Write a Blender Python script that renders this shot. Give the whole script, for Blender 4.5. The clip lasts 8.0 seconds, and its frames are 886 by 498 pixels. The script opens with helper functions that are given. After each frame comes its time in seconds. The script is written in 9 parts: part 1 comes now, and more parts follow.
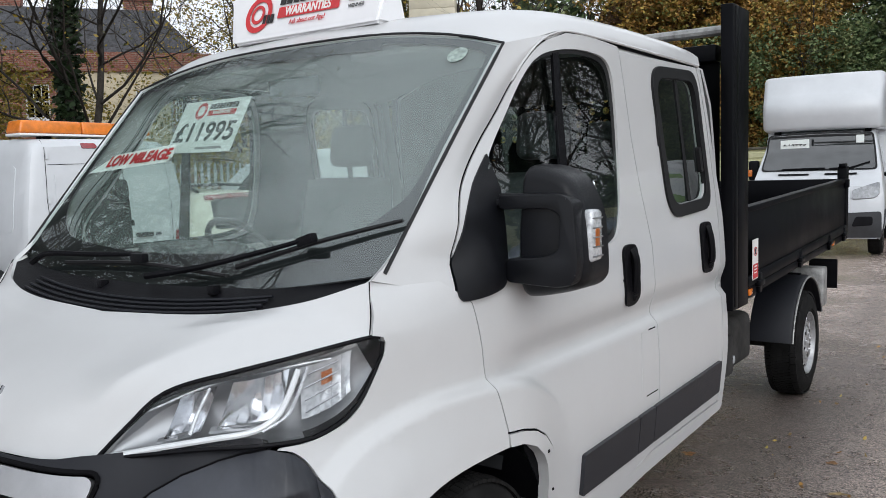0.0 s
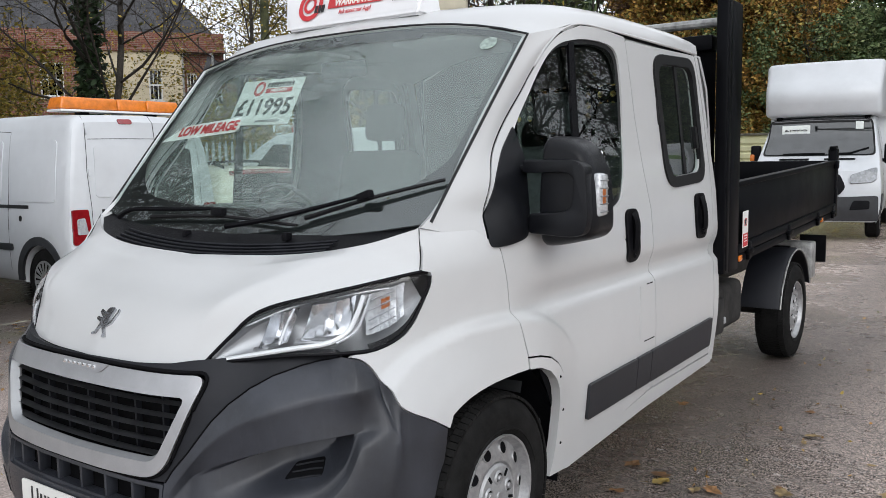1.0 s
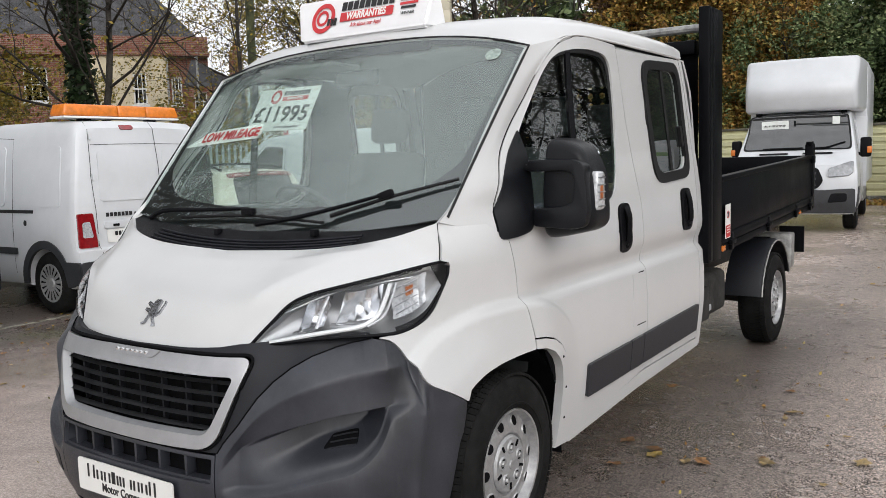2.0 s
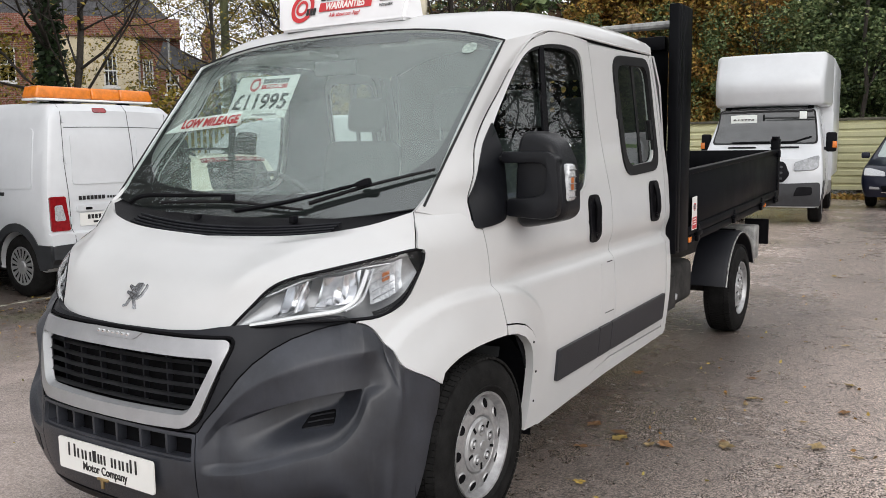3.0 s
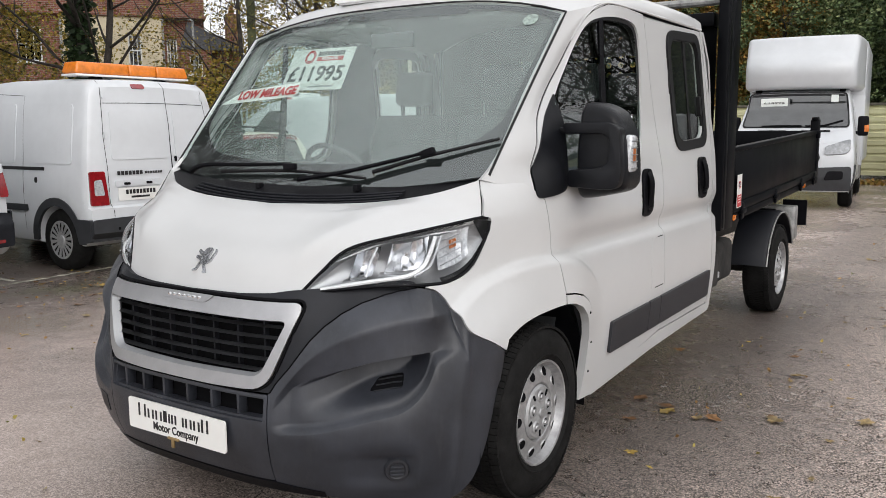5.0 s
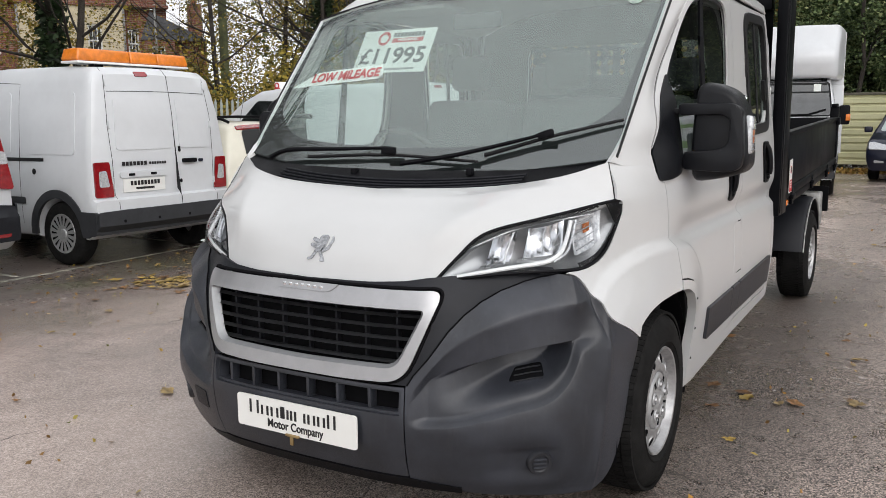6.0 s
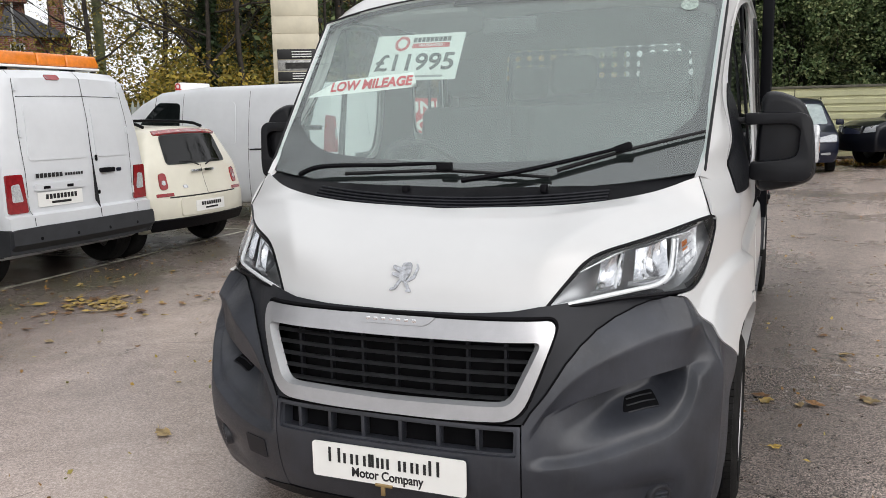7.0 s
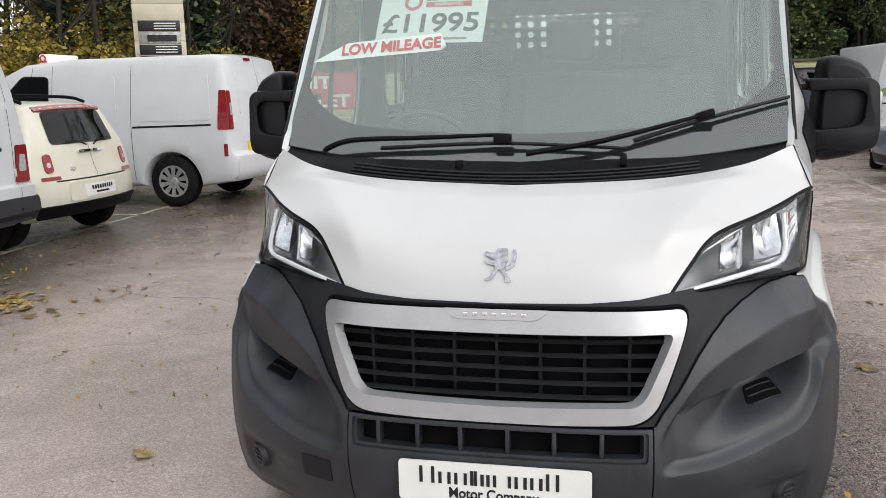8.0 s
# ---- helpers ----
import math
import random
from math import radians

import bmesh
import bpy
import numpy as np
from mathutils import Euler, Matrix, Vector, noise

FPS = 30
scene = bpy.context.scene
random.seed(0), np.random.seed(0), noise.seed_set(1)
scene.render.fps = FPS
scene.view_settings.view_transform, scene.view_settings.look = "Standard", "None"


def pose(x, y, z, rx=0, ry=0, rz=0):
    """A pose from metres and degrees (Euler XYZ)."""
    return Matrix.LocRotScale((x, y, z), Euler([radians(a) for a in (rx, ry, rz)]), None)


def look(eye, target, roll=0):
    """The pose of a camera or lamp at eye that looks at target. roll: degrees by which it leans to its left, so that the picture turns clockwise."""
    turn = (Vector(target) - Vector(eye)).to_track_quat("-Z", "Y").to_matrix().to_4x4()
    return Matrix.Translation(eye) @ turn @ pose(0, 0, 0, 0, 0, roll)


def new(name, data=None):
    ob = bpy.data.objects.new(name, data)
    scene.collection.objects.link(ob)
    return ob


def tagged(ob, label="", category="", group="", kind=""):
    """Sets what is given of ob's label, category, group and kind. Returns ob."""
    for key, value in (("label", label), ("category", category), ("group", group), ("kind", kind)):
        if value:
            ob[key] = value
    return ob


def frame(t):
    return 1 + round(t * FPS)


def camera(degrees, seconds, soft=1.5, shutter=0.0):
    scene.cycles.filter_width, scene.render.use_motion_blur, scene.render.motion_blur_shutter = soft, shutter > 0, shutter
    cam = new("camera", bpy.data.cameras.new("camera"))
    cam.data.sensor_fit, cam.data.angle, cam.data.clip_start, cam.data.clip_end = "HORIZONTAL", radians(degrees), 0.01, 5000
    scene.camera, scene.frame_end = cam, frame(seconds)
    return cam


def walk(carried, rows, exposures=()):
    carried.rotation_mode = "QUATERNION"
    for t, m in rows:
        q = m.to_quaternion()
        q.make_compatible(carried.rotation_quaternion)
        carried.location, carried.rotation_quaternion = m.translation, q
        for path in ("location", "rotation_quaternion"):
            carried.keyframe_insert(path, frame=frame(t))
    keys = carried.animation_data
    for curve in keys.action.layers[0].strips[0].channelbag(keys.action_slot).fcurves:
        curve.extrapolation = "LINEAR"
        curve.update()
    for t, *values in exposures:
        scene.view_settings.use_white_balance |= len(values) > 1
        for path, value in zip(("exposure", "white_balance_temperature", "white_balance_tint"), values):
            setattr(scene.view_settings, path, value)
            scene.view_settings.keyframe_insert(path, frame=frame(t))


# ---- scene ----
cam = camera(55.7, 8.0, soft=0.55)
PATH = [
    (0, (2.191, -0.885, 1.502), (1.042, 0.743, 1.329), -1.6),
    (0.5, (2.281, -1.178, 1.514), (1.129, 0.447, 1.327), -1.1),
    (1, (2.398, -1.348, 1.454), (1.242, 0.27, 1.242), -0.9),
    (1.2, (2.439, -1.384, 1.433), (1.286, 0.236, 1.214), -0.9),
    (2.3, (2.496, -1.733, 1.474), (1.382, -0.087, 1.256), -2.0),
    (2.5, (2.515, -1.755, 1.475), (1.422, -0.096, 1.244), -1.5),
    (3, (2.522, -1.738, 1.476), (1.454, -0.065, 1.231), -0.8),
    (3.5, (2.521, -1.732, 1.472), (1.446, -0.066, 1.214), -0.8),
    (4, (2.534, -1.738, 1.465), (1.442, -0.084, 1.195), -0.7),
    (4.2, (2.55, -1.748, 1.465), (1.448, -0.101, 1.194), -0.7),
    (5.3, (2.278, -1.961, 1.417), (1.185, -0.312, 1.125), -0.2),
    (5.5, (2.175, -2.031, 1.422), (1.094, -0.375, 1.123), -0.3),
    (6, (1.838, -2.099, 1.39), (0.828, -0.399, 1.089), -0.5),
    (6.5, (1.468, -2.13, 1.409), (0.579, -0.365, 1.102), -0.9),
    (7, (1.095, -2.214, 1.462), (0.356, -0.383, 1.148), -1.2),
    (7.5, (0.734, -2.206, 1.423), (0.17, -0.315, 1.096), -1.3),
    (8, (0.321, -2.082, 1.437), (-0.09, -0.16, 1.064), -1.3),
]
walk(cam, [(t, look(eye, target, roll)) for t, eye, target, roll in PATH],
     exposures=[(0, 0.14, 6200, 10.5), (0.5, 0.19, 6240, 11), (1.2, 0.20, 6300, 11), (2.3, 0.28, 6580, 12), (6, 0.29, 6580, 12), (8, 0.35, 6580, 12)])


# ---- world and light ----
world = bpy.data.worlds.new("overcast")
scene.world = world
world.use_nodes = True
wn, wl = world.node_tree.nodes, world.node_tree.links
wn.clear()
w_out = wn.new("ShaderNodeOutputWorld")
w_bg = wn.new("ShaderNodeBackground")
w_sky = wn.new("ShaderNodeTexSky")
w_sky.sky_type = "NISHITA"
w_sky.sun_disc = False
w_sky.sun_elevation, w_sky.sun_rotation = radians(35), radians(135)
w_sky.air_density, w_sky.dust_density = 1.0, 3.0
w_hsv = wn.new("ShaderNodeHueSaturation")
w_hsv.inputs["Saturation"].default_value = 0.12
w_cloud = wn.new("ShaderNodeMixRGB")
w_cloud.inputs["Fac"].default_value = 0.72
w_cloud.inputs["Color2"].default_value = (9.4, 9.7, 10.0, 1)
w_bg.inputs["Strength"].default_value = 0.118
wl.new(w_sky.outputs[0], w_hsv.inputs["Color"])
wl.new(w_hsv.outputs[0], w_cloud.inputs["Color1"])
wl.new(w_cloud.outputs[0], w_bg.inputs["Color"])
wl.new(w_bg.outputs[0], w_out.inputs["Surface"])
sun = new("sun", bpy.data.lights.new("sun", "SUN"))
sun.data.energy, sun.data.angle, sun.data.color = 1.05, radians(60), (1.0, 0.98, 0.95)
sun.matrix_world = look((11, -7, 7), (0, 0, 0))


# ---- helpers of the scene ----
def catmull(pts, n):
    """n points on a smooth curve through pts, evenly spread by length."""
    p = [Vector(q) for q in pts]
    if len(p) == 2:
        return [p[0].lerp(p[1], i / (n - 1)) for i in range(n)]
    fine = []
    for i in range(len(p) - 1):
        a, b = p[i], p[i + 1]
        before = p[i - 1] if i else a * 2 - b
        after = p[i + 2] if i + 2 < len(p) else b * 2 - a
        for k in range(24):
            t = k / 24
            fine.append(0.5 * ((2 * a) + (b - before) * t + (2 * before - 5 * a + 4 * b - after) * t * t + (3 * a - before - 3 * b + after) * t ** 3))
    fine.append(p[-1])
    run = [0.0]
    for a, b in zip(fine, fine[1:]):
        run.append(run[-1] + (b - a).length)
    out, j = [], 0
    for i in range(n):
        want = run[-1] * i / (n - 1)
        while j < len(fine) - 2 and run[j + 1] < want:
            j += 1
        gap = run[j + 1] - run[j]
        out.append(fine[j].lerp(fine[j + 1], (want - run[j]) / gap if gap > 1e-9 else 0))
    return out


def table(pts):
    """A smooth function through (x, y) pairs in rising x."""
    xs, ys = [p[0] for p in pts], [p[1] for p in pts]

    def value(x):
        if x <= xs[0]:
            return ys[0]
        if x >= xs[-1]:
            return ys[-1]
        i = max(k for k in range(len(xs) - 1) if xs[k] <= x)
        h = xs[i + 1] - xs[i]
        t = (x - xs[i]) / h
        s0 = (ys[i + 1] - ys[i - 1]) / (xs[i + 1] - xs[i - 1]) if i else (ys[1] - ys[0]) / h
        s1 = (ys[i + 2] - ys[i]) / (xs[i + 2] - xs[i]) if i + 2 < len(xs) else (ys[i + 1] - ys[i]) / h
        return (2 * t ** 3 - 3 * t * t + 1) * ys[i] + (t ** 3 - 2 * t * t + t) * h * s0 + (3 * t * t - 2 * t ** 3) * ys[i + 1] + (t ** 3 - t * t) * h * s1
    return value


def smooth(a, b, x):
    t = min(1.0, max(0.0, (x - a) / (b - a)))
    return t * t * (3 - 2 * t)


def grid_bm(rows):
    bm = bmesh.new()
    vs = [[bm.verts.new(p) for p in r] for r in rows]
    for a, b in zip(vs, vs[1:]):
        for i in range(len(a) - 1):
            bm.faces.new((a[i], a[i + 1], b[i + 1], b[i]))
    return bm


def loft(curves, nu, nv):
    """A sheet through several curves, each given by a few points."""
    cs = [catmull(c, nu) for c in curves]
    return grid_bm(list(zip(*[catmull([c[i] for c in cs], nv) for i in range(nu)])))


def mirrored(bm, both=True):
    """Adds the mirror image across x = 0, or with both off turns the mesh into it."""
    if both:
        got = bmesh.ops.duplicate(bm, geom=bm.verts[:] + bm.edges[:] + bm.faces[:])["geom"]
    else:
        got = bm.verts[:] + bm.faces[:]
    for g in got:
        if isinstance(g, bmesh.types.BMVert):
            g.co.x = -g.co.x
    bmesh.ops.reverse_faces(bm, faces=[g for g in got if isinstance(g, bmesh.types.BMFace)])
    if both:
        bmesh.ops.remove_doubles(bm, verts=bm.verts[:], dist=0.0006)
    return bm


def facing(bm, toward):
    """Turns the faces of an open sheet so that they look to the given direction on the whole."""
    bm.normal_update()
    d = Vector(toward)
    if sum(f.normal.dot(d) * f.calc_area() for f in bm.faces) < 0:
        bmesh.ops.reverse_faces(bm, faces=bm.faces[:])
    bm.normal_update()
    return bm


def thicken(bm, depth):
    """Gives a sheet a turned-in rim of that depth."""
    bm.normal_update()
    edges = [e for e in bm.edges if len(e.link_faces) == 1]
    nrm = {v: v.normal.copy() for e in edges for v in e.verts}
    made = bmesh.ops.extrude_edge_only(bm, edges=edges)["geom"]
    fresh = [g for g in made if isinstance(g, bmesh.types.BMVert)]
    lookup = {}
    for v, n in nrm.items():
        lookup[tuple(round(c, 5) for c in v.co)] = n
    for v in fresh:
        v.co -= lookup.get(tuple(round(c, 5) for c in v.co), Vector()) * depth
    bm.normal_update()
    return bm


def part(name, bm, material, parent=None, label="", flat=False, sharp=32):
    """Links a bmesh as one mesh object, under a thing or a part where one is given."""
    me = bpy.data.meshes.new(name)
    bm.to_mesh(me)
    bm.free()
    me.materials.append(material)
    if not flat:
        me.polygons.foreach_set("use_smooth", [True] * len(me.polygons))
        me.set_sharp_from_angle(angle=radians(sharp))
    ob = new(name, me)
    ob.parent = parent
    if label:
        ob["label"] = label
    return ob


def thing(name, label, category, group="", kind="", at=None):
    ob = new(name)
    ob.empty_display_size = 0.1
    if at is not None:
        ob.matrix_world = at
    return tagged(ob, label, category, group, kind)


def box(x0, x1, y0, y1, z0, z1, bevel=0.0, seg=2):
    bm = bmesh.new()
    bmesh.ops.create_cube(bm, size=1)
    for v in bm.verts:
        v.co = Vector(((x0 + x1) / 2 + v.co.x * (x1 - x0), (y0 + y1) / 2 + v.co.y * (y1 - y0), (z0 + z1) / 2 + v.co.z * (z1 - z0)))
    if bevel:
        bmesh.ops.bevel(bm, geom=bm.edges[:], offset=bevel, segments=seg, affect="EDGES", profile=0.5)
    return bm


def join(*bms):
    out = bms[0]
    for b in bms[1:]:
        me = bpy.data.meshes.new("tmp")
        b.to_mesh(me)
        b.free()
        out.from_mesh(me)
        bpy.data.meshes.remove(me)
    return out


def moved(bm, m):
    bmesh.ops.transform(bm, matrix=m, verts=bm.verts[:])
    return bm


def prism(poly, z0, z1, bevel=0.0):
    """A flat outline in x, y, raised from z0 to z1."""
    bm = bmesh.new()
    f = bm.faces.new([bm.verts.new((x, y, z0)) for x, y in poly])
    top = [g for g in bmesh.ops.extrude_face_region(bm, geom=[f])["geom"] if isinstance(g, bmesh.types.BMVert)]
    for v in top:
        v.co.z = z1
    bmesh.ops.recalc_face_normals(bm, faces=bm.faces[:])
    if bevel:
        bmesh.ops.bevel(bm, geom=bm.edges[:], offset=bevel, segments=2, affect="EDGES", profile=0.5)
    return bm


def tube(pts, r0, r1=None, n=8, smoothly=0):
    """A round bar along points, tapering from r0 to r1."""
    p = catmull(pts, smoothly) if smoothly else [Vector(q) for q in pts]
    r1 = r0 if r1 is None else r1
    bm, rings = bmesh.new(), []
    for i, c in enumerate(p):
        d = (p[min(i + 1, len(p) - 1)] - p[max(i - 1, 0)]).normalized()
        a = d.cross(Vector((0, 0, 1)) if abs(d.z) < 0.9 else Vector((1, 0, 0))).normalized()
        b = d.cross(a)
        r = r0 + (r1 - r0) * i / (len(p) - 1)
        rings.append([bm.verts.new(c + (a * math.cos(k * 2 * math.pi / n) + b * math.sin(k * 2 * math.pi / n)) * r) for k in range(n)])
    for a, b in zip(rings, rings[1:]):
        for k in range(n):
            bm.faces.new((a[k], a[(k + 1) % n], b[(k + 1) % n], b[k]))
    bm.faces.new(rings[0][::-1])
    bm.faces.new(rings[-1])
    bmesh.ops.recalc_face_normals(bm, faces=bm.faces[:])
    return bm


def lathe(profile, n=48):
    """Turns a profile of (radius, x) round the x axis."""
    bm = bmesh.new()
    rings = [[bm.verts.new((x, r * math.cos(k * 2 * math.pi / n), r * math.sin(k * 2 * math.pi / n))) for k in range(n)] for r, x in profile]
    for a, b in zip(rings, rings[1:]):
        for k in range(n):
            bm.faces.new((a[k], a[(k + 1) % n], b[(k + 1) % n], b[k]))
    bmesh.ops.remove_doubles(bm, verts=bm.verts[:], dist=0.0002)
    bmesh.ops.recalc_face_normals(bm, faces=bm.faces[:])
    return bm


def rounded(poly, r, n=5):
    """A closed outline with its corners rounded; r is one radius or one for each corner."""
    out, m = [], len(poly)
    for i in range(m):
        p, a, b = Vector(poly[i]), Vector(poly[i - 1]), Vector(poly[(i + 1) % m])
        rr = r if not isinstance(r, (list, tuple)) else r[i]
        d0, d1 = (a - p), (b - p)
        k = min(rr, d0.length * 0.48, d1.length * 0.48)
        if k < 1e-5:
            out.append(tuple(p))
            continue
        s, e = p + d0.normalized() * k, p + d1.normalized() * k
        for j in range(n + 1):
            t = j / n
            out.append(tuple(s * (1 - t) ** 2 + p * 2 * t * (1 - t) + e * t * t))
    return out


def closed_curve(pts, n):
    """A closed smooth outline through pts."""
    p = [Vector((*q, 0)) for q in pts]
    c = catmull([p[-2], p[-1]] + p + [p[0], p[1]], n * 2)
    lo = min(range(len(c)), key=lambda i: (c[i] - p[0]).length + (100 if i > n * 1.2 else 0))
    hi = min(range(len(c)), key=lambda i: (c[i] - p[0]).length + (100 if i < n * 0.8 else 0))
    return [(c[i].x, c[i].y) for i in range(lo, hi)]


def resample(poly, step):
    out = []
    for i, p in enumerate(poly):
        a, b = Vector(p), Vector(poly[(i + 1) % len(poly)])
        k = max(1, math.ceil((b - a).length / step))
        out += [a.lerp(b, j / k) for j in range(k)]
    return out


def inside(pts, poly):
    x, y = pts[:, 0], pts[:, 1]
    hit = np.zeros(len(pts), bool)
    q = np.array([tuple(p) for p in poly])
    for (ax, ay), (bx, by) in zip(q, np.roll(q, -1, 0)):
        if ay != by:
            hit ^= ((ay > y) != (by > y)) & (x < (bx - ax) * (y - ay) / (by - ay) + ax)
    return hit


def panel(outline, fn, step=0.03, holes=(), rim=0.0, toward=(1, 0, 0), creases=()):
    """A sheet over an outline in the (u, v) plane, laid on the surface fn(u, v), with holes and a turned-in rim."""
    from mathutils.geometry import delaunay_2d_cdt
    loops = [resample(outline, step)] + [resample(h, step) for h in holes]
    verts, edges = [], []
    for lp in loops:
        base = len(verts)
        verts += lp
        edges += [(base + i, base + (i + 1) % len(lp)) for i in range(len(lp))]
    for cr in creases:
        base = len(verts)
        pts = [Vector(cr[0])]
        for q in cr[1:]:
            a0, b0 = pts[-1].copy(), Vector(q)
            k = max(1, math.ceil((b0 - a0).length / step))
            pts += [a0.lerp(b0, (j + 1) / k) for j in range(k)]
        verts += pts
        edges += [(base + i, base + i + 1) for i in range(len(pts) - 1)]
    b = np.array([tuple(v) for v in verts])
    gx = np.arange(b[:, 0].min() + step / 2, b[:, 0].max(), step)
    gy = np.arange(b[:, 1].min() + step / 2, b[:, 1].max(), step)
    if len(gx) and len(gy):
        g = np.stack(np.meshgrid(gx, gy), -1).reshape(-1, 2)
        g = g[inside(g, loops[0])]
        for lp in loops[1:]:
            g = g[~inside(g, lp)]
        if len(g):
            near = np.array([((b - q) ** 2).sum(1).min() for q in g])
            verts += [Vector(q) for q in g[near > (0.45 * step) ** 2]]
    co, _, faces, *_ = delaunay_2d_cdt([Vector(v[:2]) for v in verts], edges, [], 0, 1e-6)
    if faces:
        mid = np.array([tuple(sum((co[i] for i in f), Vector((0, 0))) / len(f)) for f in faces])
        keep = inside(mid, loops[0])
        for lp in loops[1:]:
            keep &= ~inside(mid, lp)
        faces = [f for f, k in zip(faces, keep) if k]
    bm = bmesh.new()
    used = {}
    for f in faces:
        for i in f:
            if i not in used:
                used[i] = bm.verts.new(fn(co[i].x, co[i].y))
        try:
            bm.faces.new([used[i] for i in f])
        except ValueError:
            pass
    facing(bm, toward)
    if rim:
        thicken(bm, rim)
    return bm


def lettering(name, words, size, m, material, parent, depth=0.0008, width=None, label="", bold=0.0, fn=None):
    """Words in the built-in font as a thin mesh, centred on the pose m; its x runs with the text, its z comes out of the surface."""
    cu = bpy.data.curves.new("tmp_text", "FONT")
    cu.body, cu.size, cu.extrude, cu.align_x, cu.align_y = words, size, depth, "CENTER", "CENTER"
    cu.offset = bold * size
    ob = new("tmp_text", cu)
    dg = bpy.context.evaluated_depsgraph_get()
    me = bpy.data.meshes.new_from_object(ob.evaluated_get(dg))
    bpy.data.objects.remove(ob)
    bpy.data.curves.remove(cu)
    bm = bmesh.new()
    bm.from_mesh(me)
    bpy.data.meshes.remove(me)
    if width:
        span = max(v.co.x for v in bm.verts) - min(v.co.x for v in bm.verts)
        for v in bm.verts:
            v.co.x *= width / span
    moved(bm, m)
    if fn:
        bmesh.ops.subdivide_edges(bm, edges=[e for e in bm.edges if e.calc_length() > 0.03], cuts=2)
        for v in bm.verts:
            v.co = fn(v.co)
    return part(name, bm, material, parent, label, flat=True)


# ---- materials ----
def mat(name, colour, rough=0.5, metal=0.0, vary=0.06, scale=8.0, fine=0.0, fine_scale=120.0, coat=0.0, spec=0.5, bump=0.0, rough_vary=0.0, colour2=None, ramp=(0.35, 0.65), per_object=0.0):
    """A surface whose colour drifts at two scales, with its own gloss, coat and relief."""
    m = bpy.data.materials.new(name)
    m.use_nodes = True
    n, l = m.node_tree.nodes, m.node_tree.links
    s = n["Principled BSDF"]
    s.inputs["Roughness"].default_value, s.inputs["Metallic"].default_value = rough, metal
    s.inputs["Specular IOR Level"].default_value = spec
    s.inputs["Coat Weight"].default_value = coat
    s.inputs["Coat Roughness"].default_value = 0.04
    co = n.new("ShaderNodeTexCoord")
    nz = n.new("ShaderNodeTexNoise")
    nz.inputs["Scale"].default_value, nz.inputs["Detail"].default_value, nz.inputs["Roughness"].default_value = scale, 6.0, 0.65
    l.new(co.outputs["Object"], nz.inputs["Vector"])
    rp = n.new("ShaderNodeValToRGB")
    c = Vector(colour)
    d = Vector(colour2) if colour2 else c * (1 - vary * 2)
    rp.color_ramp.elements[0].position, rp.color_ramp.elements[1].position = ramp
    rp.color_ramp.elements[0].color = (*d, 1)
    rp.color_ramp.elements[1].color = (*(c if colour2 else c * (1 + vary * 0.6)), 1)
    l.new(nz.outputs["Fac"], rp.inputs["Fac"])
    last = rp.outputs["Color"]
    fz = n.new("ShaderNodeTexNoise")
    fz.inputs["Scale"].default_value, fz.inputs["Detail"].default_value = fine_scale, 3.0
    l.new(co.outputs["Object"], fz.inputs["Vector"])
    if fine:
        fr = n.new("ShaderNodeMapRange")
        fr.inputs["From Min"].default_value, fr.inputs["From Max"].default_value = 0.3, 0.7
        fr.inputs["To Min"].default_value, fr.inputs["To Max"].default_value = 1 - fine, 1 + fine
        l.new(fz.outputs["Fac"], fr.inputs["Value"])
        mx = n.new("ShaderNodeVectorMath")
        mx.operation = "MULTIPLY"
        l.new(last, mx.inputs[0])
        l.new(fr.outputs[0], mx.inputs[1])
        last = mx.outputs[0]
    if per_object:
        oi = n.new("ShaderNodeObjectInfo")
        pr = n.new("ShaderNodeMapRange")
        pr.inputs["To Min"].default_value, pr.inputs["To Max"].default_value = 1 - per_object, 1 + per_object
        l.new(oi.outputs["Random"], pr.inputs["Value"])
        px = n.new("ShaderNodeVectorMath")
        px.operation = "MULTIPLY"
        l.new(last, px.inputs[0])
        l.new(pr.outputs[0], px.inputs[1])
        last = px.outputs[0]
    l.new(last, s.inputs["Base Color"])
    if rough_vary:
        rr = n.new("ShaderNodeMapRange")
        rr.inputs["To Min"].default_value, rr.inputs["To Max"].default_value = rough - rough_vary, min(1, rough + rough_vary)
        l.new(nz.outputs["Fac"], rr.inputs["Value"])
        l.new(rr.outputs[0], s.inputs["Roughness"])
    if bump:
        bp = n.new("ShaderNodeBump")
        bp.inputs["Strength"].default_value, bp.inputs["Distance"].default_value = 0.6, bump
        l.new(fz.outputs["Fac"], bp.inputs["Height"])
        l.new(bp.outputs[0], s.inputs["Normal"])
    return m


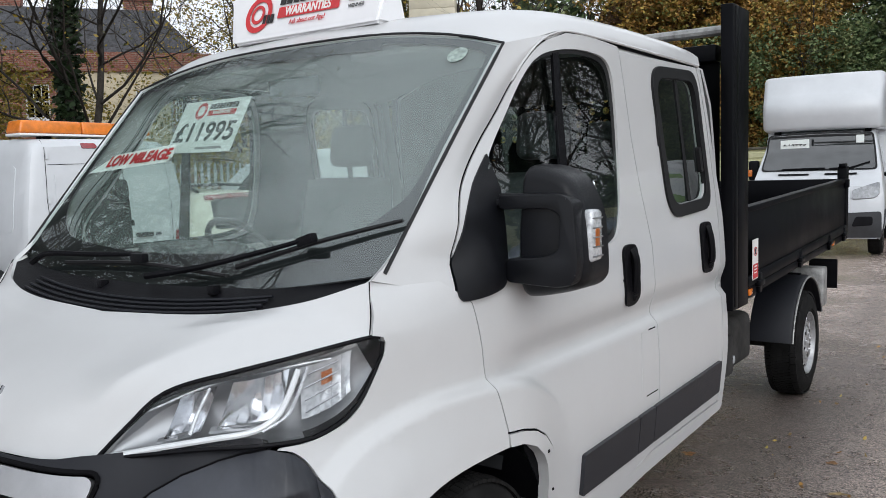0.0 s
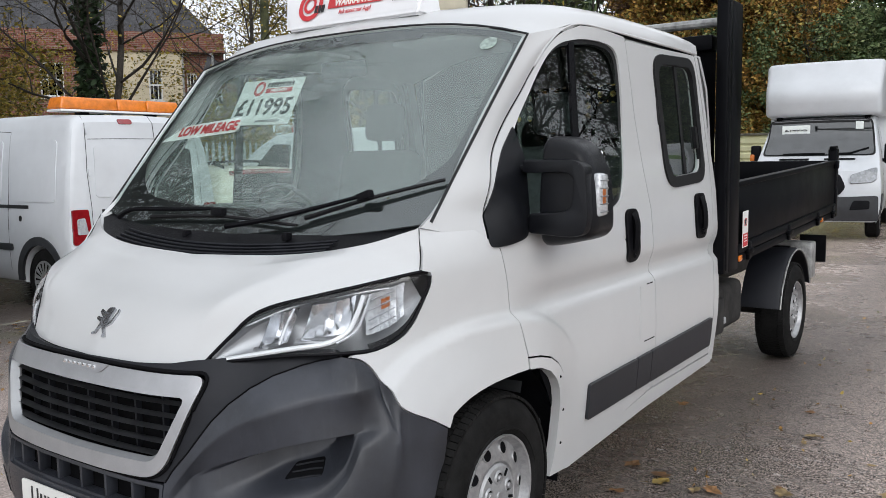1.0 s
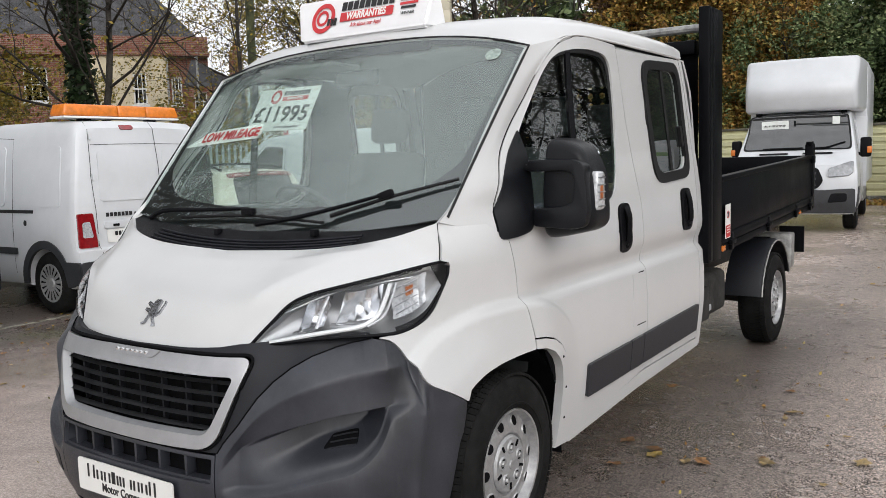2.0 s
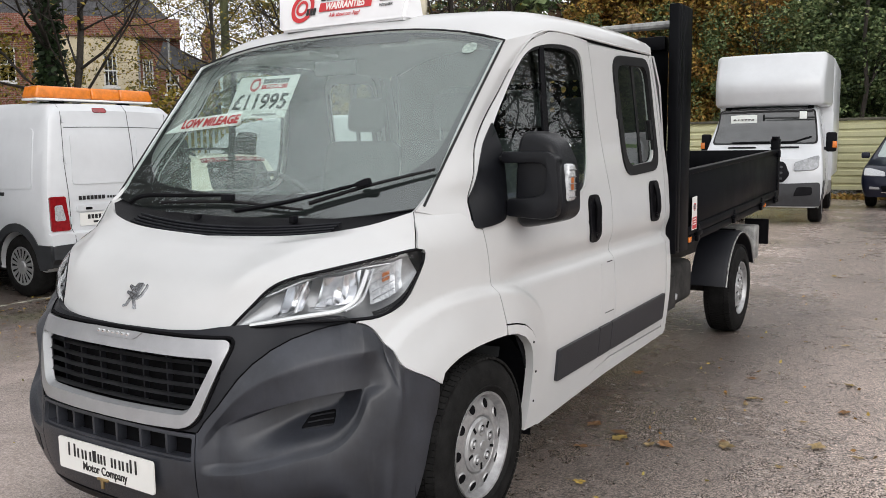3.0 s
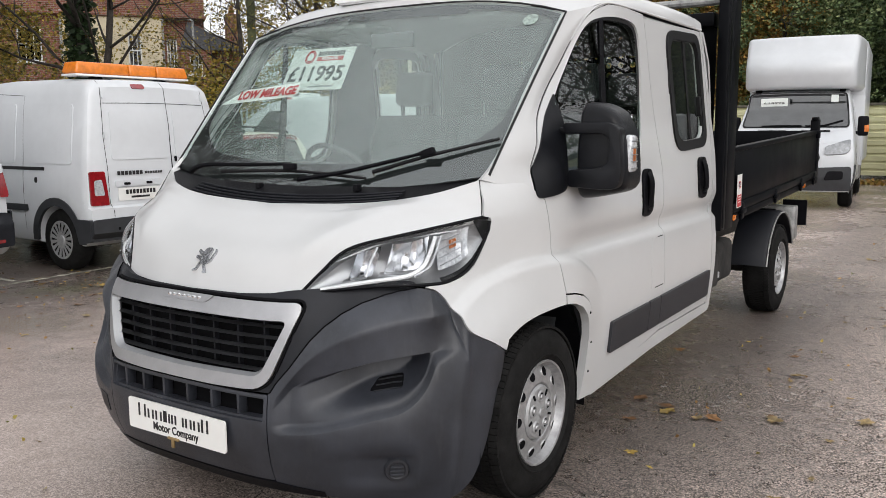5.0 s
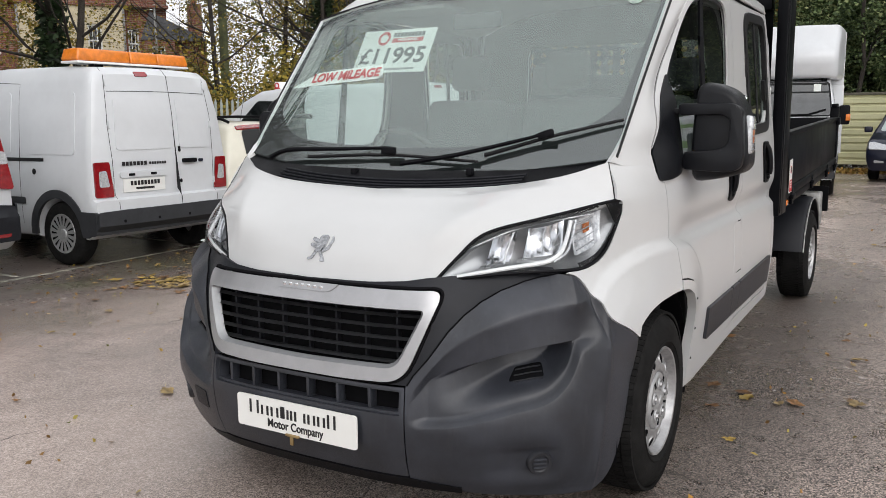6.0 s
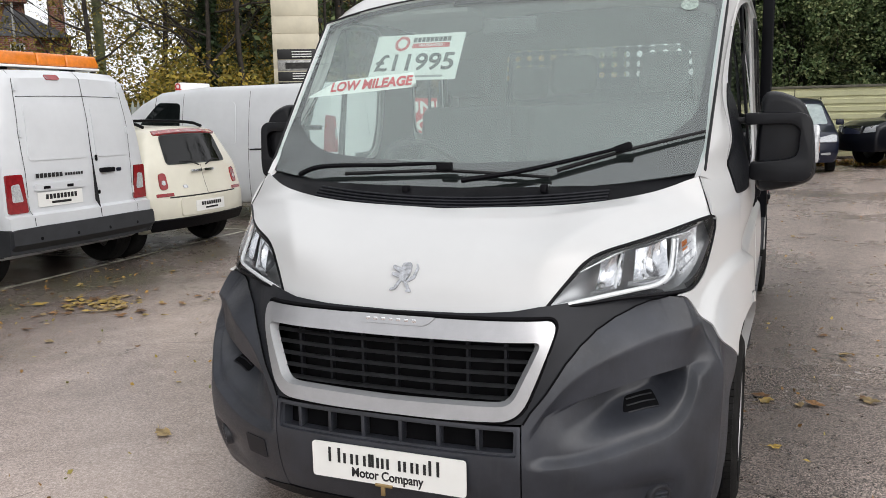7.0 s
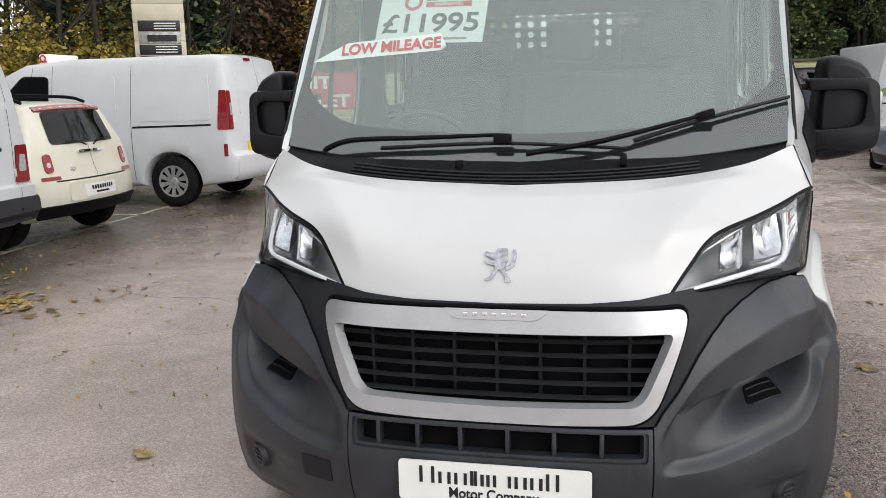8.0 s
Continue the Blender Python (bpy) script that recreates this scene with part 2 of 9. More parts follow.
def glass(name, tint, rough=0.0, ior=1.45, sheen=(1, 1, 1)):
    """A thin clear pane: mirrors more at a slant and lets tinted light pass."""
    m = bpy.data.materials.new(name)
    m.use_nodes = True
    n, l = m.node_tree.nodes, m.node_tree.links
    n.clear()
    out = n.new("ShaderNodeOutputMaterial")
    tr = n.new("ShaderNodeBsdfTransparent")
    tr.inputs["Color"].default_value = (*tint, 1)
    gl = n.new("ShaderNodeBsdfGlossy")
    gl.inputs["Roughness"].default_value = rough
    gl.inputs["Color"].default_value = (*sheen, 1)
    fr = n.new("ShaderNodeLayerWeight")
    fr.inputs["Blend"].default_value = 0.5
    pw = n.new("ShaderNodeMath")
    pw.operation = "POWER"
    pw.inputs[1].default_value = 5.0
    rg = n.new("ShaderNodeMapRange")
    rg.inputs["To Min"].default_value, rg.inputs["To Max"].default_value = ((ior - 1) / (ior + 1)) ** 2, 1.0
    l.new(fr.outputs["Facing"], pw.inputs[0])
    l.new(pw.outputs[0], rg.inputs["Value"])
    mx = n.new("ShaderNodeMixShader")
    l.new(rg.outputs[0], mx.inputs["Fac"])
    l.new(tr.outputs[0], mx.inputs[1])
    l.new(gl.outputs[0], mx.inputs[2])
    l.new(mx.outputs[0], out.inputs["Surface"])
    return m


M_WHITE = mat("van_white", (0.55, 0.555, 0.555), 0.32, vary=0.015, scale=3, coat=0.6, fine=0.012, fine_scale=500, rough_vary=0.04)
M_WHITE2 = mat("parked_white", (0.62, 0.64, 0.66), 0.34, vary=0.03, scale=2.5, coat=0.4)
M_GREYPLAST = mat("grey_bumper_plastic", (0.031, 0.034, 0.043), 0.40, vary=0.22, scale=5, fine=0.10, fine_scale=900, bump=0.0006, rough_vary=0.12)
# dusty run marks down the grey bumper
nt = M_GREYPLAST.node_tree
tc, mp, run = nt.nodes.new("ShaderNodeTexCoord"), nt.nodes.new("ShaderNodeMapping"), nt.nodes.new("ShaderNodeTexNoise")
mp.inputs["Scale"].default_value = (70.0, 70.0, 6.0)
run.inputs["Scale"].default_value, run.inputs["Detail"].default_value = 1.0, 5.0
nt.links.new(tc.outputs["Object"], mp.inputs["Vector"])
nt.links.new(mp.outputs[0], run.inputs["Vector"])
mr, mixc = nt.nodes.new("ShaderNodeMapRange"), nt.nodes.new("ShaderNodeMix")
mr.inputs["From Min"].default_value, mr.inputs["From Max"].default_value, mr.inputs["To Max"].default_value = 0.55, 0.80, 0.16
mixc.data_type = "RGBA"
mixc.inputs["B"].default_value = (0.085, 0.085, 0.088, 1)
shader = nt.nodes["Principled BSDF"]
was = shader.inputs["Base Color"].links[0].from_socket
nt.links.new(run.outputs["Fac"], mr.inputs["Value"])
nt.links.new(mr.outputs[0], mixc.inputs["Factor"])
nt.links.new(was, mixc.inputs["A"])
nt.links.new(mixc.outputs["Result"], shader.inputs["Base Color"])
M_CHARCOAL = mat("charcoal_plastic", (0.012, 0.013, 0.017), 0.50, spec=0.28, vary=0.10, scale=6, fine=0.10, fine_scale=900, bump=0.0006)
M_BLACK = mat("black_plastic", (0.005, 0.005, 0.0065), 0.46, spec=0.11, vary=0.15, scale=9, fine=0.12, fine_scale=800, bump=0.0005)
M_TRIM = mat("side_trim_plastic", (0.019, 0.020, 0.025), 0.45, vary=0.10, scale=6, fine=0.10, fine_scale=800, bump=0.0005)
M_SEAL = mat("rubber_seal", (0.010, 0.010, 0.011), 0.45, spec=0.3, vary=0.1, scale=20)
# near-black for open gaps and recesses, their shade put into the colour
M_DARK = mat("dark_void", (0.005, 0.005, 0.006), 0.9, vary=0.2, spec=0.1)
M_SILVER = mat("silver_paint", (0.43, 0.43, 0.44), 0.36, 0.75, vary=0.04, scale=12, fine=0.05, fine_scale=1500)
M_EMBLEM = mat("emblem_metal", (0.50, 0.51, 0.53), 0.20, 0.95, vary=0.2, scale=60)
M_SILVERIN = mat("silver_paint_inner", (0.34, 0.35, 0.36), 0.55, 0.5, vary=0.05, scale=12, fine=0.05, fine_scale=1500)
M_SLAT = mat("grille_plastic", (0.050, 0.052, 0.056), 0.42, vary=0.15, scale=12, fine=0.10, fine_scale=700)
M_REFLECT = mat("lamp_reflector", (0.72, 0.73, 0.75), 0.20, 1.0, vary=0.10, scale=40)
M_LAMPIN = mat("smoked_lamp_inner", (0.38, 0.39, 0.40), 0.30, 0.5, vary=0.05, scale=30)
M_MIRRORBLK = mat("grained_black_plastic", (0.0060, 0.0066, 0.0088), 0.36, spec=0.26, vary=0.18, scale=14, fine=0.15, fine_scale=900, bump=0.0007, rough_vary=0.10)
M_CHROME = mat("chrome", (0.82, 0.83, 0.84), 0.09, 1.0, vary=0.02)
M_TYRE = mat("tyre_rubber", (0.014, 0.0138, 0.0136), 0.75, spec=0.10, vary=0.25, scale=14, fine=0.2, fine_scale=300, bump=0.001)
M_WHEEL = mat("wheel_silver", (0.40, 0.40, 0.405), 0.34, 0.5, vary=0.14, scale=25, fine=0.06, fine_scale=600)
M_WHEELCAP = mat("wheel_cap_silver", (0.38, 0.385, 0.39), 0.38, 0.35, vary=0.10, scale=25)
M_STEELBLACK = mat("tipper_black_paint", (0.0036, 0.0039, 0.0052), 0.38, spec=0.07, vary=0.25, scale=3, fine=0.10, fine_scale=260, rough_vary=0.12)
M_CHASSIS = mat("chassis_grime", (0.030, 0.028, 0.026), 0.75, vary=0.4, scale=8, fine=0.3, fine_scale=90)
M_GALV = mat("galvanised_steel", (0.42, 0.42, 0.41), 0.5, 0.5, vary=0.25, scale=14)
M_PLATE = mat("plate_white", (0.80, 0.80, 0.77), 0.30, vary=0.02, scale=6)
M_INK = mat("black_print", (0.012, 0.012, 0.013), 0.5, vary=0.1)
M_RED = mat("red_print", (0.55, 0.03, 0.035), 0.45, vary=0.06)
M_CARD = mat("price_card", (0.80, 0.84, 0.81), 0.6, vary=0.03, scale=8)
M_CLOTH = mat("seat_cloth", (0.075, 0.08, 0.085), 0.9, vary=0.2, scale=30, fine=0.2, fine_scale=400)
M_DASH = mat("dashboard_plastic", (0.045, 0.047, 0.05), 0.62, vary=0.12, scale=12, fine=0.1, fine_scale=500)
M_LINING = mat("cab_lining", (0.60, 0.60, 0.58), 0.8, vary=0.06, scale=10)
M_AMBER = mat("amber_plastic", (0.78, 0.22, 0.02), 0.25, vary=0.12, scale=14, coat=0.5)
M_REDLAMP = mat("red_lamp", (0.27, 0.010, 0.014), 0.14, vary=0.15, scale=30, coat=1.0)
M_BEZEL = mat("lamp_bezel", (0.30, 0.31, 0.32), 0.28, 0.6, vary=0.15, scale=20)
M_CLEARLAMP = mat("clear_lamp", (0.62, 0.64, 0.66), 0.12, 0.2, vary=0.2, scale=60, coat=1.0)
M_GLOSSBLACK = mat("gloss_black", (0.006, 0.006, 0.007), 0.28, vary=0.1, spec=0.25)
M_GUIDE = mat("light_guide_white", (0.78, 0.80, 0.80), 0.16, vary=0.05, coat=1.0)
M_AMBERDEEP = mat("deep_amber", (0.42, 0.12, 0.02), 0.3, vary=0.2, scale=60)
M_ORANGE = mat("orange_reflector", (0.75, 0.20, 0.02), 0.25, vary=0.1, coat=0.6)
G_SCREEN = glass("windscreen_glass", (0.86, 0.95, 0.92), 0.0, 2.35, (0.95, 1.0, 0.99))
# pale windscreen veil: fog and sky sheen put into one sheet
G_VEIL = glass("condensation", (0.97, 0.99, 0.98), 0.0, 1.0)
_n, _l = G_VEIL.node_tree.nodes, G_VEIL.node_tree.links
_d, _m = _n.new("ShaderNodeBsdfDiffuse"), _n.new("ShaderNodeMixShader")
_d.inputs["Color"].default_value = (0.60, 0.66, 0.64, 1)
_c, _z, _r = _n.new("ShaderNodeTexCoord"), _n.new("ShaderNodeTexNoise"), _n.new("ShaderNodeMapRange")
_z.inputs["Scale"].default_value, _z.inputs["Detail"].default_value = 3.0, 5.0
_r.inputs["To Min"].default_value, _r.inputs["To Max"].default_value = 0.13, 0.20
_l.new(_c.outputs["Object"], _z.inputs["Vector"])
_l.new(_z.outputs["Fac"], _r.inputs["Value"])
_l.new(_r.outputs[0], _m.inputs["Fac"])
_l.new(_n["Transparent BSDF"].outputs[0], _m.inputs[1])
_l.new(_d.outputs[0], _m.inputs[2])
_l.new(_m.outputs[0], _n["Material Output"].inputs["Surface"])
G_SIDE = glass("side_glass", (0.80, 0.90, 0.86), 0.0, 1.9)
G_PARKED = glass("parked_screen", (0.30, 0.32, 0.32), 0.0, 2.3)
G_DARK = glass("privacy_glass", (0.10, 0.115, 0.115), 0.0, 1.55)
G_LENS = glass("lamp_lens", (0.93, 0.94, 0.95), 0.02, 1.3)

# ---- the crew-cab tipper truck; its nose looks to -y, its nearside to +x ----
truck = thing("tipper_truck", "white crew-cab tipper truck with grey bumper parked on the tarmac", "truck")
AXLE_F, AXLE_R, WHEEL_R = 0.93, 4.95, 0.342
side_z = table([(0.2, 0.955), (0.35, 0.975), (0.6, 1.0), (0.76, 1.000), (0.88, 0.993), (0.945, 0.990), (0.975, 0.989), (1.035, 0.990), (1.09, 0.990), (1.25, 0.982), (1.5, 0.964), (1.9, 0.940), (1.98, 0.928), (2.05, 0.895)])


# the shoulder groove of the doors and the crest of the flare over the front wheel
groove = table([(0.86, 0.0), (0.902, 0.001), (0.915, 0.008), (0.932, 0.024), (0.948, 0.028), (0.972, 0.024), (1.03, 0.004), (1.06, 0.0)])
brow = table([(0.28, 0.69), (0.456, 0.820), (0.561, 0.880), (0.693, 0.920), (0.839, 0.940), (1.03, 0.938), (1.184, 0.920), (1.319, 0.860), (1.408, 0.79), (1.48, 0.70), (1.53, 0.60)])


def side_x(y, z):
    """Half width of the cab side at that place."""
    x = side_z(z)
    t = max(0.0, (1.35 - y) / 0.95)
    low = smooth(0.62, 0.95, z)
    x -= 0.165 * t * t * (0.38 + 0.62 * low)
    x -= 3.3 * max(0.0, min(z, 1.27) - 1.1) ** 2 * min(1.0, max(0.0, (1.08 - y) / 0.36)) * (1 - smooth(1.27, 1.40, z))
    x -= 0.30 * max(0, 1.75 - y) ** 2 * smooth(1.25, 1.8, z)
    if 0.86 < z < 1.06:
        x -= groove(z) * smooth(1.0, 1.3, y)
    if z < 1.0 and y < 1.53:
        b = brow(max(0.28, y))
        x += 0.027 * (1 - smooth(b - 0.028, b + 0.010, z)) * smooth(0.45, 0.7, z) * (1 - smooth(1.15, 1.5, y))
    return x


def on_side(y, z, out=0.0):
    return Vector((side_x(y, z) + out, y, z))


def arch(a0, a1, r, n=14, cy=AXLE_F + 0.02, cz=0.32, sy=0.94):
    """Points on the front wheel arch, by angle from the rear, upwards."""
    return [(cy + sy * r * math.cos(radians(a0 + (a1 - a0) * i / n)), cz + r * math.sin(radians(a0 + (a1 - a0) * i / n))) for i in range(n + 1)]


def seam_ribbon(path, width, depth=0.006, step=0.012):
    """A narrow dark strip laid just under the skin along a shut line."""
    pts = [Vector(p) for p in resample_open(path, step)]
    a, b = [], []
    for i, p in enumerate(pts):
        d = (pts[min(i + 1, len(pts) - 1)] - pts[max(i - 1, 0)]).normalized()
        n = Vector((-d.y, d.x)) * width / 2
        a.append(on_side(p.x + n.x, p.y + n.y, -depth))
        b.append(on_side(p.x - n.x, p.y - n.y, -depth))
    return facing(grid_bm([a, b]), (1, 0, 0))


def resample_open(path, step):
    out = [Vector(path[0])]
    for q in path[1:]:
        a, b = out[-1].copy(), Vector(q)
        k = max(1, math.ceil((b - a).length / step))
        out += [a.lerp(b, (j + 1) / k) for j in range(k)]
    return out


def flat_fit(outline, out):
    """A gently bowed sheet that follows the side round an opening."""
    q = np.array([[1, y, z] for y, z in outline])
    c, *_ = np.linalg.lstsq(q, np.array([side_x(y, z) + 0.06 * z * z for y, z in outline]), rcond=None)
    return lambda y, z: Vector((float(c @ np.array([1, y, z])) - 0.06 * z * z + out, y, z))


def both_sides(name, outline, material, parent, fn=None, label="", **kw):
    """A side panel and its twin on the offside."""
    f = fn or on_side
    a = part(name, panel(outline, f, **kw), material, parent, label)
    b = part(name, mirrored(panel(outline, f, **kw), both=False), material, parent, label)
    return a, b


front_window = closed_curve([(1.040, 1.350), (1.165, 1.530), (1.278, 1.666), (1.427, 1.842), (1.579, 1.897), (1.800, 1.910), (1.930, 1.885), (1.968, 1.780), (1.972, 1.550), (1.945, 1.340), (1.860, 1.255), (1.550, 1.232), (1.150, 1.235), (1.055, 1.268)], 60)
rear_window = rounded([(2.315, 1.915), (2.865, 1.935), (2.985, 1.325), (2.435, 1.30)], [0.12, 0.10, 0.12, 0.13], 6)
rear_glass = rounded([(2.365, 1.872), (2.825, 1.888), (2.925, 1.375), (2.475, 1.352)], [0.10, 0.08, 0.09, 0.10], 6)

# front wings; their edge against the bumper, from the lamp down, and round the headlamp
WING_LOW = [tuple(p[:2]) for p in catmull([(0.390, 0.902, 0), (0.420, 0.891, 0), (0.443, 0.868, 0), (0.457, 0.836, 0), (0.464, 0.800, 0), (0.475, 0.758, 0), (0.508, 0.731, 0), (0.574, 0.697, 0), (0.640, 0.657, 0)], 26)]
LAMP_EDGE = [tuple(p[:2]) for p in catmull([(0.396, 0.906, 0), (0.460, 0.905, 0), (0.525, 0.917, 0), (0.576, 0.938, 0), (0.610, 0.968, 0), (0.634, 1.004, 0), (0.656, 1.041, 0), (0.674, 1.075, 0), (0.680, 1.102, 0)], 24)]
wing = [(0.700, 1.244), (0.77, 1.262), (0.84, 1.252), (0.90, 1.225), (0.944, 1.193), (0.9865, 1.16), (1.0145, 1.04), (1.0285, 0.945), (1.0525, 0.87), (1.069, 0.79), (1.070, 0.746)] + [tuple(p[:2]) for p in catmull([(1.0, 0.7465, 0), (0.928, 0.744, 0), (0.85, 0.738, 0), (0.766, 0.724, 0), (0.70, 0.704, 0), (0.664, 0.688, 0)], 30)] + [(0.646, 0.655)] + WING_LOW[::-1] + LAMP_EDGE + [(0.675, 1.116), (0.646, 1.1235), (0.653, 1.145), (0.666, 1.168), (0.680, 1.205)]
BROWS = [[(y, brow(y) + d) for y in np.arange(0.46, 1.42, 0.02)] for d in (-0.028, -0.0185, -0.009, 0.0005, 0.010)]
LEDGES = [[(1.05, z), (3.08, z)] for z in (0.902, 0.912, 0.922, 0.932, 0.948, 0.972)]
both_sides("front_wing", wing, M_WHITE, truck, step=0.012, rim=0.015, creases=[[q for q in c if q[0] < 1.02] for c in BROWS])
# front doors
LIP_OUT = [(1.076, 0.788), (1.15, 0.779), (1.22, 0.761), (1.283, 0.727), (1.325, 0.685), (1.355, 0.64), (1.385, 0.555), (1.402, 0.48), (1.410, 0.40), (1.412, 0.285)]
LIP_IN = [(1.074, 0.746), (1.14, 0.738), (1.209, 0.712), (1.26, 0.672), (1.292, 0.629), (1.315, 0.57), (1.327, 0.504), (1.328, 0.42), (1.318, 0.34), (1.303, 0.285)]
DOOR_EDGE = [tuple(p[:2]) for p in catmull([(0.945, 1.200, 0), (0.953, 1.262, 0), (0.972, 1.325, 0), (1.004, 1.400, 0), (1.046, 1.468, 0), (1.100, 1.528, 0), (1.160, 1.588, 0), (1.254, 1.682, 0), (1.326, 1.766, 0), (1.400, 1.845, 0), (1.490, 1.910, 0), (1.630, 1.956, 0)], 44)]
door = [(0.990, 1.160), (1.018, 1.040), (1.032, 0.945), (1.056, 0.870)] + LIP_OUT + [ (2.253, 0.400), (2.263, 0.880), (2.230, 1.220), (2.159, 1.420), (2.099, 1.620), (2.034, 1.955), (1.800, 1.966)] + DOOR_EDGE[::-1]
doors = both_sides("front_door", door, M_WHITE, truck, step=0.014, holes=[front_window], rim=0.02, creases=[[q for q in c if q[0] > 1.08] for c in BROWS] + [[(1.36, c[0][1]), (2.245, c[0][1])] for c in LEDGES])
# arch lips on the doors
lip = [(y - 0.004, z - 0.006) for y, z in LIP_OUT] + LIP_IN[::-1]
for d in both_sides("arch_lip", lip, M_WHITE, truck, fn=lambda y, z: on_side(y, z, 0.004), step=0.014, rim=0.035):
    d["label"] = "white wheel arch lip"
# rear doors and the pillar behind
rear_door = [(2.258, 0.40), (2.268, 0.88), (2.235, 1.22), (2.164, 1.42), (2.104, 1.62), (2.041, 1.94), (2.90, 1.955), (2.985, 1.72), (3.06, 1.40), (3.075, 1.27), (3.09, 0.90), (3.075, 0.40)]
rdoors = both_sides("rear_door", rear_door, M_WHITE, truck, step=0.018, holes=[rear_glass], rim=0.02, creases=[[(2.275, c[0][1]), c[1]] for c in LEDGES])
pillar = [(3.083, 0.35), (3.098, 0.90), (3.083, 1.27), (3.068, 1.40), (2.993, 1.72), (2.908, 1.955), (2.95, 1.965), (3.03, 1.72), (3.12, 1.40), (3.15, 1.27), (3.175, 0.90), (3.15, 0.35)]
both_sides("rear_pillar", pillar, M_WHITE, truck, step=0.035, rim=0.05)
for path, w in (([(2.2575, 0.40), (2.2675, 0.88), (2.234, 1.22), (2.1635, 1.42), (2.1035, 1.62), (2.0395, 1.95)], 0.017), ([(3.079, 0.38), (3.094, 0.90), (3.079, 1.27), (3.064, 1.40), (2.989, 1.72), (2.904, 1.95)], 0.016), ([(0.9875, 1.16), (1.015, 1.04), (1.029, 0.945), (1.053, 0.87), (1.071, 0.79), (1.071, 0.748)], 0.015), ([(y - 0.0035, z + 0.0015) for y, z in DOOR_EDGE], 0.014), ([(1.630, 1.962), (1.80, 1.971), (2.034, 1.960), (2.90, 1.958)], 0.016), ([(y - 0.002, z - 0.003) for y, z in LIP_OUT], 0.014)):
    for sign in (1, -1):
        bm = seam_ribbon(path, w)
        part("shut_line", bm if sign > 0 else mirrored(bm, both=False), M_DARK, truck, "dark gap between the body panels")
sill = [(1.40, 0.28), (1.40, 0.30), (2.24, 0.39), (3.14, 0.39), (3.13, 0.34), (2.2, 0.315), (1.45, 0.27)]
both_sides("sill", sill, M_WHITE, truck, step=0.05, rim=0.06)
# window glass, rubber and frames
for sign in (1, -1):
    def fit_side(bm):
        return bm if sign > 0 else mirrored(bm, both=False)
    fd, rd = (doors[0], rdoors[0]) if sign > 0 else (doors[1], rdoors[1])
    part("window_pane", fit_side(panel(front_window, flat_fit(front_window, -0.020), step=0.05)), G_SIDE, fd)
    ring_in = [((y - 1.5) * 0.955 + 1.495, (z - 1.57) * 0.945 + 1.572) for y, z in front_window]
    part("window_seal", fit_side(panel(front_window, lambda y, z: on_side(y, z, -0.009), step=0.03, holes=[ring_in])), M_SEAL, fd, "black rubber window seal")
    part("window_bar", fit_side(panel([(1.550, 1.884), (1.584, 1.890), (1.578, 1.238), (1.526, 1.238)], lambda y, z: on_side(y, z, -0.006), step=0.05, rim=0.01)), M_BLACK, fd, "black plastic quarter-light bar")
    part("window_pane", fit_side(panel(rear_glass, flat_fit(rear_glass, -0.010), step=0.05)), G_SIDE, rd)
    part("window_seal", fit_side(panel(rear_window, lambda y, z: on_side(y, z, 0.010), step=0.03, holes=[rear_glass], rim=0.022)), M_SEAL, rd, "thick black rubber window surround")
    part("window_bar", fit_side(panel([(2.615, 1.88), (2.645, 1.88), (2.735, 1.365), (2.70, 1.365)], lambda y, z: on_side(y, z, -0.004), step=0.06, rim=0.008)), M_SEAL, rd)
    part("window_catch", fit_side(panel(rounded([(2.845, 1.60), (2.875, 1.60), (2.895, 1.49), (2.865, 1.49)], 0.012), lambda y, z: on_side(y, z, 0.008), step=0.03, rim=0.02)), M_SEAL, rd)
    for (y0, y1, zt, zb), dr in (((1.935, 2.085, 1.235, 1.005), fd), ((2.795, 2.965, 1.265, 1.035), rd)):
        ym = (y0 + y1) / 2
        oval = rounded([(y0, zt), (y1 - 0.015, zt), (y1, zb), (y0 + 0.02, zb)], 0.05, 6)
        cup = part("door_handle", fit_side(panel(oval, lambda y, z: on_side(y, z, 0.009 - 0.007 * (1 - smooth(0.03, 0.075, math.hypot((y - ym) * 1.0, (z - (zt + zb) / 2) * 0.6)))), step=0.012, rim=0.02)), M_BLACK, dr, "black recessed door handle")
        grip = [(side_x(ym, zt) + 0.004, ym + 0.008, zt - 0.02), (side_x(ym, zt) + 0.022, ym + 0.012, zt - 0.06), (side_x(ym, zb) + 0.022, ym + 0.02, zb + 0.07), (side_x(ym, zb) + 0.004, ym + 0.022, zb + 0.025)]
        part("grip", fit_side(tube(grip, 0.016, 0.016, 8, 14)), M_BLACK, cup)
    part("fuel_flap", fit_side(panel([(2.095, 0.89), (2.232, 0.89), (2.235, 0.645), (2.075, 0.645)], lambda y, z: on_side(y, z, 0.0012), step=0.04, rim=0.003)), M_WHITE, truck)
    for y0, y1, z in ((2.165, 2.236, 0.892), (2.120, 2.240, 0.643)):
        part("flap_gap", fit_side(panel([(y0, z - 0.0025), (y1, z - 0.0025), (y1, z + 0.0025), (y0, z + 0.0025)], lambda y, z: on_side(y, z, 0.0016), step=0.02)), M_DARK, truck)
    for y, z in ((1.292, 0.672), (1.352, 0.532), (1.362, 0.40)):
        part("lip_screw", fit_side(moved(lathe([(0.0, 0.003), (0.004, 0.003), (0.006, 0.0), (0.006, -0.004)], 10), Matrix.Translation(on_side(y, z, 0.004)))), M_DARK, truck, "dark screw in the arch lip")
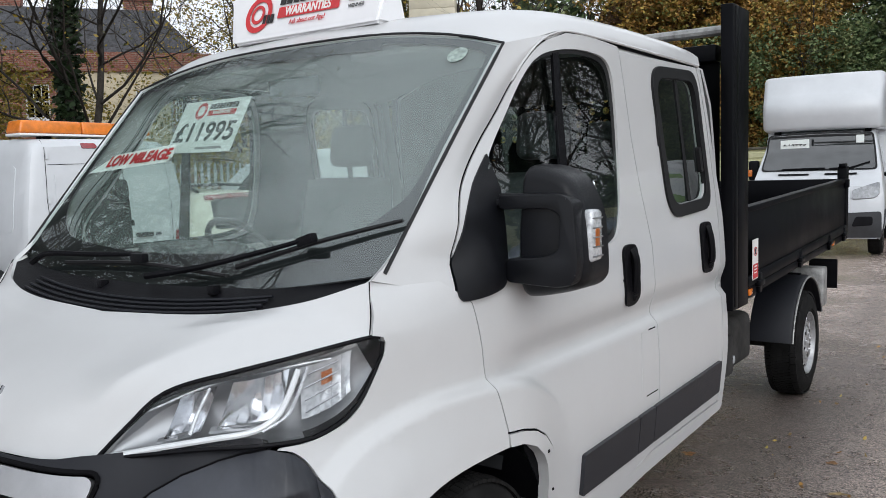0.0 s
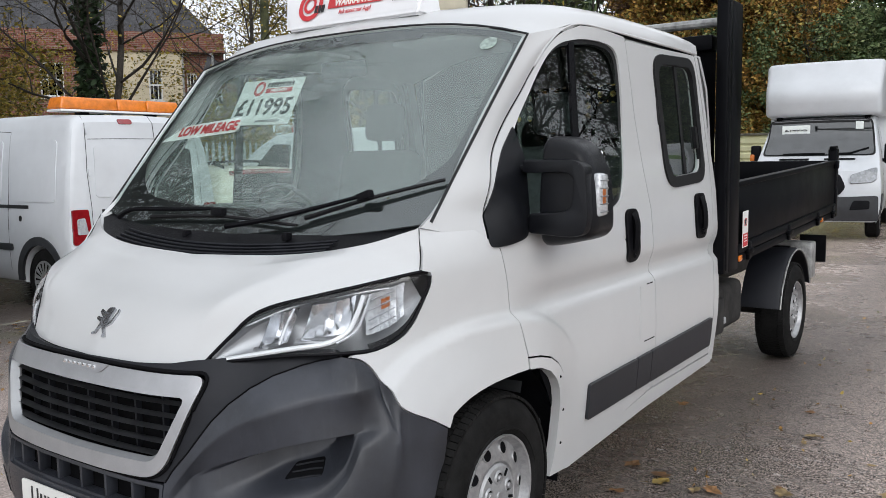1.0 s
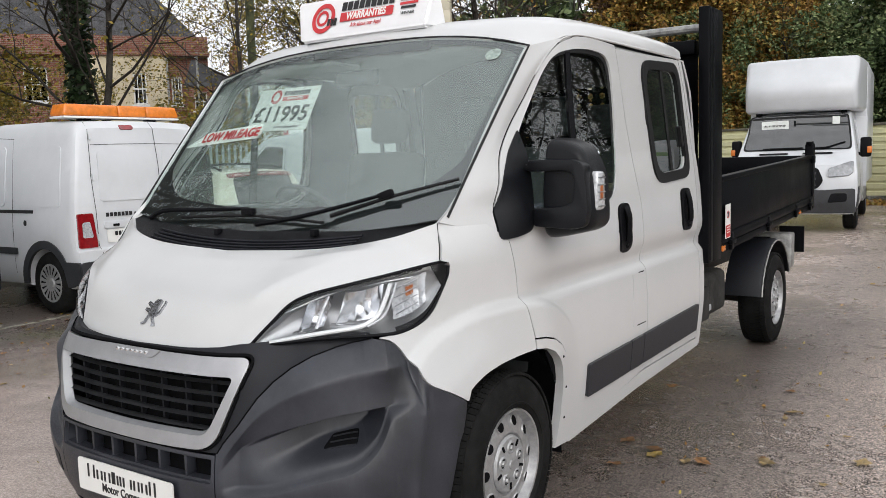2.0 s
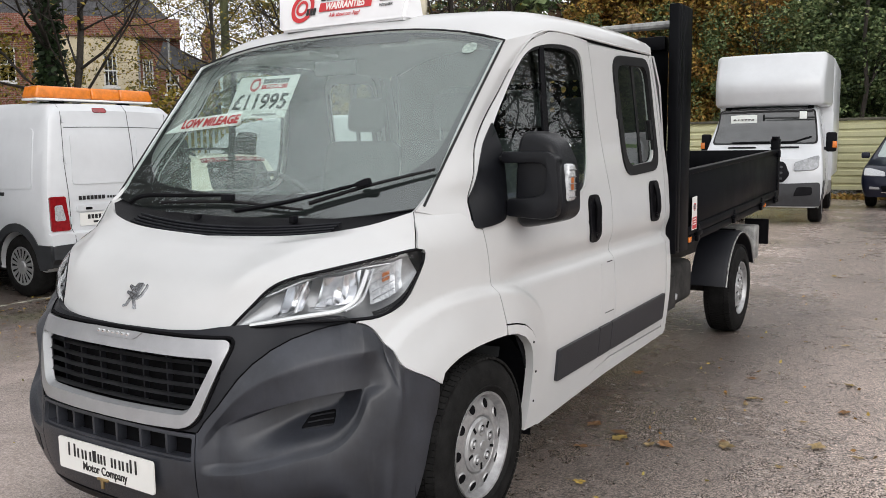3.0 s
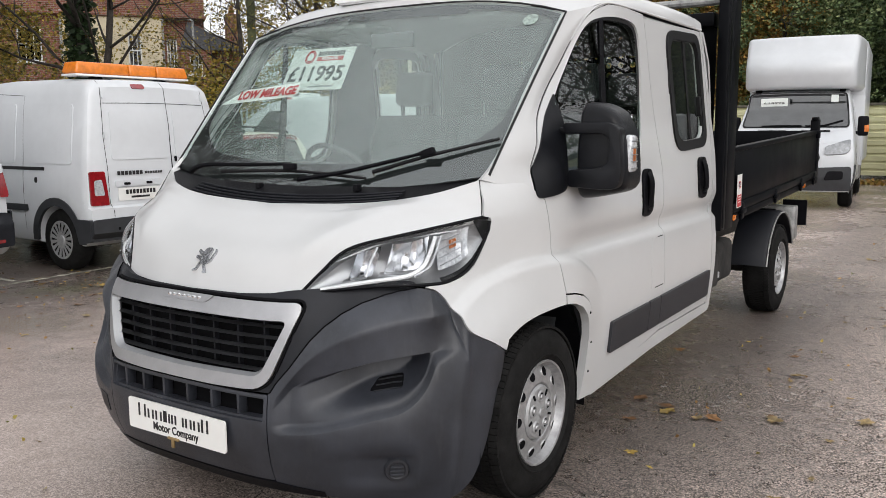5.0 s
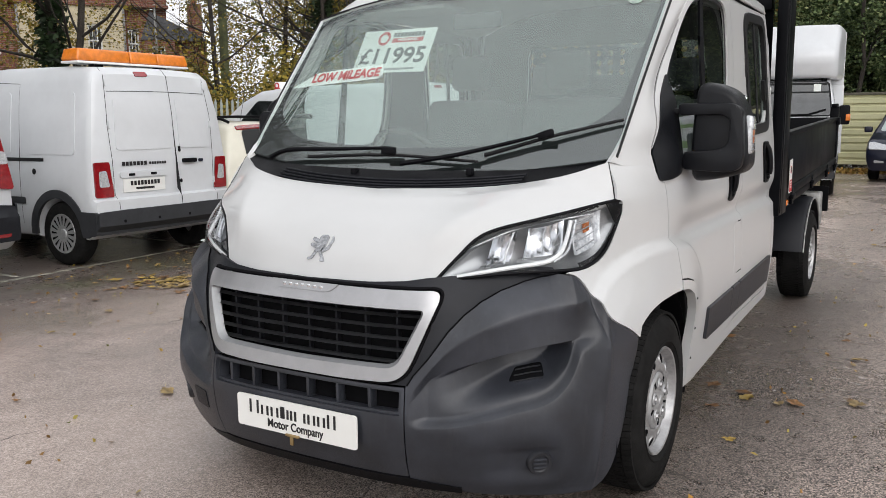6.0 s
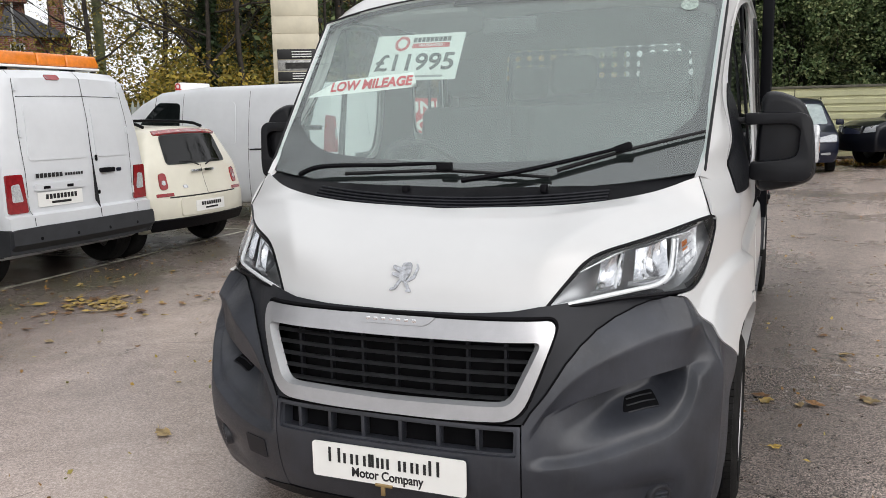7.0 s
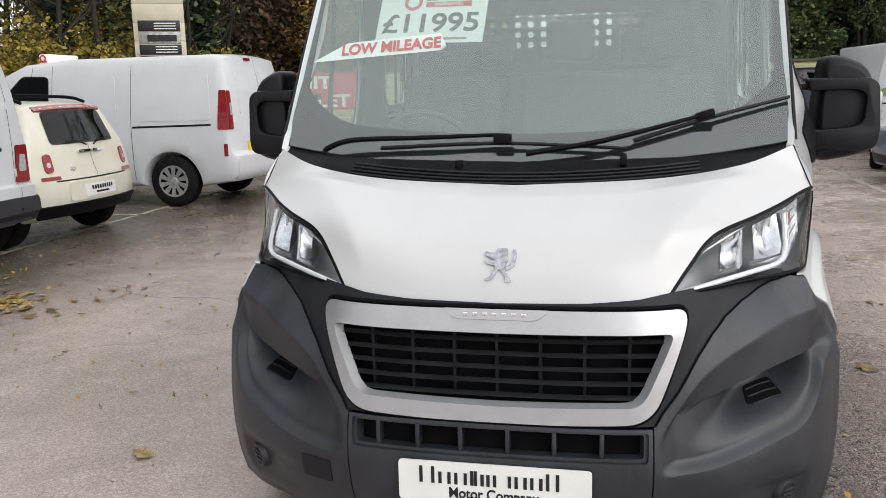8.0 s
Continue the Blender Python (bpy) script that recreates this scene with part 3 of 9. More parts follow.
    for y0, y1 in ((1.565, 2.035), (2.04, 2.195), (2.20, 3.035)):
        a = 0.575 + (y0 - 1.565) * 0.018
        b = 0.575 + (y1 - 1.565) * 0.018
        outl = rounded([(y0, a), (y1, b), (y1, 0.432 + (y1 - 1.565) * 0.012), (y0, 0.432 + (y0 - 1.565) * 0.012)], 0.012, 3)
        part("side_trim", fit_side(panel(outl, lambda y, z: on_side(y, z, 0.014), step=0.05, rim=0.016)), M_TRIM, truck, "dark grey plastic rubbing strip")


# bonnet
HOOD = [
    [(0, 0.112, 0.860), (0.25, 0.126, 0.865), (0.40, 0.155, 0.873), (0.458, 0.176, 0.884)],
    [(0, 0.155, 0.955), (0.25, 0.165, 0.955), (0.41, 0.195, 0.952), (0.507, 0.226, 0.954)],
    [(0, 0.245, 1.035), (0.28, 0.255, 1.037), (0.46, 0.268, 1.044), (0.575, 0.290, 1.032)],
    [(0, 0.40, 1.105), (0.33, 0.41, 1.108), (0.55, 0.425, 1.115), (0.715, 0.411, 1.077)],
    [(0, 0.455, 1.124), (0.36, 0.472, 1.133), (0.66, 0.545, 1.164), (0.888, 0.642, 1.124)],
    [(0, 0.482, 1.132), (0.39, 0.505, 1.145), (0.67, 0.575, 1.177), (0.872, 0.666, 1.166)],
    [(0, 0.510, 1.140), (0.42, 0.540, 1.157), (0.68, 0.605, 1.192), (0.842, 0.700, 1.244)],
]
hood_bm = loft(HOOD, 40, 30)
hood_bm.normal_update()
hood_bm.verts.ensure_lookup_table()
lifts = []
for i, v in enumerate(hood_bm.verts):
    u, w = (i % 40) / 39, (i // 40) / 29
    ridge = 0.80 - 0.06 * smooth(0.5, 1.0, w)
    rise = (u / ridge) ** 4 if u < ridge else (1 - u) / (1 - ridge)
    lifts.append((v, v.normal * (0.015 * rise * smooth(0.02, 0.30, w) * (1 - smooth(0.80, 1.0, w)))))
up_ = 1 if sum(v.normal.z for v, _ in lifts) > 0 else -1
for v, d in lifts:
    v.co += d * up_
hood_bm = thicken(facing(mirrored(hood_bm), (0, -0.5, 1)), 0.025)
bonnet = part("bonnet", hood_bm, M_WHITE, truck, sharp=40)


# windscreen
def screen_y(x, z):
    return 0.715 + (0.03 + 0.03 * (z - 1.26)) * abs(x / 0.84) ** 2.4 + (z - 1.26) * 0.855 + 0.05 * (z - 1.26) * (z - 1.9)


def on_screen(x, z, out=0.0):
    return Vector((x, screen_y(x, z) - out * 0.76, z + out * 0.65))


def screen_top(x):
    return 1.985 - 0.080 * abs(x / 0.84) ** 3


def screen_low(x):
    return 1.185 + 0.075 * abs(x / 0.86) ** 2


SXB, SXT = 0.859, 0.884
xs = [-1 + i / 12 for i in range(25)]
screen_poly = [(x * SXB, screen_low(x * SXB)) for x in xs] + [(x * SXT, screen_top(x * SXT)) for x in xs[::-1]]
clear_poly = [(x * 0.815, screen_low(x * 0.8) + 0.105 + 0.10 * max(0.0, (abs(x) - 0.7) / 0.3) ** 2.2) for x in xs] + [(x * 0.846, screen_top(x * 0.853) - 0.03) for x in xs[::-1]]
clear_poly = rounded(clear_poly[:1] + clear_poly[1:24] + clear_poly[24:26] + clear_poly[26:], 0.03, 2)
screen = part("windscreen", panel(screen_poly, on_screen, step=0.05, toward=(0, -1, 1)), G_SCREEN, truck)
screen.visible_shadow = False
part("frit_band", panel(screen_poly, lambda x, z: on_screen(x, z, -0.006), step=0.04, holes=[clear_poly], toward=(0, -1, 1)), M_SEAL, screen, "black printed edge of the glass")
veil_sheet = part("condensation", panel(clear_poly, lambda x, z: on_screen(x, z, -0.013), step=0.06, toward=(0, -1, 1)), G_VEIL, screen, "thin pale veil inside the glass, fog and painted sky sheen in one")
veil_sheet.visible_shadow = False
part("sun_band", panel([(-0.25, 1.935), (-0.25, 1.975), (0.42, 1.965), (0.42, 1.925)], lambda x, z: on_screen(x, z, -0.004), step=0.06, toward=(0, -1, 1)), M_SEAL, screen)
disc = [(0.745 + 0.033 * math.cos(a * math.pi / 10), 1.868 + 0.024 * math.sin(a * math.pi / 10)) for a in range(20)]
part("tax_disc", panel(disc, lambda x, z: on_screen(x, z, 0.002), step=0.02, toward=(0, -1, 1)), mat("sticker_green", (0.34, 0.42, 0.38), 0.5, vary=0.25, scale=60), screen, "round pale sticker")

edge_in = [on_screen(x * (SXB + (SXT - SXB) * k / 14), screen_low(SXB) + (screen_top(SXT) - screen_low(SXB)) * k / 14, 0.002) for x in (1,) for k in range(15)]
over = [on_screen(SXT * (1 - k / 8), screen_top(SXT * (1 - k / 8)), 0.002) for k in range(1, 17)]
seal_line = edge_in + over + [Vector((-p.x, p.y, p.z)) for p in edge_in[::-1]][1:]
part("screen_seal", tube(seal_line, 0.0055, 0.0055, 6), M_SEAL, screen, "black rubber seal round the windscreen")
# windscreen pillars: from the wing seam up to the roof, between the glass and the door
for sign in (1, -1):
    zz = [1.30, 1.40, 1.52, 1.65, 1.76, 1.83, screen_top(SXT) - 0.004]
    inner = [Vector((0.848, 0.706, 1.247))] + [Vector((SXB + (SXT - SXB) * i / 6, screen_y(SXB + (SXT - SXB) * i / 6, z) - 0.002, z + 0.004)) for i, z in enumerate(zz)]
    rim_line = [(0.936, 1.186)] + [(y - 0.0065, z + 0.003) for y, z in DOOR_EDGE]
    ins, outs = catmull(inner, 40), catmull([on_side(y, z) for y, z in rim_line], 40)
    rows = []
    for i, (a, b) in enumerate(zip(ins, outs)):
        lift = Vector((0.007, -0.006, 0.003)) * (0.35 + 0.65 * math.sin(math.pi * min(1.0, 0.12 + i / 39))) * min(1.0, i / 12)
        rows.append(catmull([a, (a * 0.70 + b * 0.30) + lift * 0.75, (a * 0.35 + b * 0.65) + lift, b], 12))
    bm = thicken(facing(grid_bm(rows), (1, -1, 0.5)), 0.02)
    part("screen_pillar", bm if sign > 0 else mirrored(bm, both=False), M_WHITE, truck, sharp=60)

# thin dark seam along the bonnet
for sign in (1, -1):
    side_gap = catmull([(0.845, 0.700, 1.245), (0.874, 0.667, 1.168), (0.889, 0.643, 1.126)], 10)
    part("shut_line", tube([(p.x * sign, p.y, p.z) for p in side_gap], 0.0016, 0.0016, 5), M_DARK, truck, "dark gap between the body panels")

# roof
ROOF = []
for y_c, z_c, y_e, x_e, z_e, bulge in ((1.345, 1.987, 1.388, SXT, 1.934, 0.0), (1.41, 2.035, 1.46, 0.908, 1.924, 0.022), (1.55, 2.080, 1.61, 0, 1.962, 0.035), (1.85, 2.122, 1.85, 0, 1.970, 0.055), (2.3, 2.146, 2.3, 0, 1.970, 0.065), (2.8, 2.150, 2.78, 0, 1.968, 0.065), (3.03, 2.14, 2.95, 0, 1.966, 0.06)):
    xe = x_e or side_x(y_e, z_e) + 0.004
    ROOF.append([(0, y_c, z_c), (0.4, y_c * 0.85 + y_e * 0.15, z_c - 0.012), (0.72, y_c * 0.5 + y_e * 0.5, z_c * 0.74 + z_e * 0.26), (xe - 0.03, y_e * 0.85 + y_c * 0.15, z_e + bulge), (xe, y_e, z_e)])
ROOF[0] = [tuple(on_screen(x, screen_top(x) - 0.004, 0.003)) for x in (0, 0.4, 0.72, 0.83, SXT)]
cant = [(1.46, 1.893), (1.52, 1.922), (1.60, 1.940), (2.0, 1.945), (2.9, 1.94), (2.95, 1.98), (1.62, 1.98), (1.60, 1.970), (1.52, 1.950), (1.46, 1.925)]
both_sides("cant_rail", cant, M_WHITE, truck, fn=lambda y, z: on_side(y, z, -0.010), step=0.03)
part("roof", thicken(facing(mirrored(loft(ROOF, 24, 32)), (0, 0, 1)), 0.02), M_WHITE, truck, sharp=50)
gut = [on_side(y, z, 0.002) for y, z in ((1.33, 1.782), (1.40, 1.856), (1.48, 1.916), (1.56, 1.948), (1.66, 1.964), (1.9, 1.968), (2.3, 1.968), (2.7, 1.968), (2.93, 1.966))]
for sign in (1, -1):
    part("roof_gutter", tube([(p.x * sign, p.y, p.z) for p in gut], 0.003, 0.008, 6, 40), M_WHITE, truck)
# back wall of the cab, with its window
back_y = table([(0.4, 3.18), (1.45, 3.17), (1.9, 3.12), (2.12, 3.05)])
wall_out = [(-0.94, 0.4), (0.94, 0.4), (0.95, 1.35), (0.93, 1.80), (0.90, 1.97), (0.6, 2.09), (0, 2.125), (-0.6, 2.09), (-0.90, 1.97), (-0.93, 1.80), (-0.95, 1.35)]
hole = rounded([(-0.62, 1.42), (0.62, 1.42), (0.58, 1.88), (-0.58, 1.88)], 0.08)
part("cab_back", panel(wall_out, lambda x, z: Vector((x, back_y(z), z)), step=0.09, holes=[hole], rim=0.03, toward=(0, 1, 0)), M_WHITE, truck)
part("rear_trim", panel(wall_out, lambda x, z: Vector((x * 0.985, back_y(z) - 0.035, z - 0.02)), step=0.12, holes=[hole], toward=(0, -1, 0)), mat("rear_wall_trim", (0.10, 0.10, 0.10), 0.85, vary=0.15, scale=8), truck, "grey inner trim of the cab wall")
part("rear_screen", panel(hole, lambda x, z: Vector((x, back_y(z) - 0.01, z)), step=0.2, toward=(0, 1, 0)), G_SCREEN, truck)
# floor and inner lining that close the cab
part("cab_floor", box(-0.9, 0.9, 0.75, 3.1, 0.42, 0.48), M_DASH, truck)
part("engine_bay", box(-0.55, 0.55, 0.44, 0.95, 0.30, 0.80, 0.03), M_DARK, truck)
lining = [[(0, 1.36, 1.955), (0.5, 1.37, 1.94), (0.82, 1.42, 1.88)], [(0, 1.9, 2.08), (0.5, 1.9, 2.05), (0.88, 1.9, 1.94)], [(0, 3.0, 2.09), (0.5, 3.0, 2.06), (0.87, 2.93, 1.93)]]
part("headlining", facing(mirrored(loft(lining, 10, 10)), (0, 0, -1)), M_LINING, truck)
for sign in (1, -1):
    lo = [(1.46, 0.45), (3.05, 0.45), (3.08, 1.20), (1.2, 1.20), (1.06, 1.20), (1.10, 0.86), (1.36, 0.82)]
    bm = panel(lo, lambda y, z: on_side(y, z, -0.045), step=0.15, toward=(-1, 0, 0))
    part("door_card", bm if sign > 0 else mirrored(bm, both=False), M_LINING, truck, "grey inner door lining")
    # dark sheet that puts shade into the gaps behind the shut lines
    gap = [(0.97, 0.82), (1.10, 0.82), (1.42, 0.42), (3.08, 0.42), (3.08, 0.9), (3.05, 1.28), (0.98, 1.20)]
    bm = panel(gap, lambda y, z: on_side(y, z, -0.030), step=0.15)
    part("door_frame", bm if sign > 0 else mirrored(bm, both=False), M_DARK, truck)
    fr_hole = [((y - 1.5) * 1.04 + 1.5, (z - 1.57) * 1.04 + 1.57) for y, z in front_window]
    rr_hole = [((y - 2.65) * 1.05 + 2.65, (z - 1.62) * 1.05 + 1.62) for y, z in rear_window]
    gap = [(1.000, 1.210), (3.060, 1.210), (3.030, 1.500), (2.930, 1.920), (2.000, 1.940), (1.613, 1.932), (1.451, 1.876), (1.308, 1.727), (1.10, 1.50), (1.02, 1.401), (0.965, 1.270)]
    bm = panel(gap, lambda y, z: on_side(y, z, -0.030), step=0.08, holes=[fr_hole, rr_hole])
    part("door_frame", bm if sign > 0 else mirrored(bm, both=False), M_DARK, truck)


# bumper: a plan curve swept over the height
PLAN = catmull([(0, 0.005, 0), (0.22, 0.010, 0), (0.40, 0.030, 0), (0.56, 0.085, 0), (0.71, 0.158, 0), (0.845, 0.26, 0), (0.938, 0.39, 0), (0.988, 0.53, 0), (1.006, 0.68, 0)], 200)
RUN = [0.0]
for pa, pb in zip(PLAN, PLAN[1:]):
    RUN.append(RUN[-1] + (pb - pa).length)
inset = table([(0.18, 0.085), (0.24, 0.045), (0.32, 0.015), (0.42, 0.0), (0.50, 0.004), (0.58, 0.018), (0.70, 0.036), (0.80, 0.055), (0.88, 0.092), (0.95, 0.13)])


SCOOP_TOP = table([(0.42, 0.50), (0.5, 0.572), (0.6, 0.616), (0.8, 0.667), (1.01, 0.690)])
SCOOP_LOW = table([(0.42, 0.452), (0.58, 0.462), (0.78, 0.512), (0.89, 0.540), (0.965, 0.600), (1.015, 0.690)])
FACET = table([(0.44, 0.530), (0.50, 0.605), (0.56, 0.670), (0.62, 0.714), (0.70, 0.752), (0.80, 0.783), (0.92, 0.803), (1.10, 0.818)])
CREASE = table([(0.2, 1.07), (0.3, 1.075), (0.5, 1.096), (0.735, 1.153), (0.9, 1.2)])


def recess(s, z):
    """The face under the upper facet leans back down to the ledge that stands out below the scoop."""
    c = min(max(s, 0.42), 1.015)
    low, top, brow_z = SCOOP_LOW(c) + 0.4 * max(0.0, s - 1.015), SCOOP_TOP(c), FACET(min(max(s, 0.44), 1.1))
    lean = min(1.0, max(0.0, (brow_z - z) / max(0.03, brow_z - top)))
    return 0.030 * lean * smooth(low - 0.034, low, z) * smooth(0.424, 0.50, s) * (1 - smooth(1.03, 1.12, s))


def pocket(s, z):
    """Depth of the scoop with its fins, and of the shallow dish round the fog lamp."""
    dish = 0.022 * smooth(0.385, 0.335, z) * smooth(0.215, 0.285, z) * smooth(0.58, 0.83, s) * (1 - smooth(0.895, 0.95, s))
    if s <= 0.50 or s >= 1.015:
        return dish
    top, low = SCOOP_TOP(s), SCOOP_LOW(s)
    if z > top or z < low:
        return dish
    w = (top - z) / max(0.02, top - low)
    return dish + 0.115 * smooth(0, 0.10, w) * (1 - smooth(0.46, 1.0, w)) * smooth(0.50, 0.80, s) * smooth(0.012, 0.09, top - low)


MEET = []


def on_bumper(s, z, out=0.0):
    a = abs(s)
    i = min(len(RUN) - 2, max(0, int(np.searchsorted(RUN, a)) - 1))
    t = (a - RUN[i]) / (RUN[i + 1] - RUN[i])
    p = PLAN[i].lerp(PLAN[i + 1], t)
    d = (PLAN[min(i + 4, len(PLAN) - 1)] - PLAN[max(i - 4, 0)]).normalized()
    n = Vector((d.y, -d.x, 0))
    if a < 0.03:
        n = Vector((0, -1, 0))
    k = inset(z) * (1 - 0.75 * smooth(0.78, 1.2, a)) + pocket(a, z) + recess(a, z) + 0.16 * max(0.0, a - CREASE(z)) - 0.005 * math.exp(-((a - CREASE(z)) / 0.016) ** 2) + 0.026 * smooth(0.60, 0.78, z) * smooth(0.72, 0.95, a) * (1 - smooth(1.04, 1.2, a)) - out
    if a > 0.44:
        k += 0.46 * min(0.09, max(0.0, z - FACET(min(a, 1.1)))) * smooth(0.46, 0.70, a)
    q = p - n * k
    if MEET and a > 0.90:
        # the upper edge comes flush with the wing
        q.x += float(np.interp(a, MEET[0], MEET[1])) * smooth(-0.17, 0.0, z - float(np.interp(a, MEET[0], MEET[2])))
    return Vector((math.copysign(q.x, s) if s else q.x, q.y, z))


def sym(pts):
    """A closed outline from its right half, given from the middle top round to the middle bottom."""
    return pts + [(-s, z) for s, z in pts[::-1] if s > 0.001]


edge_line = [(0.45, 0.592), (0.497, 0.645), (0.562, 0.732), (0.61, 0.78), (0.668, 0.820), (0.74, 0.852), (0.83, 0.876), (0.93, 0.892), (1.04, 0.904)]

def s_at(y, z):
    """How far round the bumper that y lies, at this height."""
    a, b = 0.6, 1.42
    for _ in range(30):
        m = (a + b) / 2
        a, b = (m, b) if on_bumper(m, z).y < y else (a, m)
    return a


WING_EDGE = [(s_at(y - 0.003, z - 0.003), z - 0.003) for y, z in WING_LOW[1:]]
edge_line[-1] = (s_at(0.387, 0.899), 0.899)
MEET = [[0.90] + [q for q, _ in WING_EDGE], [0.0] + [side_x(y, z) - 0.003 - on_bumper(q, w).x for (y, z), (q, w) in zip(WING_LOW[1:], WING_EDGE)], [0.89] + [w for _, w in WING_EDGE]]
FOOT = table([(0.424, 0.236), (0.55, 0.198), (0.68, 0.178), (1.06, 0.177), (1.13, 0.20), (1.18, 0.25), (1.23, 0.34), (1.29, 0.48), (1.35, 0.60), (1.40, 0.66)])


def bumper_top(s):
    line = [(0.424, 0.556)] + edge_line + WING_EDGE
    return float(np.interp(s, [p[0] for p in line], [p[1] for p in line]))


def bumper_column(s):
    """Heights up one column, crowded where the scoop has its edges."""
    zb, zt = FOOT(s), bumper_top(s)
    c = min(max(s, 0.42), 1.015)
    low, top = SCOOP_LOW(c), SCOOP_TOP(c)
    rise = max(0.008, top - low)
    marks = [(zb, 1), (0.335, 9), (0.365, 5), (low - 0.037, 4), (low - 0.001, 5), (low + 0.12 * rise, 4), (low + 0.3 * rise, 5), (top - 0.24 * rise, 10), (top - 0.10 * rise, 5), (top, 5), (top + 0.003, 1), (FACET(min(max(s, 0.44), 1.1)) - 0.002, 8), (FACET(min(max(s, 0.44), 1.1)) + 0.004, 1), (zt, 8)]
    out, last = [zb], zb
    for i, (z, n) in enumerate(marks[1:]):
        left = len(marks) - 2 - i
        z = max(last + 0.001, min(z, zt - 0.0015 * left)) if left else zt
        out += [last + (z - last) * (k + 1) / n for k in range(n)]
        last = z
    return out


cols = sorted({round(0.424 + 0.0095 * i, 4) for i in range(110)} | {round(q[0], 4) for q in edge_line + WING_EDGE if q[0] > 0.424})
cols = [q for q in cols if q <= round(WING_EDGE[-1][0], 4)]
for sign in (1, -1):
    bm = facing(grid_bm([[on_bumper(s, z) for z in bumper_column(s)] for s in cols]), (0.6, -1, 0))
    thicken(bm, 0.02)
    part("bumper_corner", bm if sign > 0 else mirrored(bm, both=False), M_GREYPLAST, truck, "mid-grey plastic bumper corner", sharp=30)
slot = rounded([(-0.398, 0.470), (0.398, 0.470), (0.400, 0.534), (-0.400, 0.534)], 0.008, 3)
slot_frame = rounded([(-0.408, 0.461), (0.408, 0.461), (0.410, 0.543), (-0.410, 0.543)], 0.010, 3)
mid_out = [(-0.42, 0.552), (0.42, 0.552), (0.42, 0.242), (-0.42, 0.242)]
middle = part("bumper_middle", panel(mid_out, on_bumper, step=0.03, holes=[slot_frame], rim=0.012, toward=(0, -1, 0)), M_GREYPLAST, truck, "mid-grey bumper centre with a slotted air intake")
part("slot_frame", panel(slot_frame, lambda s, z: on_bumper(s, z, -0.012), step=0.03, holes=[slot], rim=0.04, toward=(0, -1, 0)), M_GREYPLAST, middle)
for s in (-0.330, -0.215, -0.095, 0.035, 0.160, 0.285):
    y = on_bumper(s, 0.50).y
    part("slot_post", box(s - 0.006, s + 0.006, y + 0.016, y + 0.055, 0.468, 0.536, 0.002), M_GREYPLAST, middle)
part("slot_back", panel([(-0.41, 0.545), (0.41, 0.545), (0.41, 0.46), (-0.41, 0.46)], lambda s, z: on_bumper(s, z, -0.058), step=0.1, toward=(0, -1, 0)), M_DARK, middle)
part("chin_spoiler", panel([(-0.42, 0.236), (0.42, 0.236), (0.60, 0.205), (0.60, 0.180), (0.4, 0.196), (-0.4, 0.196), (-0.60, 0.180), (-0.60, 0.205)], lambda s, z: on_bumper(s, z, 0.004), step=0.04, rim=0.02, toward=(0, -1, 0)), M_BLACK, truck, "black plastic lip under the bumper")
grille_out = rounded([(-0.545, 0.858), (-0.25, 0.856), (0.25, 0.856), (0.545, 0.858), (0.415, 0.570), (0.2, 0.562), (-0.2, 0.562), (-0.415, 0.570)], [0.045, 0.1, 0.1, 0.045, 0.07, 0.1, 0.1, 0.07], 6)
grille_in = rounded([(-0.488, 0.800), (0, 0.797), (0.488, 0.800), (0.390, 0.612), (0, 0.604), (-0.390, 0.612)], [0.025, 0.1, 0.025, 0.04, 0.1, 0.04], 5)
char_half = [(0, 0.868), (0.25, 0.872), (0.40, 0.882), (0.48, 0.893), (0.62, 0.902), (0.80, 0.912), (0.93, 0.920), (edge_line[-1][0] - 0.01, 0.918)] + edge_line[::-1] + [(0.428, 0.558), (0.0, 0.5535)]
grille_gap = [(s * 1.012, (z - 0.712) * 1.03 + 0.712) for s, z in grille_out]
part("bumper_upper", panel(sym(char_half), lambda s, z: on_bumper(s, z, -0.004), step=0.022, holes=[grille_gap], rim=0.03, toward=(0, -1, 0)), M_CHARCOAL, truck, "charcoal plastic surround of the grille")
for sign in (1, -1):
    bm = tube([on_bumper(q, z + 0.001, 0.0) for q, z in resample_open([(0.428, 0.558)] + edge_line, 0.015)], 0.0028, 0.0028, 6)
    part("joint_line", bm if sign > 0 else mirrored(bm, both=False), M_DARK, truck, "dark joint between the bumper parts")
gap_ring = [on_bumper(q, z, -0.001) for q, z in resample(grille_gap, 0.03)]
part("grille_seal", tube(gap_ring + gap_ring[:1], 0.006, 0.006, 6), M_DARK, truck, "black gap round the grille frame")
grille = part("grille", panel(grille_out, lambda s, z: on_bumper(s, z, 0.012), step=0.02, holes=[grille_in], rim=0.035, toward=(0, -1, 0)), M_SILVER, truck, "satin silver grille frame")
bev_out = [Vector(q) for q in resample(grille_in, 0.02)]
bev_in = [Vector((q.x * 0.972, 0.702 + (q.y - 0.702) * 0.935)) for q in bev_out]
bm = grid_bm([[on_bumper(q.x, q.y, 0.012) for q in bev_out + bev_out[:1]], [on_bumper(q.x, q.y, -0.016) for q in bev_in + bev_in[:1]]])
part("inner_bevel", facing(bm, (0, -1, 0)), M_SILVERIN, grille, "slanting inner edge of the frame")
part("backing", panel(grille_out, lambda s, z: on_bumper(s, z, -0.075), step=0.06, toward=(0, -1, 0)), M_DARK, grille)
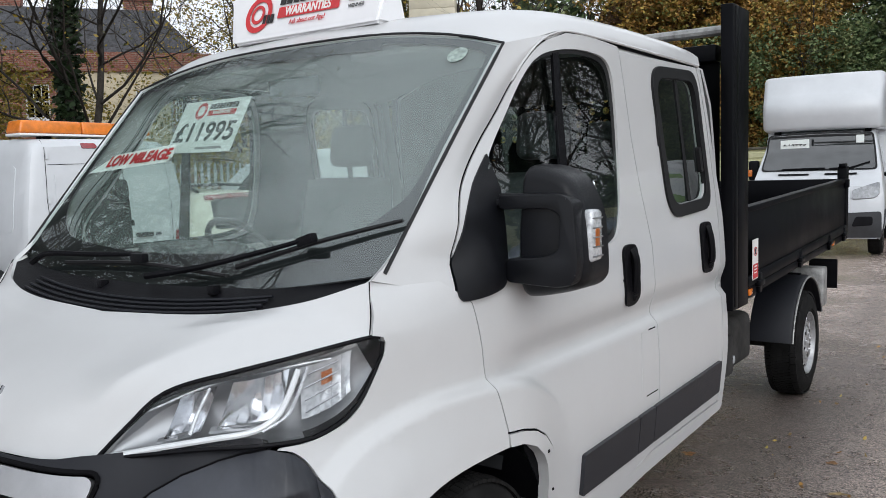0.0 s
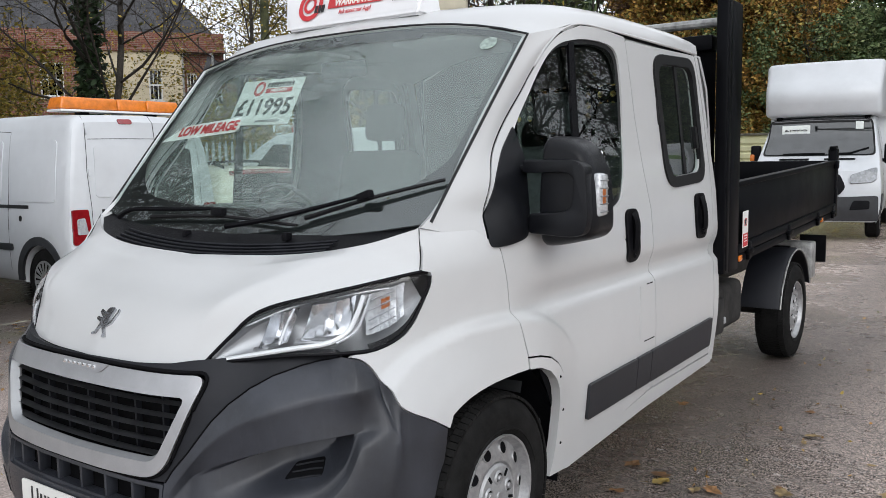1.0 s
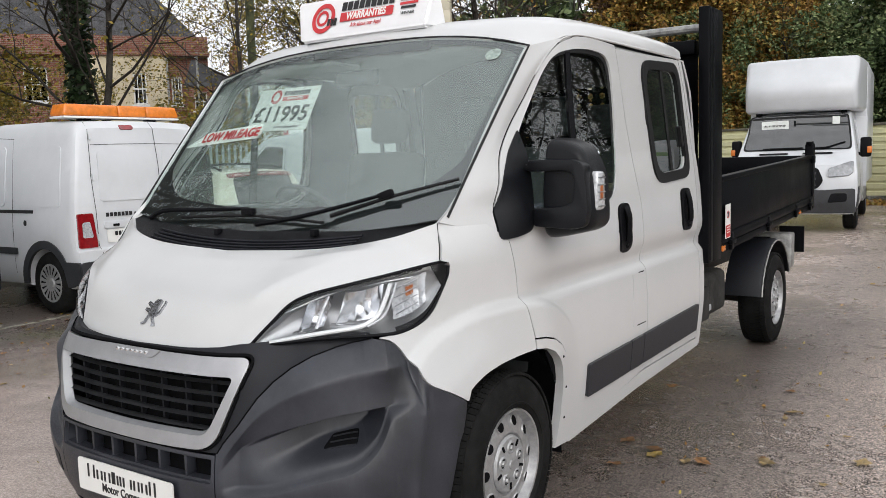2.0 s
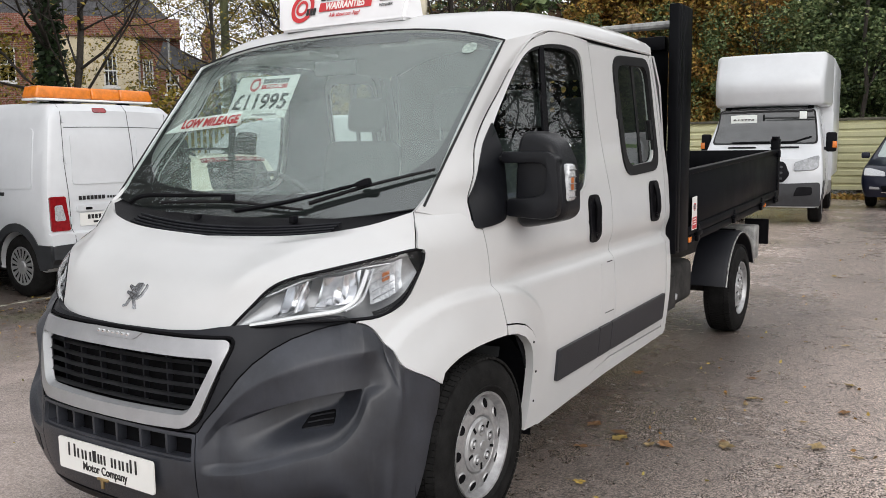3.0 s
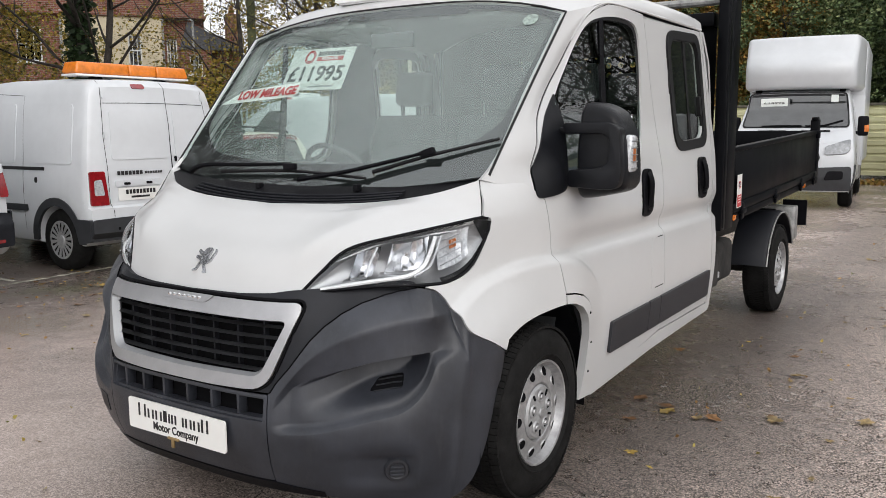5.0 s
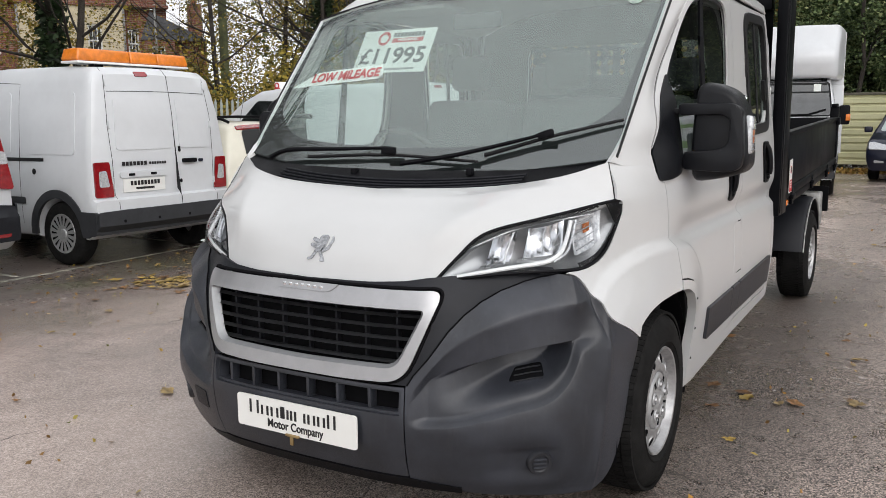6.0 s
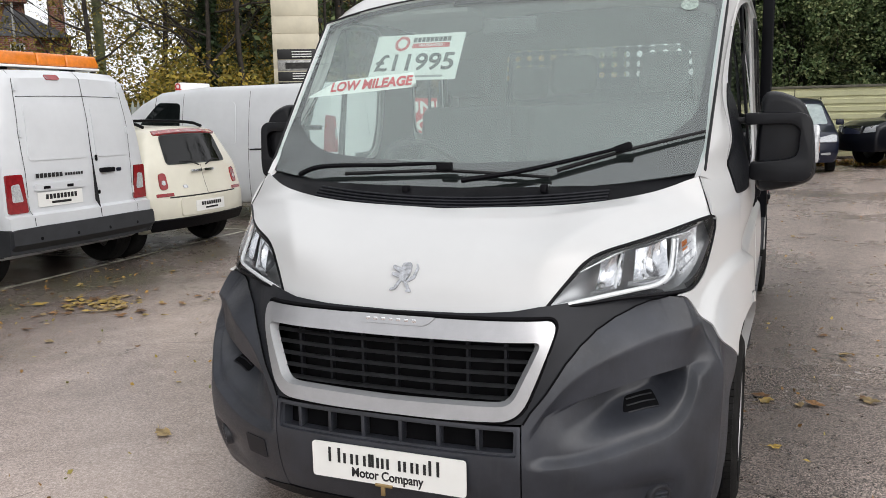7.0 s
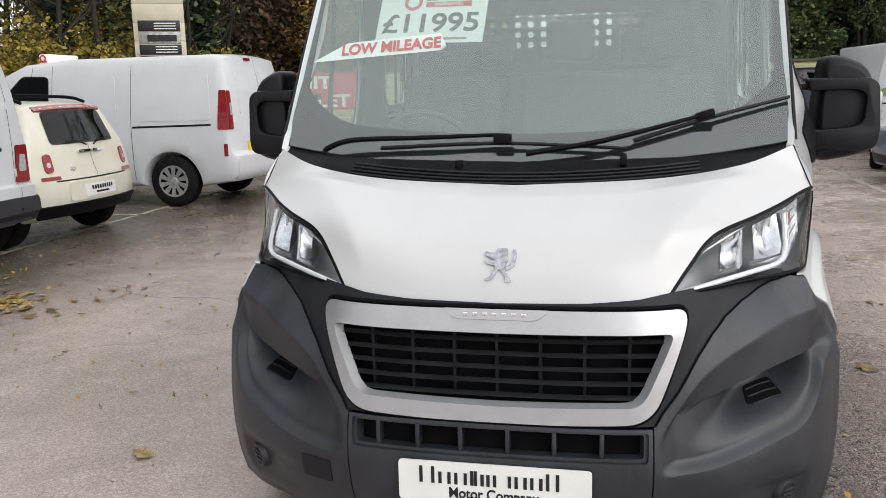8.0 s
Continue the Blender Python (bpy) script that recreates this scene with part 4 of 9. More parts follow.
for k in range(5):
    z = 0.770 - k * 0.0365
    half = 0.488 - (0.800 - z) * 0.52 + 0.004
    bm = loft([[(-half, on_bumper(-half, z).y - 0.0, z), (-half / 2, on_bumper(-half / 2, z).y, z), (0, on_bumper(0, z).y, z), (half / 2, on_bumper(half / 2, z).y, z), (half, on_bumper(half, z).y, z)],
               [(-half, on_bumper(-half, z).y + 0.026, z + 0.005), (-half / 2, on_bumper(-half / 2, z).y + 0.026, z + 0.005), (0, on_bumper(0, z).y + 0.026, z + 0.005), (half / 2, on_bumper(half / 2, z).y + 0.026, z + 0.005), (half, on_bumper(half, z).y + 0.026, z + 0.005)]], 24, 2)
    for v in bm.verts:
        v.co.y += 0.010
    bmesh.ops.solidify(bm, geom=bm.faces[:], thickness=0.011)
    part("slat", bm, M_SLAT, grille)
for k in range(-3, 4):
    s = k * 0.118 * 1.0
    y = on_bumper(s, 0.7).y
    part("grille_post", box(s - 0.004, s + 0.004, y + 0.046, y + 0.066, 0.615, 0.80), M_CHARCOAL, grille)
badge_out = rounded([(-0.145, 0.858), (0.145, 0.858), (0.115, 0.832), (-0.115, 0.832)], [0.005, 0.005, 0.02, 0.02], 4)
badge = part("badge_strip", panel(badge_out, lambda s, z: on_bumper(s, z, 0.016), step=0.02, rim=0.006, toward=(0, -1, 0)), M_SILVER, grille)
for k in range(7):
    part("mark", box(-0.088 + k * 0.026, -0.074 + k * 0.026, on_bumper(0.05, 0.845, 0.0185).y, on_bumper(0.05, 0.845, 0.012).y, 0.838, 0.850, 0.001), M_CHROME, badge)
# emblem on the bonnet: a plain upright shape


def on_nose(x, z, out=0.0):
    """The bonnet's front above the lip."""
    y = table([(0.85, 0.118), (0.955, 0.155), (1.035, 0.245), (1.105, 0.40)])(z) + 0.10 * abs(x) ** 1.6
    return Vector((x, y - out * 0.9, z + out * 0.4))


emblem = part("emblem", join(
    panel(rounded([(-0.012, 0.998), (0.020, 1.000), (0.024, 0.972), (0.010, 0.945), (-0.012, 0.950)], 0.008), lambda x, z: on_nose(x, z, 0.008), step=0.01, rim=0.01, toward=(0, -1, 0)),
    panel(rounded([(-0.012, 0.952), (0.002, 0.955), (-0.018, 0.922), (-0.040, 0.918), (-0.036, 0.926), (-0.024, 0.928)], 0.004), lambda x, z: on_nose(x, z, 0.007), step=0.01, rim=0.01, toward=(0, -1, 0)),
    panel(rounded([(0.000, 0.952), (0.016, 0.948), (0.034, 0.922), (0.036, 0.916), (0.016, 0.916), (0.020, 0.926)], 0.004), lambda x, z: on_nose(x, z, 0.007), step=0.01, rim=0.01, toward=(0, -1, 0)),
    panel(rounded([(-0.008, 0.984), (-0.042, 0.992), (-0.044, 0.984), (-0.010, 0.970)], 0.004), lambda x, z: on_nose(x, z, 0.007), step=0.01, rim=0.01, toward=(0, -1, 0)),
    panel(rounded([(-0.008, 0.970), (-0.040, 0.972), (-0.040, 0.964), (-0.010, 0.956)], 0.004), lambda x, z: on_nose(x, z, 0.007), step=0.01, rim=0.01, toward=(0, -1, 0)),
    panel(rounded([(0.018, 0.955), (0.034, 0.965), (0.040, 0.988), (0.034, 0.996), (0.040, 0.998), (0.047, 0.986), (0.042, 0.958), (0.020, 0.945)], 0.003), lambda x, z: on_nose(x, z, 0.006), step=0.01, rim=0.01, toward=(0, -1, 0)),
), M_EMBLEM, truck, "polished metal emblem")

# dealer plate
plate = part("front_plate", moved(prism(rounded([(-0.262, -0.058), (0.262, -0.058), (0.262, 0.058), (-0.262, 0.058)], 0.012), 0, 0.006), Matrix.Translation((0, 0.0, 0.388)) @ Matrix.Rotation(radians(90), 4, "X")), M_PLATE, truck, "white show plate with black print")
PLM = Matrix.Translation((0, -0.0068, 0.388)) @ Matrix.Rotation(radians(90), 4, "X")
lettering("print", "Motor Company", 0.042, PLM @ Matrix.Translation((0.0, -0.030, 0)), M_INK, plate, width=0.245, bold=0.02)
for x0, x1, top in ((-0.205, -0.16, 0.046), (-0.152, -0.115, 0.032), (-0.108, -0.07, 0.032), (-0.064, -0.042, 0.040), (-0.036, -0.008, 0.032), (-0.002, 0.05, 0.032), (0.056, 0.092, 0.032), (0.098, 0.134, 0.032), (0.140, 0.178, 0.046)):
    for xa, xb in ((x0 + 0.002, x0 + 0.011), (x1 - 0.010, x1 - 0.001)):
        part("bar", moved(prism([(xa, -0.004), (xb, -0.004), (xb, top - 0.002), (xa, top - 0.002)], 0, 0.0012), PLM), M_INK, plate)
part("clip", join(box(-0.04, 0.02, -0.012, -0.004, 0.325, 0.334, 0.002), box(-0.02, -0.006, -0.012, -0.004, 0.296, 0.330, 0.002)), mat("brass_clip", (0.45, 0.33, 0.16), 0.35, 0.9), plate, "small brass clip")
# fog lamps and intake fins
for sign in (1, -1):
    c = on_bumper(0.865, 0.303, 0.006)
    nn = Vector((0.66, -0.70, -0.12)).normalized()
    m = Matrix.Translation((c.x, c.y, c.z)) @ nn.to_track_quat("X", "Z").to_matrix().to_4x4()
    bm = moved(lathe([(0.0, 0.004), (0.026, 0.004), (0.030, 0.008), (0.038, 0.008), (0.042, 0.002), (0.046, -0.05)], 28), m)
    fog = part("fog_lamp_cover", bm if sign > 0 else mirrored(bm, both=False), M_TRIM, truck, "round grey fog lamp blank")
    for q in (-0.014, 0.0, 0.014):
        bm = moved(box(0.003, 0.010, -0.022, 0.022, q - 0.003, q + 0.003, 0.001), m)
        part("rib", bm if sign > 0 else mirrored(bm, both=False), M_GREYPLAST, fog)
    patch = rounded([(0.765, 0.553), (0.895, 0.570), (0.915, 0.605), (0.80, 0.588)], 0.010, 3)
    bm = panel(patch, lambda s, z: on_bumper(s, z, 0.0015), step=0.010, toward=(0.6, -1, 0))
    vent = part("intake_vent", bm if sign > 0 else mirrored(bm, both=False), M_DARK, truck, "small dark vent with grey fins")
    for k in range(3):
        z = 0.5865 - k * 0.0115
        pts = [on_bumper(s, z + (s - 0.84) * 0.15, 0.003) for s in (0.775 + 0.008 * (3 - k), 0.82, 0.86, 0.886 + 0.006 * (3 - k))]
        bm = tube(pts, 0.003, 0.003, 6, 10)
        part("fin", bm if sign > 0 else mirrored(bm, both=False), M_CHARCOAL, vent)
part("tow_cover", panel(rounded([(-0.60, 0.395), (-0.49, 0.395), (-0.49, 0.325), (-0.60, 0.325)], 0.01), lambda s, z: on_bumper(s, z, 0.003), step=0.03, rim=0.005, toward=(-0.3, -1, 0)), M_CHARCOAL, truck)

# headlamps
LOW = [(0.456, 0.176, 0.881), (0.56, 0.222, 0.894), (0.68, 0.292, 0.906), (0.785, 0.372, 0.908)] + [tuple(on_side(y, z, -0.004)) for y, z in [(y - 0.002, z + 0.003) for y, z in LAMP_EDGE[4::3]] + [(0.674, 1.106)]]
TOP = [(0.456, 0.176, 0.881), (0.507, 0.226, 0.952), (0.575, 0.290, 1.030), (0.715, 0.411, 1.074), (0.888, 0.642, 1.121), tuple(on_side(0.668, 1.118, -0.004))]


def evenly(pts, n):
    """Points at even distances along a smooth line."""
    fine = catmull(pts, 200)
    run = [0.0]
    for a, b in zip(fine, fine[1:]):
        run.append(run[-1] + (b - a).length)
    return [Vector([float(np.interp(run[-1] * i / (n - 1), run, [p[k] for p in fine])) for k in range(3)]) for i in range(n)]


def lamp_sheet(back, shrink=0.0):
    lo, up = evenly(LOW, 26), evenly(TOP, 26)
    mids = [(a + b) / 2 for a, b in zip(lo, up)]
    n = Vector((0.55, -0.72, 0.42)).normalized()
    rows = []
    for k in range(9):
        t = shrink + (1 - 2 * shrink) * k / 8
        bulge = math.sin(t * math.pi)
        row = []
        for i, (a, b) in enumerate(zip(lo, up)):
            e = math.sin(math.pi * i / 25)
            row.append(a.lerp(b, t) + n * (0.022 * bulge * e - back * (0.15 + 0.85 * e * bulge ** 0.5)))
        rows.append(row)
    return facing(grid_bm(rows), n)


for sign in (1, -1):
    def fit_side(bm):
        return bm if sign > 0 else mirrored(bm, both=False)
    lamp = part("headlamp", fit_side(lamp_sheet(0.0)), G_LENS, truck, "clear wraparound headlamp lens")
    lamp.visible_shadow = False
    part("housing", fit_side(lamp_sheet(0.125)), M_LAMPIN, lamp)
    lo, up = evenly(LOW, 26), evenly(TOP, 26)
    n = Vector((0.55, -0.72, 0.42)).normalized()

    def spot(u, t, back):
        i = u * 25
        k = min(24, int(i))
        a, b = lo[k].lerp(lo[k + 1], i - k), up[k].lerp(up[k + 1], i - k)
        return a.lerp(b, t) - n * back
    part("rim", fit_side(tube([spot(u / 24, 0.01, 0.003) for u in range(25)], 0.0055, 0.006, 6)), M_BLACK, lamp)
    part("rim", fit_side(tube([spot(u / 24, 0.985, 0.002) for u in range(25)], 0.0062, 0.006, 6)), M_BLACK, lamp)

    def leaf_of(u0, u1, lean, t0, t1, nj, nk, deep, bow=0.0, flute=0.0):
        """A sheet inside the lamp, leaning outwards as it rises, hollowed by bow and fluted in columns."""
        rows = []
        for k in range(nk + 1):
            t = t0 + (t1 - t0) * k / nk
            rows.append([spot(min(0.995, u0 + (u1 - u0) * j / nj + lean * t), t, deep + bow * math.sin(math.pi * j / nj) * math.sin(math.pi * (0.12 + 0.76 * k / nk)) + flute * (j % 2)) for j in range(nj + 1)])
        return fit_side(facing(grid_bm(rows), n))
    part("black_corner", leaf_of(0.60, 0.93, 0.03, 0.02, 0.12, 12, 4, 0.007), M_GLOSSBLACK, lamp, "black outer corner")
    part("black_tip", leaf_of(0.900, 0.985, 0.0, 0.04, 0.94, 6, 6, 0.003), M_GLOSSBLACK, lamp)
    part("black_band", leaf_of(0.12, 0.86, 0.0, 0.90, 0.985, 24, 2, 0.003), M_GLOSSBLACK, lamp, "gloss black band along the lamp")
    # chrome bowls, divider, light guide and indicator
    for u0, u1, cols in ((0.165, 0.275, 9), (0.325, 0.50, 13)):
        part("reflector", leaf_of(u0, u1, 0.19, 0.30, 0.88, cols, 8, 0.014, 0.050, 0.0032), M_REFLECT, lamp)
        part("reflector_floor", leaf_of(u0 - 0.02, u1 - 0.02, 0.19, 0.24, 0.34, 6, 3, 0.012, 0.030), M_LAMPIN, lamp)
    part("divider", fit_side(tube([spot(0.30, 0.26, 0.008), spot(0.35, 0.55, 0.008), spot(0.42, 0.86, 0.008)], 0.005, 0.004, 6, 10)), M_CLEARLAMP, lamp)
    guide = ((0.05, 0.13), (0.2, 0.13), (0.35, 0.15), (0.47, 0.20), (0.555, 0.34), (0.62, 0.55), (0.69, 0.82))
    part("light_guide", fit_side(tube([spot(u, t, 0.004) for u, t in guide], 0.0075, 0.0075, 8, 30)), M_GUIDE, lamp, "white light guide strip")
    part("light_guide", fit_side(tube([spot(u + 0.028, t - 0.01, 0.006) for u, t in guide[3:]], 0.0045, 0.0045, 8, 20)), M_CLEARLAMP, lamp)
    part("trim_line", fit_side(tube([spot(0.22, 0.90, 0.008), spot(0.45, 0.91, 0.008), spot(0.70, 0.88, 0.008), spot(0.80, 0.82, 0.008)], 0.003, 0.003, 6, 20)), M_CLEARLAMP, lamp)
    cell = part("indicator", leaf_of(0.585, 0.765, 0.13, 0.27, 0.86, 9, 9, 0.020, 0.028, 0.004), M_CLEARLAMP, lamp)
    part("indicator_bulb", leaf_of(0.655, 0.695, 0.13, 0.56, 0.72, 5, 4, 0.026, 0.008), M_AMBERDEEP, cell)
    for t in (0.33, 0.46, 0.60, 0.74):
        part("indicator_rib", fit_side(tube([spot(0.60 + 0.13 * t, t, 0.018), spot(0.72 + 0.13 * t, t + 0.02, 0.018)], 0.0022, 0.0022, 5)), M_BEZEL, cell)

# scuttle below the windscreen, with its vent slats
SC = [[(0, 0.512, 1.130), (0.42, 0.542, 1.147), (0.68, 0.607, 1.183), (0.835, 0.70, 1.236)],
      [(0, 0.59, 1.166), (0.42, 0.618, 1.180), (0.68, 0.672, 1.206), (0.85, 0.745, 1.25)],
      [(0, 0.665, 1.20), (0.42, 0.685, 1.212), (0.68, 0.735, 1.235), (0.872, 0.815, 1.272)]]
scuttle = part("scuttle", facing(mirrored(loft(SC, 20, 8)), (0, -0.5, 1)), M_BLACK, truck, "black plastic scuttle panel")
for k in range(4):
    y = 0.532 + k * 0.019
    pts = [(x, y + 0.17 * abs(x) ** 2, 1.143 + k * 0.0088 + 0.095 * abs(x) ** 2) for x in (-0.56, -0.4, -0.2, 0.0, 0.2, 0.4, 0.56)]
    part("vent_slat", tube(pts, 0.0045, 0.0045, 6, 20), M_CHARCOAL, scuttle)
for x, z in ((-0.2, 1.20), (0.33, 1.21)):
    part("washer_jet", box(x - 0.012, x + 0.012, 0.625, 0.655, z - 0.02, z + 0.008, 0.004), M_BLACK, scuttle)
# wipers


def scr(x, z, out):
    return on_screen(x, z, out)


wiper = part("wiper", tube([scr(0.02, 1.205, 0.035), scr(0.25, 1.237, 0.040), scr(0.48, 1.292, 0.036), scr(0.60, 1.324, 0.034)], 0.011, 0.007, 6, 14), M_BLACK, truck, "black wiper arm")
part("blade", tube([scr(0.36, 1.252, 0.016), scr(0.60, 1.318, 0.020), scr(0.85, 1.380, 0.016)], 0.009, 0.006, 6, 14), M_SEAL, wiper)
part("joint", box(-0.03, 0.03, -0.014, 0.014, -0.012, 0.016, 0.005), M_BLACK, wiper).matrix_local = Matrix.Translation(scr(0.585, 1.318, 0.030)) @ Matrix.Rotation(radians(-17), 4, "Y")
wiper = part("wiper", tube([scr(-0.68, 1.222, 0.030), scr(-0.58, 1.245, 0.045), scr(-0.3, 1.252, 0.045), scr(-0.06, 1.262, 0.04)], 0.011, 0.007, 6, 14), M_BLACK, truck, "black wiper arm")
part("blade", tube([scr(-0.48, 1.235, 0.018), scr(-0.06, 1.245, 0.022), scr(0.34, 1.228, 0.018)], 0.008, 0.006, 6, 14), M_SEAL, wiper)
part("joint", box(-0.03, 0.03, -0.014, 0.014, -0.012, 0.018, 0.005), M_BLACK, wiper).matrix_local = Matrix.Translation(scr(-0.06, 1.250, 0.036))

# door mirrors
for sign in (1, -1):
    def fit_side(bm):
        if sign < 0:
            for v in bm.verts:
                v.co.x = 0.965 + (v.co.x - 0.965) * (0.8 if v.co.x > 0.965 else 1)
        return bm if sign > 0 else mirrored(bm, both=False)
    base = panel(rounded([(0.938, 1.165), (1.02, 1.170), (1.13, 1.19), (1.16, 1.33), (1.19, 1.46), (1.176, 1.566), (1.090, 1.484), (1.014, 1.390), (0.946, 1.27)], [0.03, 0.03, 0.03, 0.03, 0.02, 0.008, 0.02, 0.02, 0.02], 4), lambda y, z: on_side(y, z, 0.006 + 0.014 * (1 - smooth(1.27, 1.36, z)) * (1 - smooth(0.02, 0.13, math.hypot(y - 1.05, (z - 1.24) * 0.7)))), step=0.02, rim=0.02)
    mirror = part("door_mirror", fit_side(base), M_MIRRORBLK, truck, "black door mirror on a double arm")
    pts = closed_curve([(1.016, 1.44), (1.022, 1.50), (1.045, 1.526), (1.098, 1.520), (1.158, 1.489), (1.188, 1.44), (1.208, 1.38), (1.217, 1.25), (1.208, 1.205), (1.165, 1.178), (1.05, 1.155), (1.015, 1.165), (1.006, 1.22), (1.006, 1.35)], 44)
    rings = []
    for i in range(7):
        a = radians(90 * i / 6)
        f, y = 1 - 0.20 * (1 - math.cos(a)), 1.205 - 0.055 * math.sin(a)
        rings.append([Vector((1.105 + (q[0] - 1.105) * f, y, 1.335 + (q[1] - 1.335) * f)) for q in pts])
    rings.insert(0, [Vector((q[0], 1.305, q[1])) for q in pts])
    hood = bmesh.new()
    rv = [[hood.verts.new(p) for p in r] for r in rings]
    for a, b in zip(rv, rv[1:]):
        for i in range(len(a)):
            hood.faces.new((a[i - 1], a[i], b[i], b[i - 1]))
    hood.faces.new(rv[0])
    hood.faces.new(rv[-1])
    bmesh.ops.recalc_face_normals(hood, faces=hood.faces[:])
    part("hood", fit_side(hood), M_MIRRORBLK, mirror, sharp=60)
    arms = prism(rounded([(0.963, 1.449), (1.165, 1.448), (1.198, 1.425), (1.209, 1.255), (1.198, 1.203), (1.15, 1.193), (0.988, 1.201), (0.988, 1.268), (1.10, 1.275), (1.152, 1.288), (1.159, 1.39), (1.125, 1.407), (0.968, 1.404)], [0.012, 0.03, 0.03, 0.06, 0.03, 0.03, 0.014, 0.014, 0.03, 0.03, 0.03, 0.012, 0.012], 3), 1.118, 1.185, 0.006)
    for v in arms.verts:
        v.co = Vector((v.co.x, v.co.z + 0.35 * max(0.0, 1.03 - v.co.x) ** 1.5 + 1.2 * max(0.0, v.co.x - 1.15) ** 2, v.co.y))
    bmesh.ops.recalc_face_normals(arms, faces=arms.faces[:])
    part("arm_frame", fit_side(arms), M_MIRRORBLK, mirror)
    for z0, z1, xa in ((1.408, 1.432, 0.865), (1.205, 1.250, 0.925)):
        part("pivot", fit_side(box(xa, 1.0, 1.15, 1.20, z0, z1, 0.008, 2)), M_MIRRORBLK, mirror)
    ind = part("indicator", fit_side(box(1.184, 1.226, 1.180, 1.250, 1.258, 1.402, 0.014, 3)), M_CLEARLAMP, mirror, "clear indicator lens")
    part("amber_insert", fit_side(box(1.19, 1.2275, 1.196, 1.228, 1.295, 1.352, 0.006)), M_AMBERDEEP, ind)
    for k in range(5):
        part("lens_rib", fit_side(box(1.19, 1.2285, 1.186, 1.244, 1.272 + 0.026 * k, 1.276 + 0.026 * k, 0.001)), M_BEZEL, ind)
    part("mirror_glass", fit_side(box(1.06, 1.18, 1.302, 1.308, 1.20, 1.48, 0.01)), M_CHROME, mirror)


# wheels
def wheel(parent, x, y, sign, cap=True, r=WHEEL_R, width=0.215, name="wheel"):
    hub = new(name)
    hub.parent = parent
    hub.matrix_world = Matrix.Translation((x, y, r)) @ Matrix.Diagonal((sign, 1, 1, 1)) if sign > 0 else Matrix.Translation((x, y, r)) @ Matrix.Rotation(math.pi, 4, "Z")
    w, k = width / 2, r / 0.342
    prof = [(0.19 * k, w - 0.03), (0.205 * k, w - 0.008), (0.222 * k, w + 0.002), (0.224 * k, w + 0.006), (0.229 * k, w + 0.006), (0.231 * k, w + 0.003), (0.28 * k, w + 0.004), (0.315 * k, w - 0.012), (0.333 * k, w - 0.035), (0.341 * k, w - 0.07)]
    tread = []
    for g in range(5):
        a = w - 0.07 - g * (2 * w - 0.14) / 4.0
        tread += [(0.342 * k, a), (0.342 * k, a - 0.026), (0.334 * k, a - 0.028), (0.334 * k, a - 0.035)] if g < 4 else []
    prof += tread + [(0.341 * k, -w + 0.07), (0.333 * k, -w + 0.035), (0.30 * k, -w + 0.004), (0.2 * k, -w + 0.01)]
    part("tyre", lathe(prof, 56), M_TYRE, hub)
    rim = [(0.207 * k, w - 0.012), (0.203 * k, w - 0.002), (0.196 * k, w - 0.004), (0.190 * k, w - 0.022), (0.183 * k, w - 0.035), (0.165 * k, w - 0.030), (0.128 * k, w - 0.018), (0.115 * k, w - 0.020), (0.105 * k, w - 0.035), (0.0, w - 0.035)]
    disc_ = part("rim", lathe(rim, 56), M_WHEEL, hub)
    part("rim_barrel", lathe([(0.205 * k, w - 0.02), (0.19 * k, -w + 0.02), (0.0, -w + 0.04)], 32), M_DARK, hub)
    for j in range(10):
        a = 2 * math.pi * j / 10
        bm = lathe([(0.0, 0.003), (0.0195 * k, 0.003), (0.0205 * k, -0.006)], 16)
        for v in bm.verts:
            v.co.y *= 1.05
        moved(bm, Matrix.Translation((w - 0.0265, 0.157 * k * math.cos(a), 0.157 * k * math.sin(a))) @ Matrix.Rotation(a, 4, "X") @ Matrix.Rotation(radians(18), 4, "Z"))
        part("hole_lip", moved(lathe([(0.0195 * k, 0.0), (0.0195 * k, 0.0045), (0.0215 * k, 0.0040), (0.024 * k, -0.001)], 16), Matrix.Translation((w - 0.0265, 0.157 * k * math.cos(a), 0.157 * k * math.sin(a))) @ Matrix.Rotation(a, 4, "X") @ Matrix.Rotation(radians(18), 4, "Z")), M_WHEEL, disc_)
        part("rim_hole", bm, M_DARK, disc_)
    if cap:
        c = part("hub_cap", lathe([(0.0, w - 0.006), (0.04 * k, w - 0.008), (0.07 * k, w - 0.014), (0.098 * k, w - 0.014), (0.106 * k, w - 0.022), (0.108 * k, w - 0.034)], 40), M_WHEELCAP, hub)
        for j in range(5):
            a = 2 * math.pi * j / 5 + 0.3
            at = Matrix.Translation((w - 0.012, 0.062 * k * math.cos(a), 0.062 * k * math.sin(a)))
            part("nut_well", moved(lathe([(0.0, 0.0015), (0.018 * k, 0.0015), (0.019 * k, -0.004)], 18), at), M_DARK, c)
            part("well_rim", moved(lathe([(0.018 * k, 0.0), (0.0185 * k, 0.006), (0.022 * k, 0.006), (0.027 * k, 0.0)], 18), at), M_WHEELCAP, c)
            part("nut", moved(lathe([(0.0, 0.010), (0.008 * k, 0.010), (0.0115 * k, 0.005), (0.012 * k, 0.0)], 6), at), M_WHEEL, c)
            mid = 2 * math.pi * (j + 0.5) / 5 + 0.3
            part("cap_slot", moved(box(-0.001, 0.0035, 0.070 * k, 0.096 * k, -0.005, 0.005, 0.001), Matrix.Translation((w - 0.014, 0, 0)) @ Matrix.Rotation(mid, 4, "X")), M_DARK, c)
